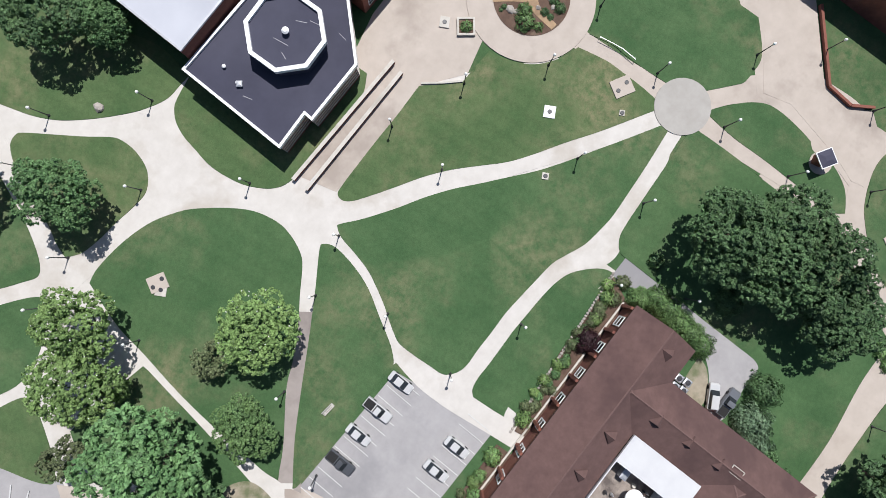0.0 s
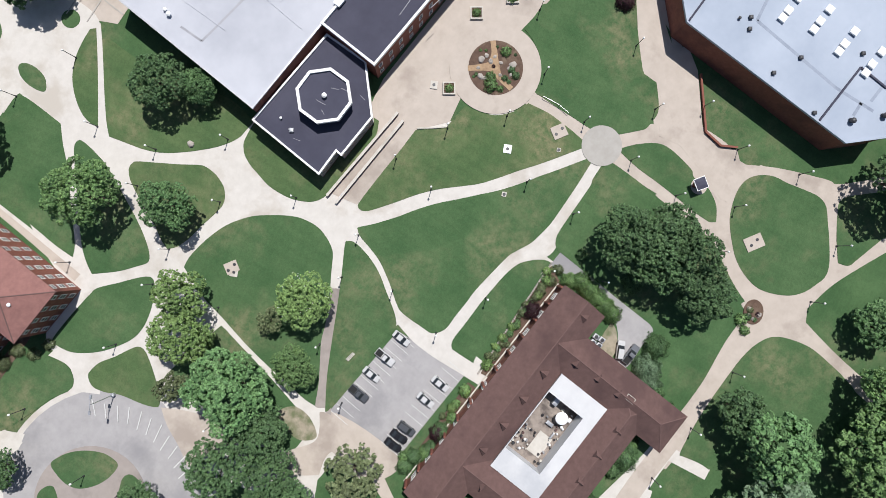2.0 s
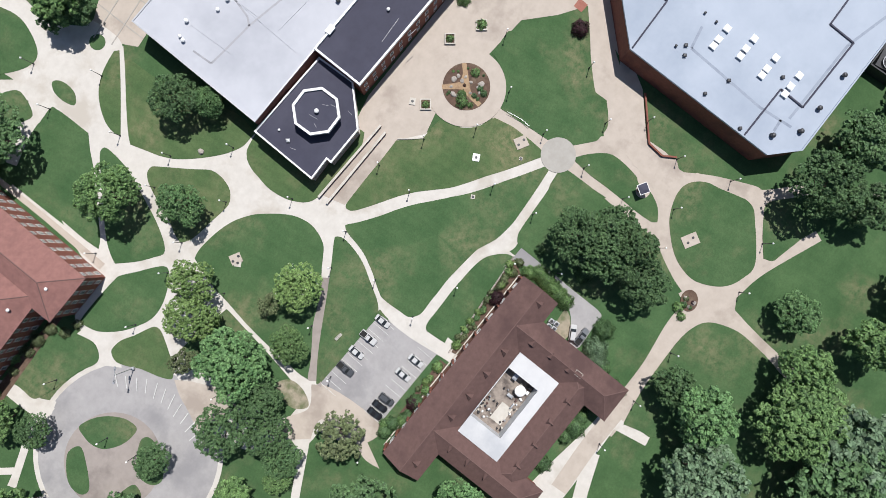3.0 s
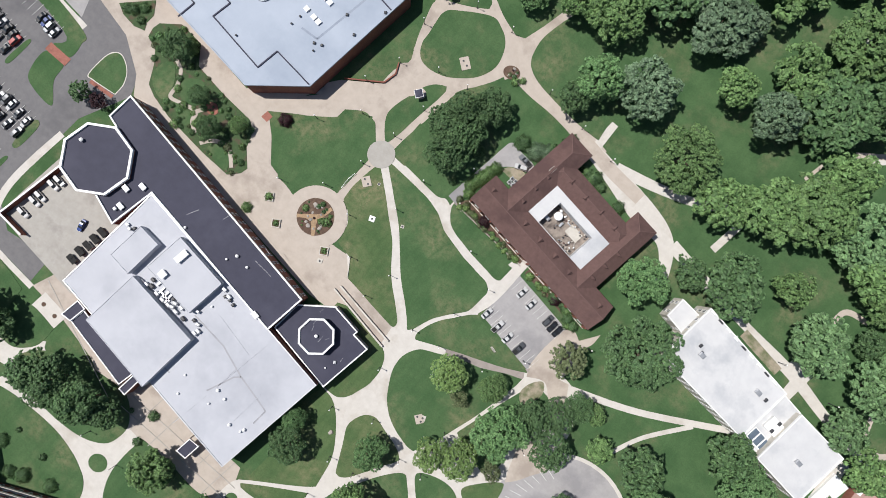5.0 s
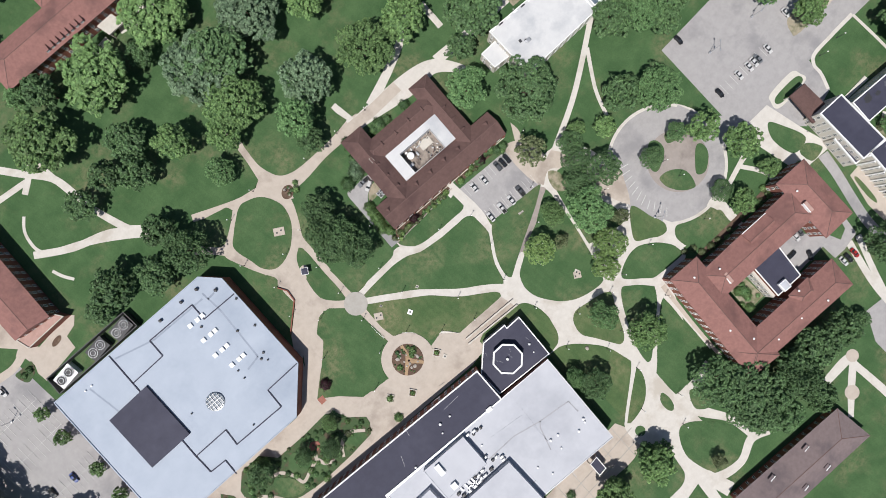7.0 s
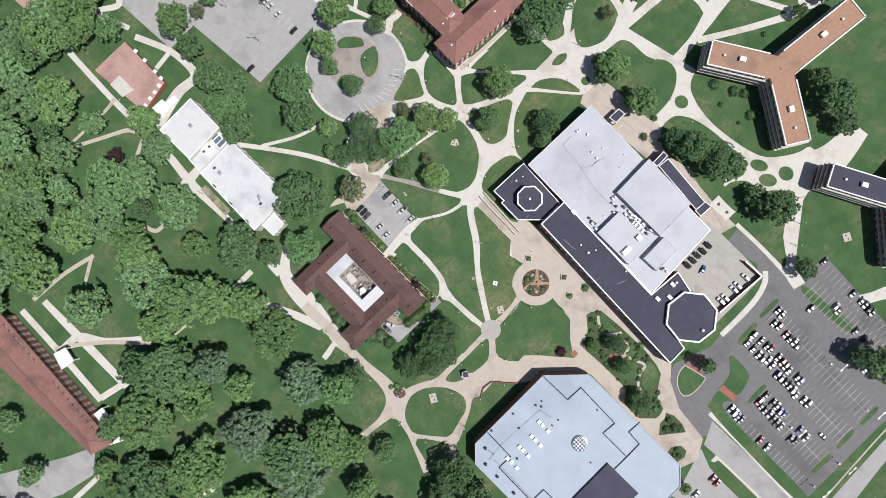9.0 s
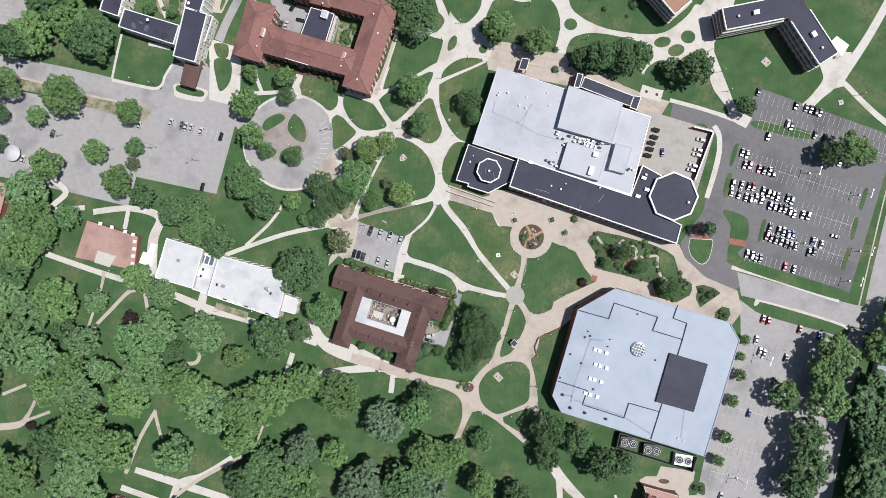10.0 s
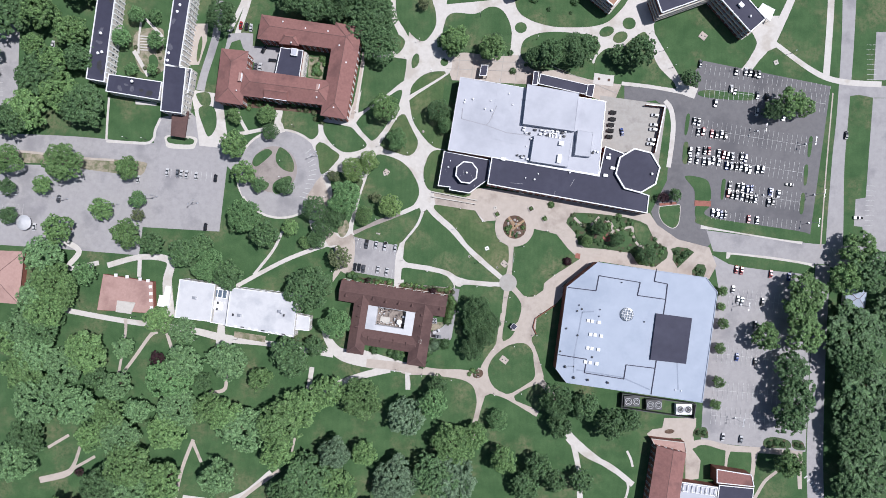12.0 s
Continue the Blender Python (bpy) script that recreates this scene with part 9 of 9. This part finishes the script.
for _q, _c in zip([(-150.6, 42.5), (-145.0, 41.9), (-142.9, 41.6), (-140.1, 41.3), (-134.9, 40.4), (-124.4, 39.2), (-129.9, 12.8), (-166.5, 38.6), (-209.6, 28.1), (-222.8, 12.8), (-217.3, 12.8), (-110.7, 122.1), (-107.6, 121.5), (-105.2, 120.8), (-203.6, 104.1), (-212.9, 111.8)], ("white", "silver", "white", "white", "white", "black", "black", "white", "grey", "white", "white", "red", "black", "white", "silver", "white")):
    car(*_q, 84 if _c != "silver" else 264, _c, "sedan", "cars in the western car parks")
for _q, _c in zip([(113.3, 73.0), (112.7, 67.8), (112.4, 65.3), (111.5, 59.8), (110.8, 57.4)], ("white", "white", "white", "white", "silver")):
    car(*_q, 172, _c, "suv", "cars in the service yard")
car(95.6, 64.1, 100, "blue", "sedan", "cars in the service yard")
for _q, _h, _c in (((-98.2, 109.0), 60, "black"), ((-93.6, 103.1), 175, "black"), ((-102.8, 99.6), 82, "grey"), ((-100.2, 99.6), 82, "white")):
    car(*_q, _h, _c, "sedan", "cars in the tiled hall's yard")
car(216.4, 62.2, 86, "black", "sedan", "cars on the road")
car(222.6, 17.6, 176, "white", "pickup", "cars on the road")

# ---- small things on the ground ----
def slab_thing(name, x, y, w, d, h, turn, material, label, category, hole=True):
    ob = empty(name, pose(x, y, 0.0, 0, 0, turn), label, category)
    bm = bmesh.new()
    cuboid(bm, w, d, h, 0, 0, h / 2)
    bmesh.ops.bevel(bm, geom=bm.edges[:], offset=0.03, segments=1, affect="EDGES")
    part("slab", bm, material, ob)
    if hole:
        bm = bmesh.new()
        for dx in ((-0.9, 0.9) if w > 2.9 else (0,)):
            lathe(bm, [(0.36, h), (0.36, h + 0.03), (0.3, h + 0.05), (0.05, h + 0.05)], 16, dx, dx * 0.4)
        part("cover", bm, DARK_METAL, ob, "round iron cover")


for _q, _w, _d, _m in (((22.7, 1.2), 2.0, 1.9, WHITE), ((32.1, -7.2), 3.4, 3.0, STONE), ((28.3, -9.2), 0.9, 0.9, STONE), ((13.2, -3.2), 1.1, 1.1, STONE), ((31.9, -59.1), 4.4, 3.2, STONE), ((-31.7, 42.6), 3.0, 2.6, STONE), ((-32.4, 41.6), 2.0, 1.8, STONE),
                       ((139.6, 116.1), 4.0, 3.6, STONE), ((179.0, 101.7), 2.4, 2.4, STONE), ((27.2, 23.1), 1.8, 1.6, STONE)):
    slab_thing("drain_cover", _q[0], _q[1], _w, _d, 0.27 - 0.03 * (_w == 2.0), -38 if _w > 2.9 else 20, PAVING if _w > 2.9 else _m, "pale concrete slab with an iron cover in the grass", "drain cover")

bench = empty("bench", pose(-36.1, 9.2, 0.1, 0, 0, 345), "weathered tan bench on the lawn", "bench")
for _dy in (-0.25, 0.0, 0.25):
    bm = bmesh.new()
    cuboid(bm, 2.2, 0.2, 0.06, 0, _dy, 0.45)
    part("seat_slat", bm, STONE, bench)
for _dx in (-0.8, 0.8):
    bm = bmesh.new()
    cuboid(bm, 0.12, 0.6, 0.42, _dx, 0, 0.21)
    part("leg", bm, STONE, bench)
bm = bmesh.new()
cuboid(bm, 2.2, 0.08, 0.4, 0, 0.34, 0.75)
part("backrest", bm, STONE, bench)

kiosk = empty("kiosk", pose(36.9, -40.8, 0.0, 0, 0, 275), "small brick sign kiosk with a dark pitched roof", "kiosk")
bm = bmesh.new()
cuboid(bm, 1.5, 1.5, 2.4, 0, 0, 1.2)
part("base", bm, BRICK, kiosk)
bm = bmesh.new()
lathe(bm, [(1.8, 2.4), (1.85, 2.48), (1.8, 2.6), (0.6, 2.85)], 4)
part("roof", bm, ROOF_DARK, kiosk)
bm = bmesh.new()
lathe(bm, [(1.7, 2.42), (1.98, 2.44), (1.98, 2.58), (1.86, 2.6)], 4)
part("fascia", bm, WHITE, kiosk, "white roof edge")
disc("kiosk_pad", 37.0, -41.6, 1.9, PAVING, "small concrete pad under the kiosk", "pavement", 0.25)

for _q in [(28.2, 19.7), (46.5, 22.7), (53.9, 17.3)]:
    _o = empty("planter", pose(*_q, 0.05, 0, 0, 30), "square stone planter with a shrub in it", "planter", "planters on the plaza")
    bm = bmesh.new()
    for _dx, _dy, _sx, _sy in ((-1.3, 0, 0.3, 2.9), (1.3, 0, 0.3, 2.9), (0, -1.3, 2.3, 0.3), (0, 1.3, 2.3, 0.3)):
        cuboid(bm, _sx, _sy, 0.5, _dx, _dy, 0.25)
    part("rim", bm, STONE, _o)
    bm = bmesh.new()
    cuboid(bm, 2.4, 2.4, 0.3, 0, 0, 0.2)
    part("soil", bm, MULCH, _o)

tent = empty("tent", pose(-227.1, 15.1, 0), "round white tent standing in the car park", "tent")
bm = bmesh.new()
lathe(bm, [(4.0, 2.2), (4.1, 2.4), (3.0, 3.1), (1.4, 3.8), (0.1, 4.2)], 20)
part("canopy", bm, ROOF_WHITE, tent)
for _k in range(8):
    _a = _k * math.pi / 4
    bm = bmesh.new()
    lathe(bm, [(0.05, 0), (0.05, 2.3)], 8, 3.85 * math.cos(_a), 3.85 * math.sin(_a))
    part("pole", bm, METAL, tent)

# low brick walls beside the walk
for _line in ([(59.9, -29.3), (48.7, -36.8)], [(48.7, -36.8), (47.6, -41.4)], [(47.6, -41.4), (49.2, -45.0)]):
    _o = thing("garden_wall", middle(_line), "low red brick wall along the walk", "wall", "low walls beside the walk")
    bm = bmesh.new()
    bar(bm, *local(_line, _o), 0.35, 0, 0.6)
    part("wall", bm, BRICK, _o)
    bm = bmesh.new()
    bar(bm, *local(_line, _o), 0.45, 0.6, 0.68)
    part("cap", bm, BRICK, _o)
# stone edge of the border before the brown-roofed building
_o = thing("stone_edging", middle([(4.7, -20.4), (-25.4, -18.0)]), "row of pale rounded edging stones along the border", "edging")
_u, _v = local([(4.7, -20.4), (-25.4, -18.0)], _o)
for _k in range(60):
    _t = _k / 59
    _s = put("stone", ROCKS[_k % 3], _o, pose(_u[0] + (_v[0] - _u[0]) * _t, _u[1] + (_v[1] - _u[1]) * _t, 0.15, 0, 0, _k * 40) @ Matrix.Scale(0.28, 4))

# skips and carts in the service yard
def skip(x, y, turn, material, label):
    ob = empty("skip", pose(x, y, 0.05, 0, 0, turn), label, "skip", "skips in the service yard")
    bm = bmesh.new()
    loft(bm, [[(-1.5, -0.8, 0.15), (-1.5, 0.8, 0.15), (-1.7, 0.9, 1.3), (-1.7, -0.9, 1.3)], [(1.5, -0.8, 0.15), (1.5, 0.8, 0.15), (1.7, 0.9, 1.3), (1.7, -0.9, 1.3)]])
    part("body", bm, material, ob)
    for dx in (-0.85, 0.85):
        bm = bmesh.new()
        loft(bm, [hull(dx - 0.8, 0.92, 1.3, 1.42, 0.05), hull(dx + 0.8, 0.92, 1.3, 1.42, 0.05)])
        part("lid", bm, RUBBER, ob)
    for dx in (-1.2, 1.2):
        for dy in (-0.6, 0.6):
            bm = bmesh.new()
            cuboid(bm, 0.2, 0.12, 0.2, dx, dy, 0.1)
            part("wheel", bm, RUBBER, ob)


for _q, _m, _l in zip([(89.2, 64.7), (89.5, 67.8), (90.4, 70.9), (90.7, 74.5), (88.6, 61.4)], (DARK_METAL, METAL, DARK_METAL, CAR_PAINT["grey"], DARK_METAL), ("dark steel skip with closed lids", "grey steel skip with closed lids", "dark steel skip with closed lids", "grey painted skip with lids", "dark steel skip with closed lids")):
    skip(*_q, -9, _m, _l)

# low rails and kerbs beside the walks
def handrail(line, label):
    ob = thing("handrail", middle(line), label, "handrail", "rails beside the walks")
    p = local(line, ob)
    for a, b in zip(p, p[1:]):
        bm = bmesh.new()
        bar(bm, a, b, 0.09, 0.88, 0.96)
        part("rail", bm, METAL, ob)
    for q in p:
        bm = bmesh.new()
        lathe(bm, [(0.05, 0.0), (0.04, 0.05), (0.04, 0.88)], 8, *q)
        part("post", bm, METAL, ob)


handrail([(37.1, -0.1), (37.2, -2.0), (37.2, -4.2), (36.7, -6.9)], "low pale metal handrail beside the walk")
handrail([(-6.0, 29.1), (-4.8, 28.9)], "short metal rail end beside the ramp")
_line = [(16.6, 21.6), (18.3, 18.7), (20.2, 15.9)]
_o = thing("low_kerb", middle(_line), "low white stone kerb at the lawn's edge", "kerb")
bm = bmesh.new()
for _a, _b in zip(local(_line, _o), local(_line, _o)[1:]):
    bar(bm, _a, _b, 0.3, 0.0, 0.35)
part("kerb_stone", bm, STONE, _o)
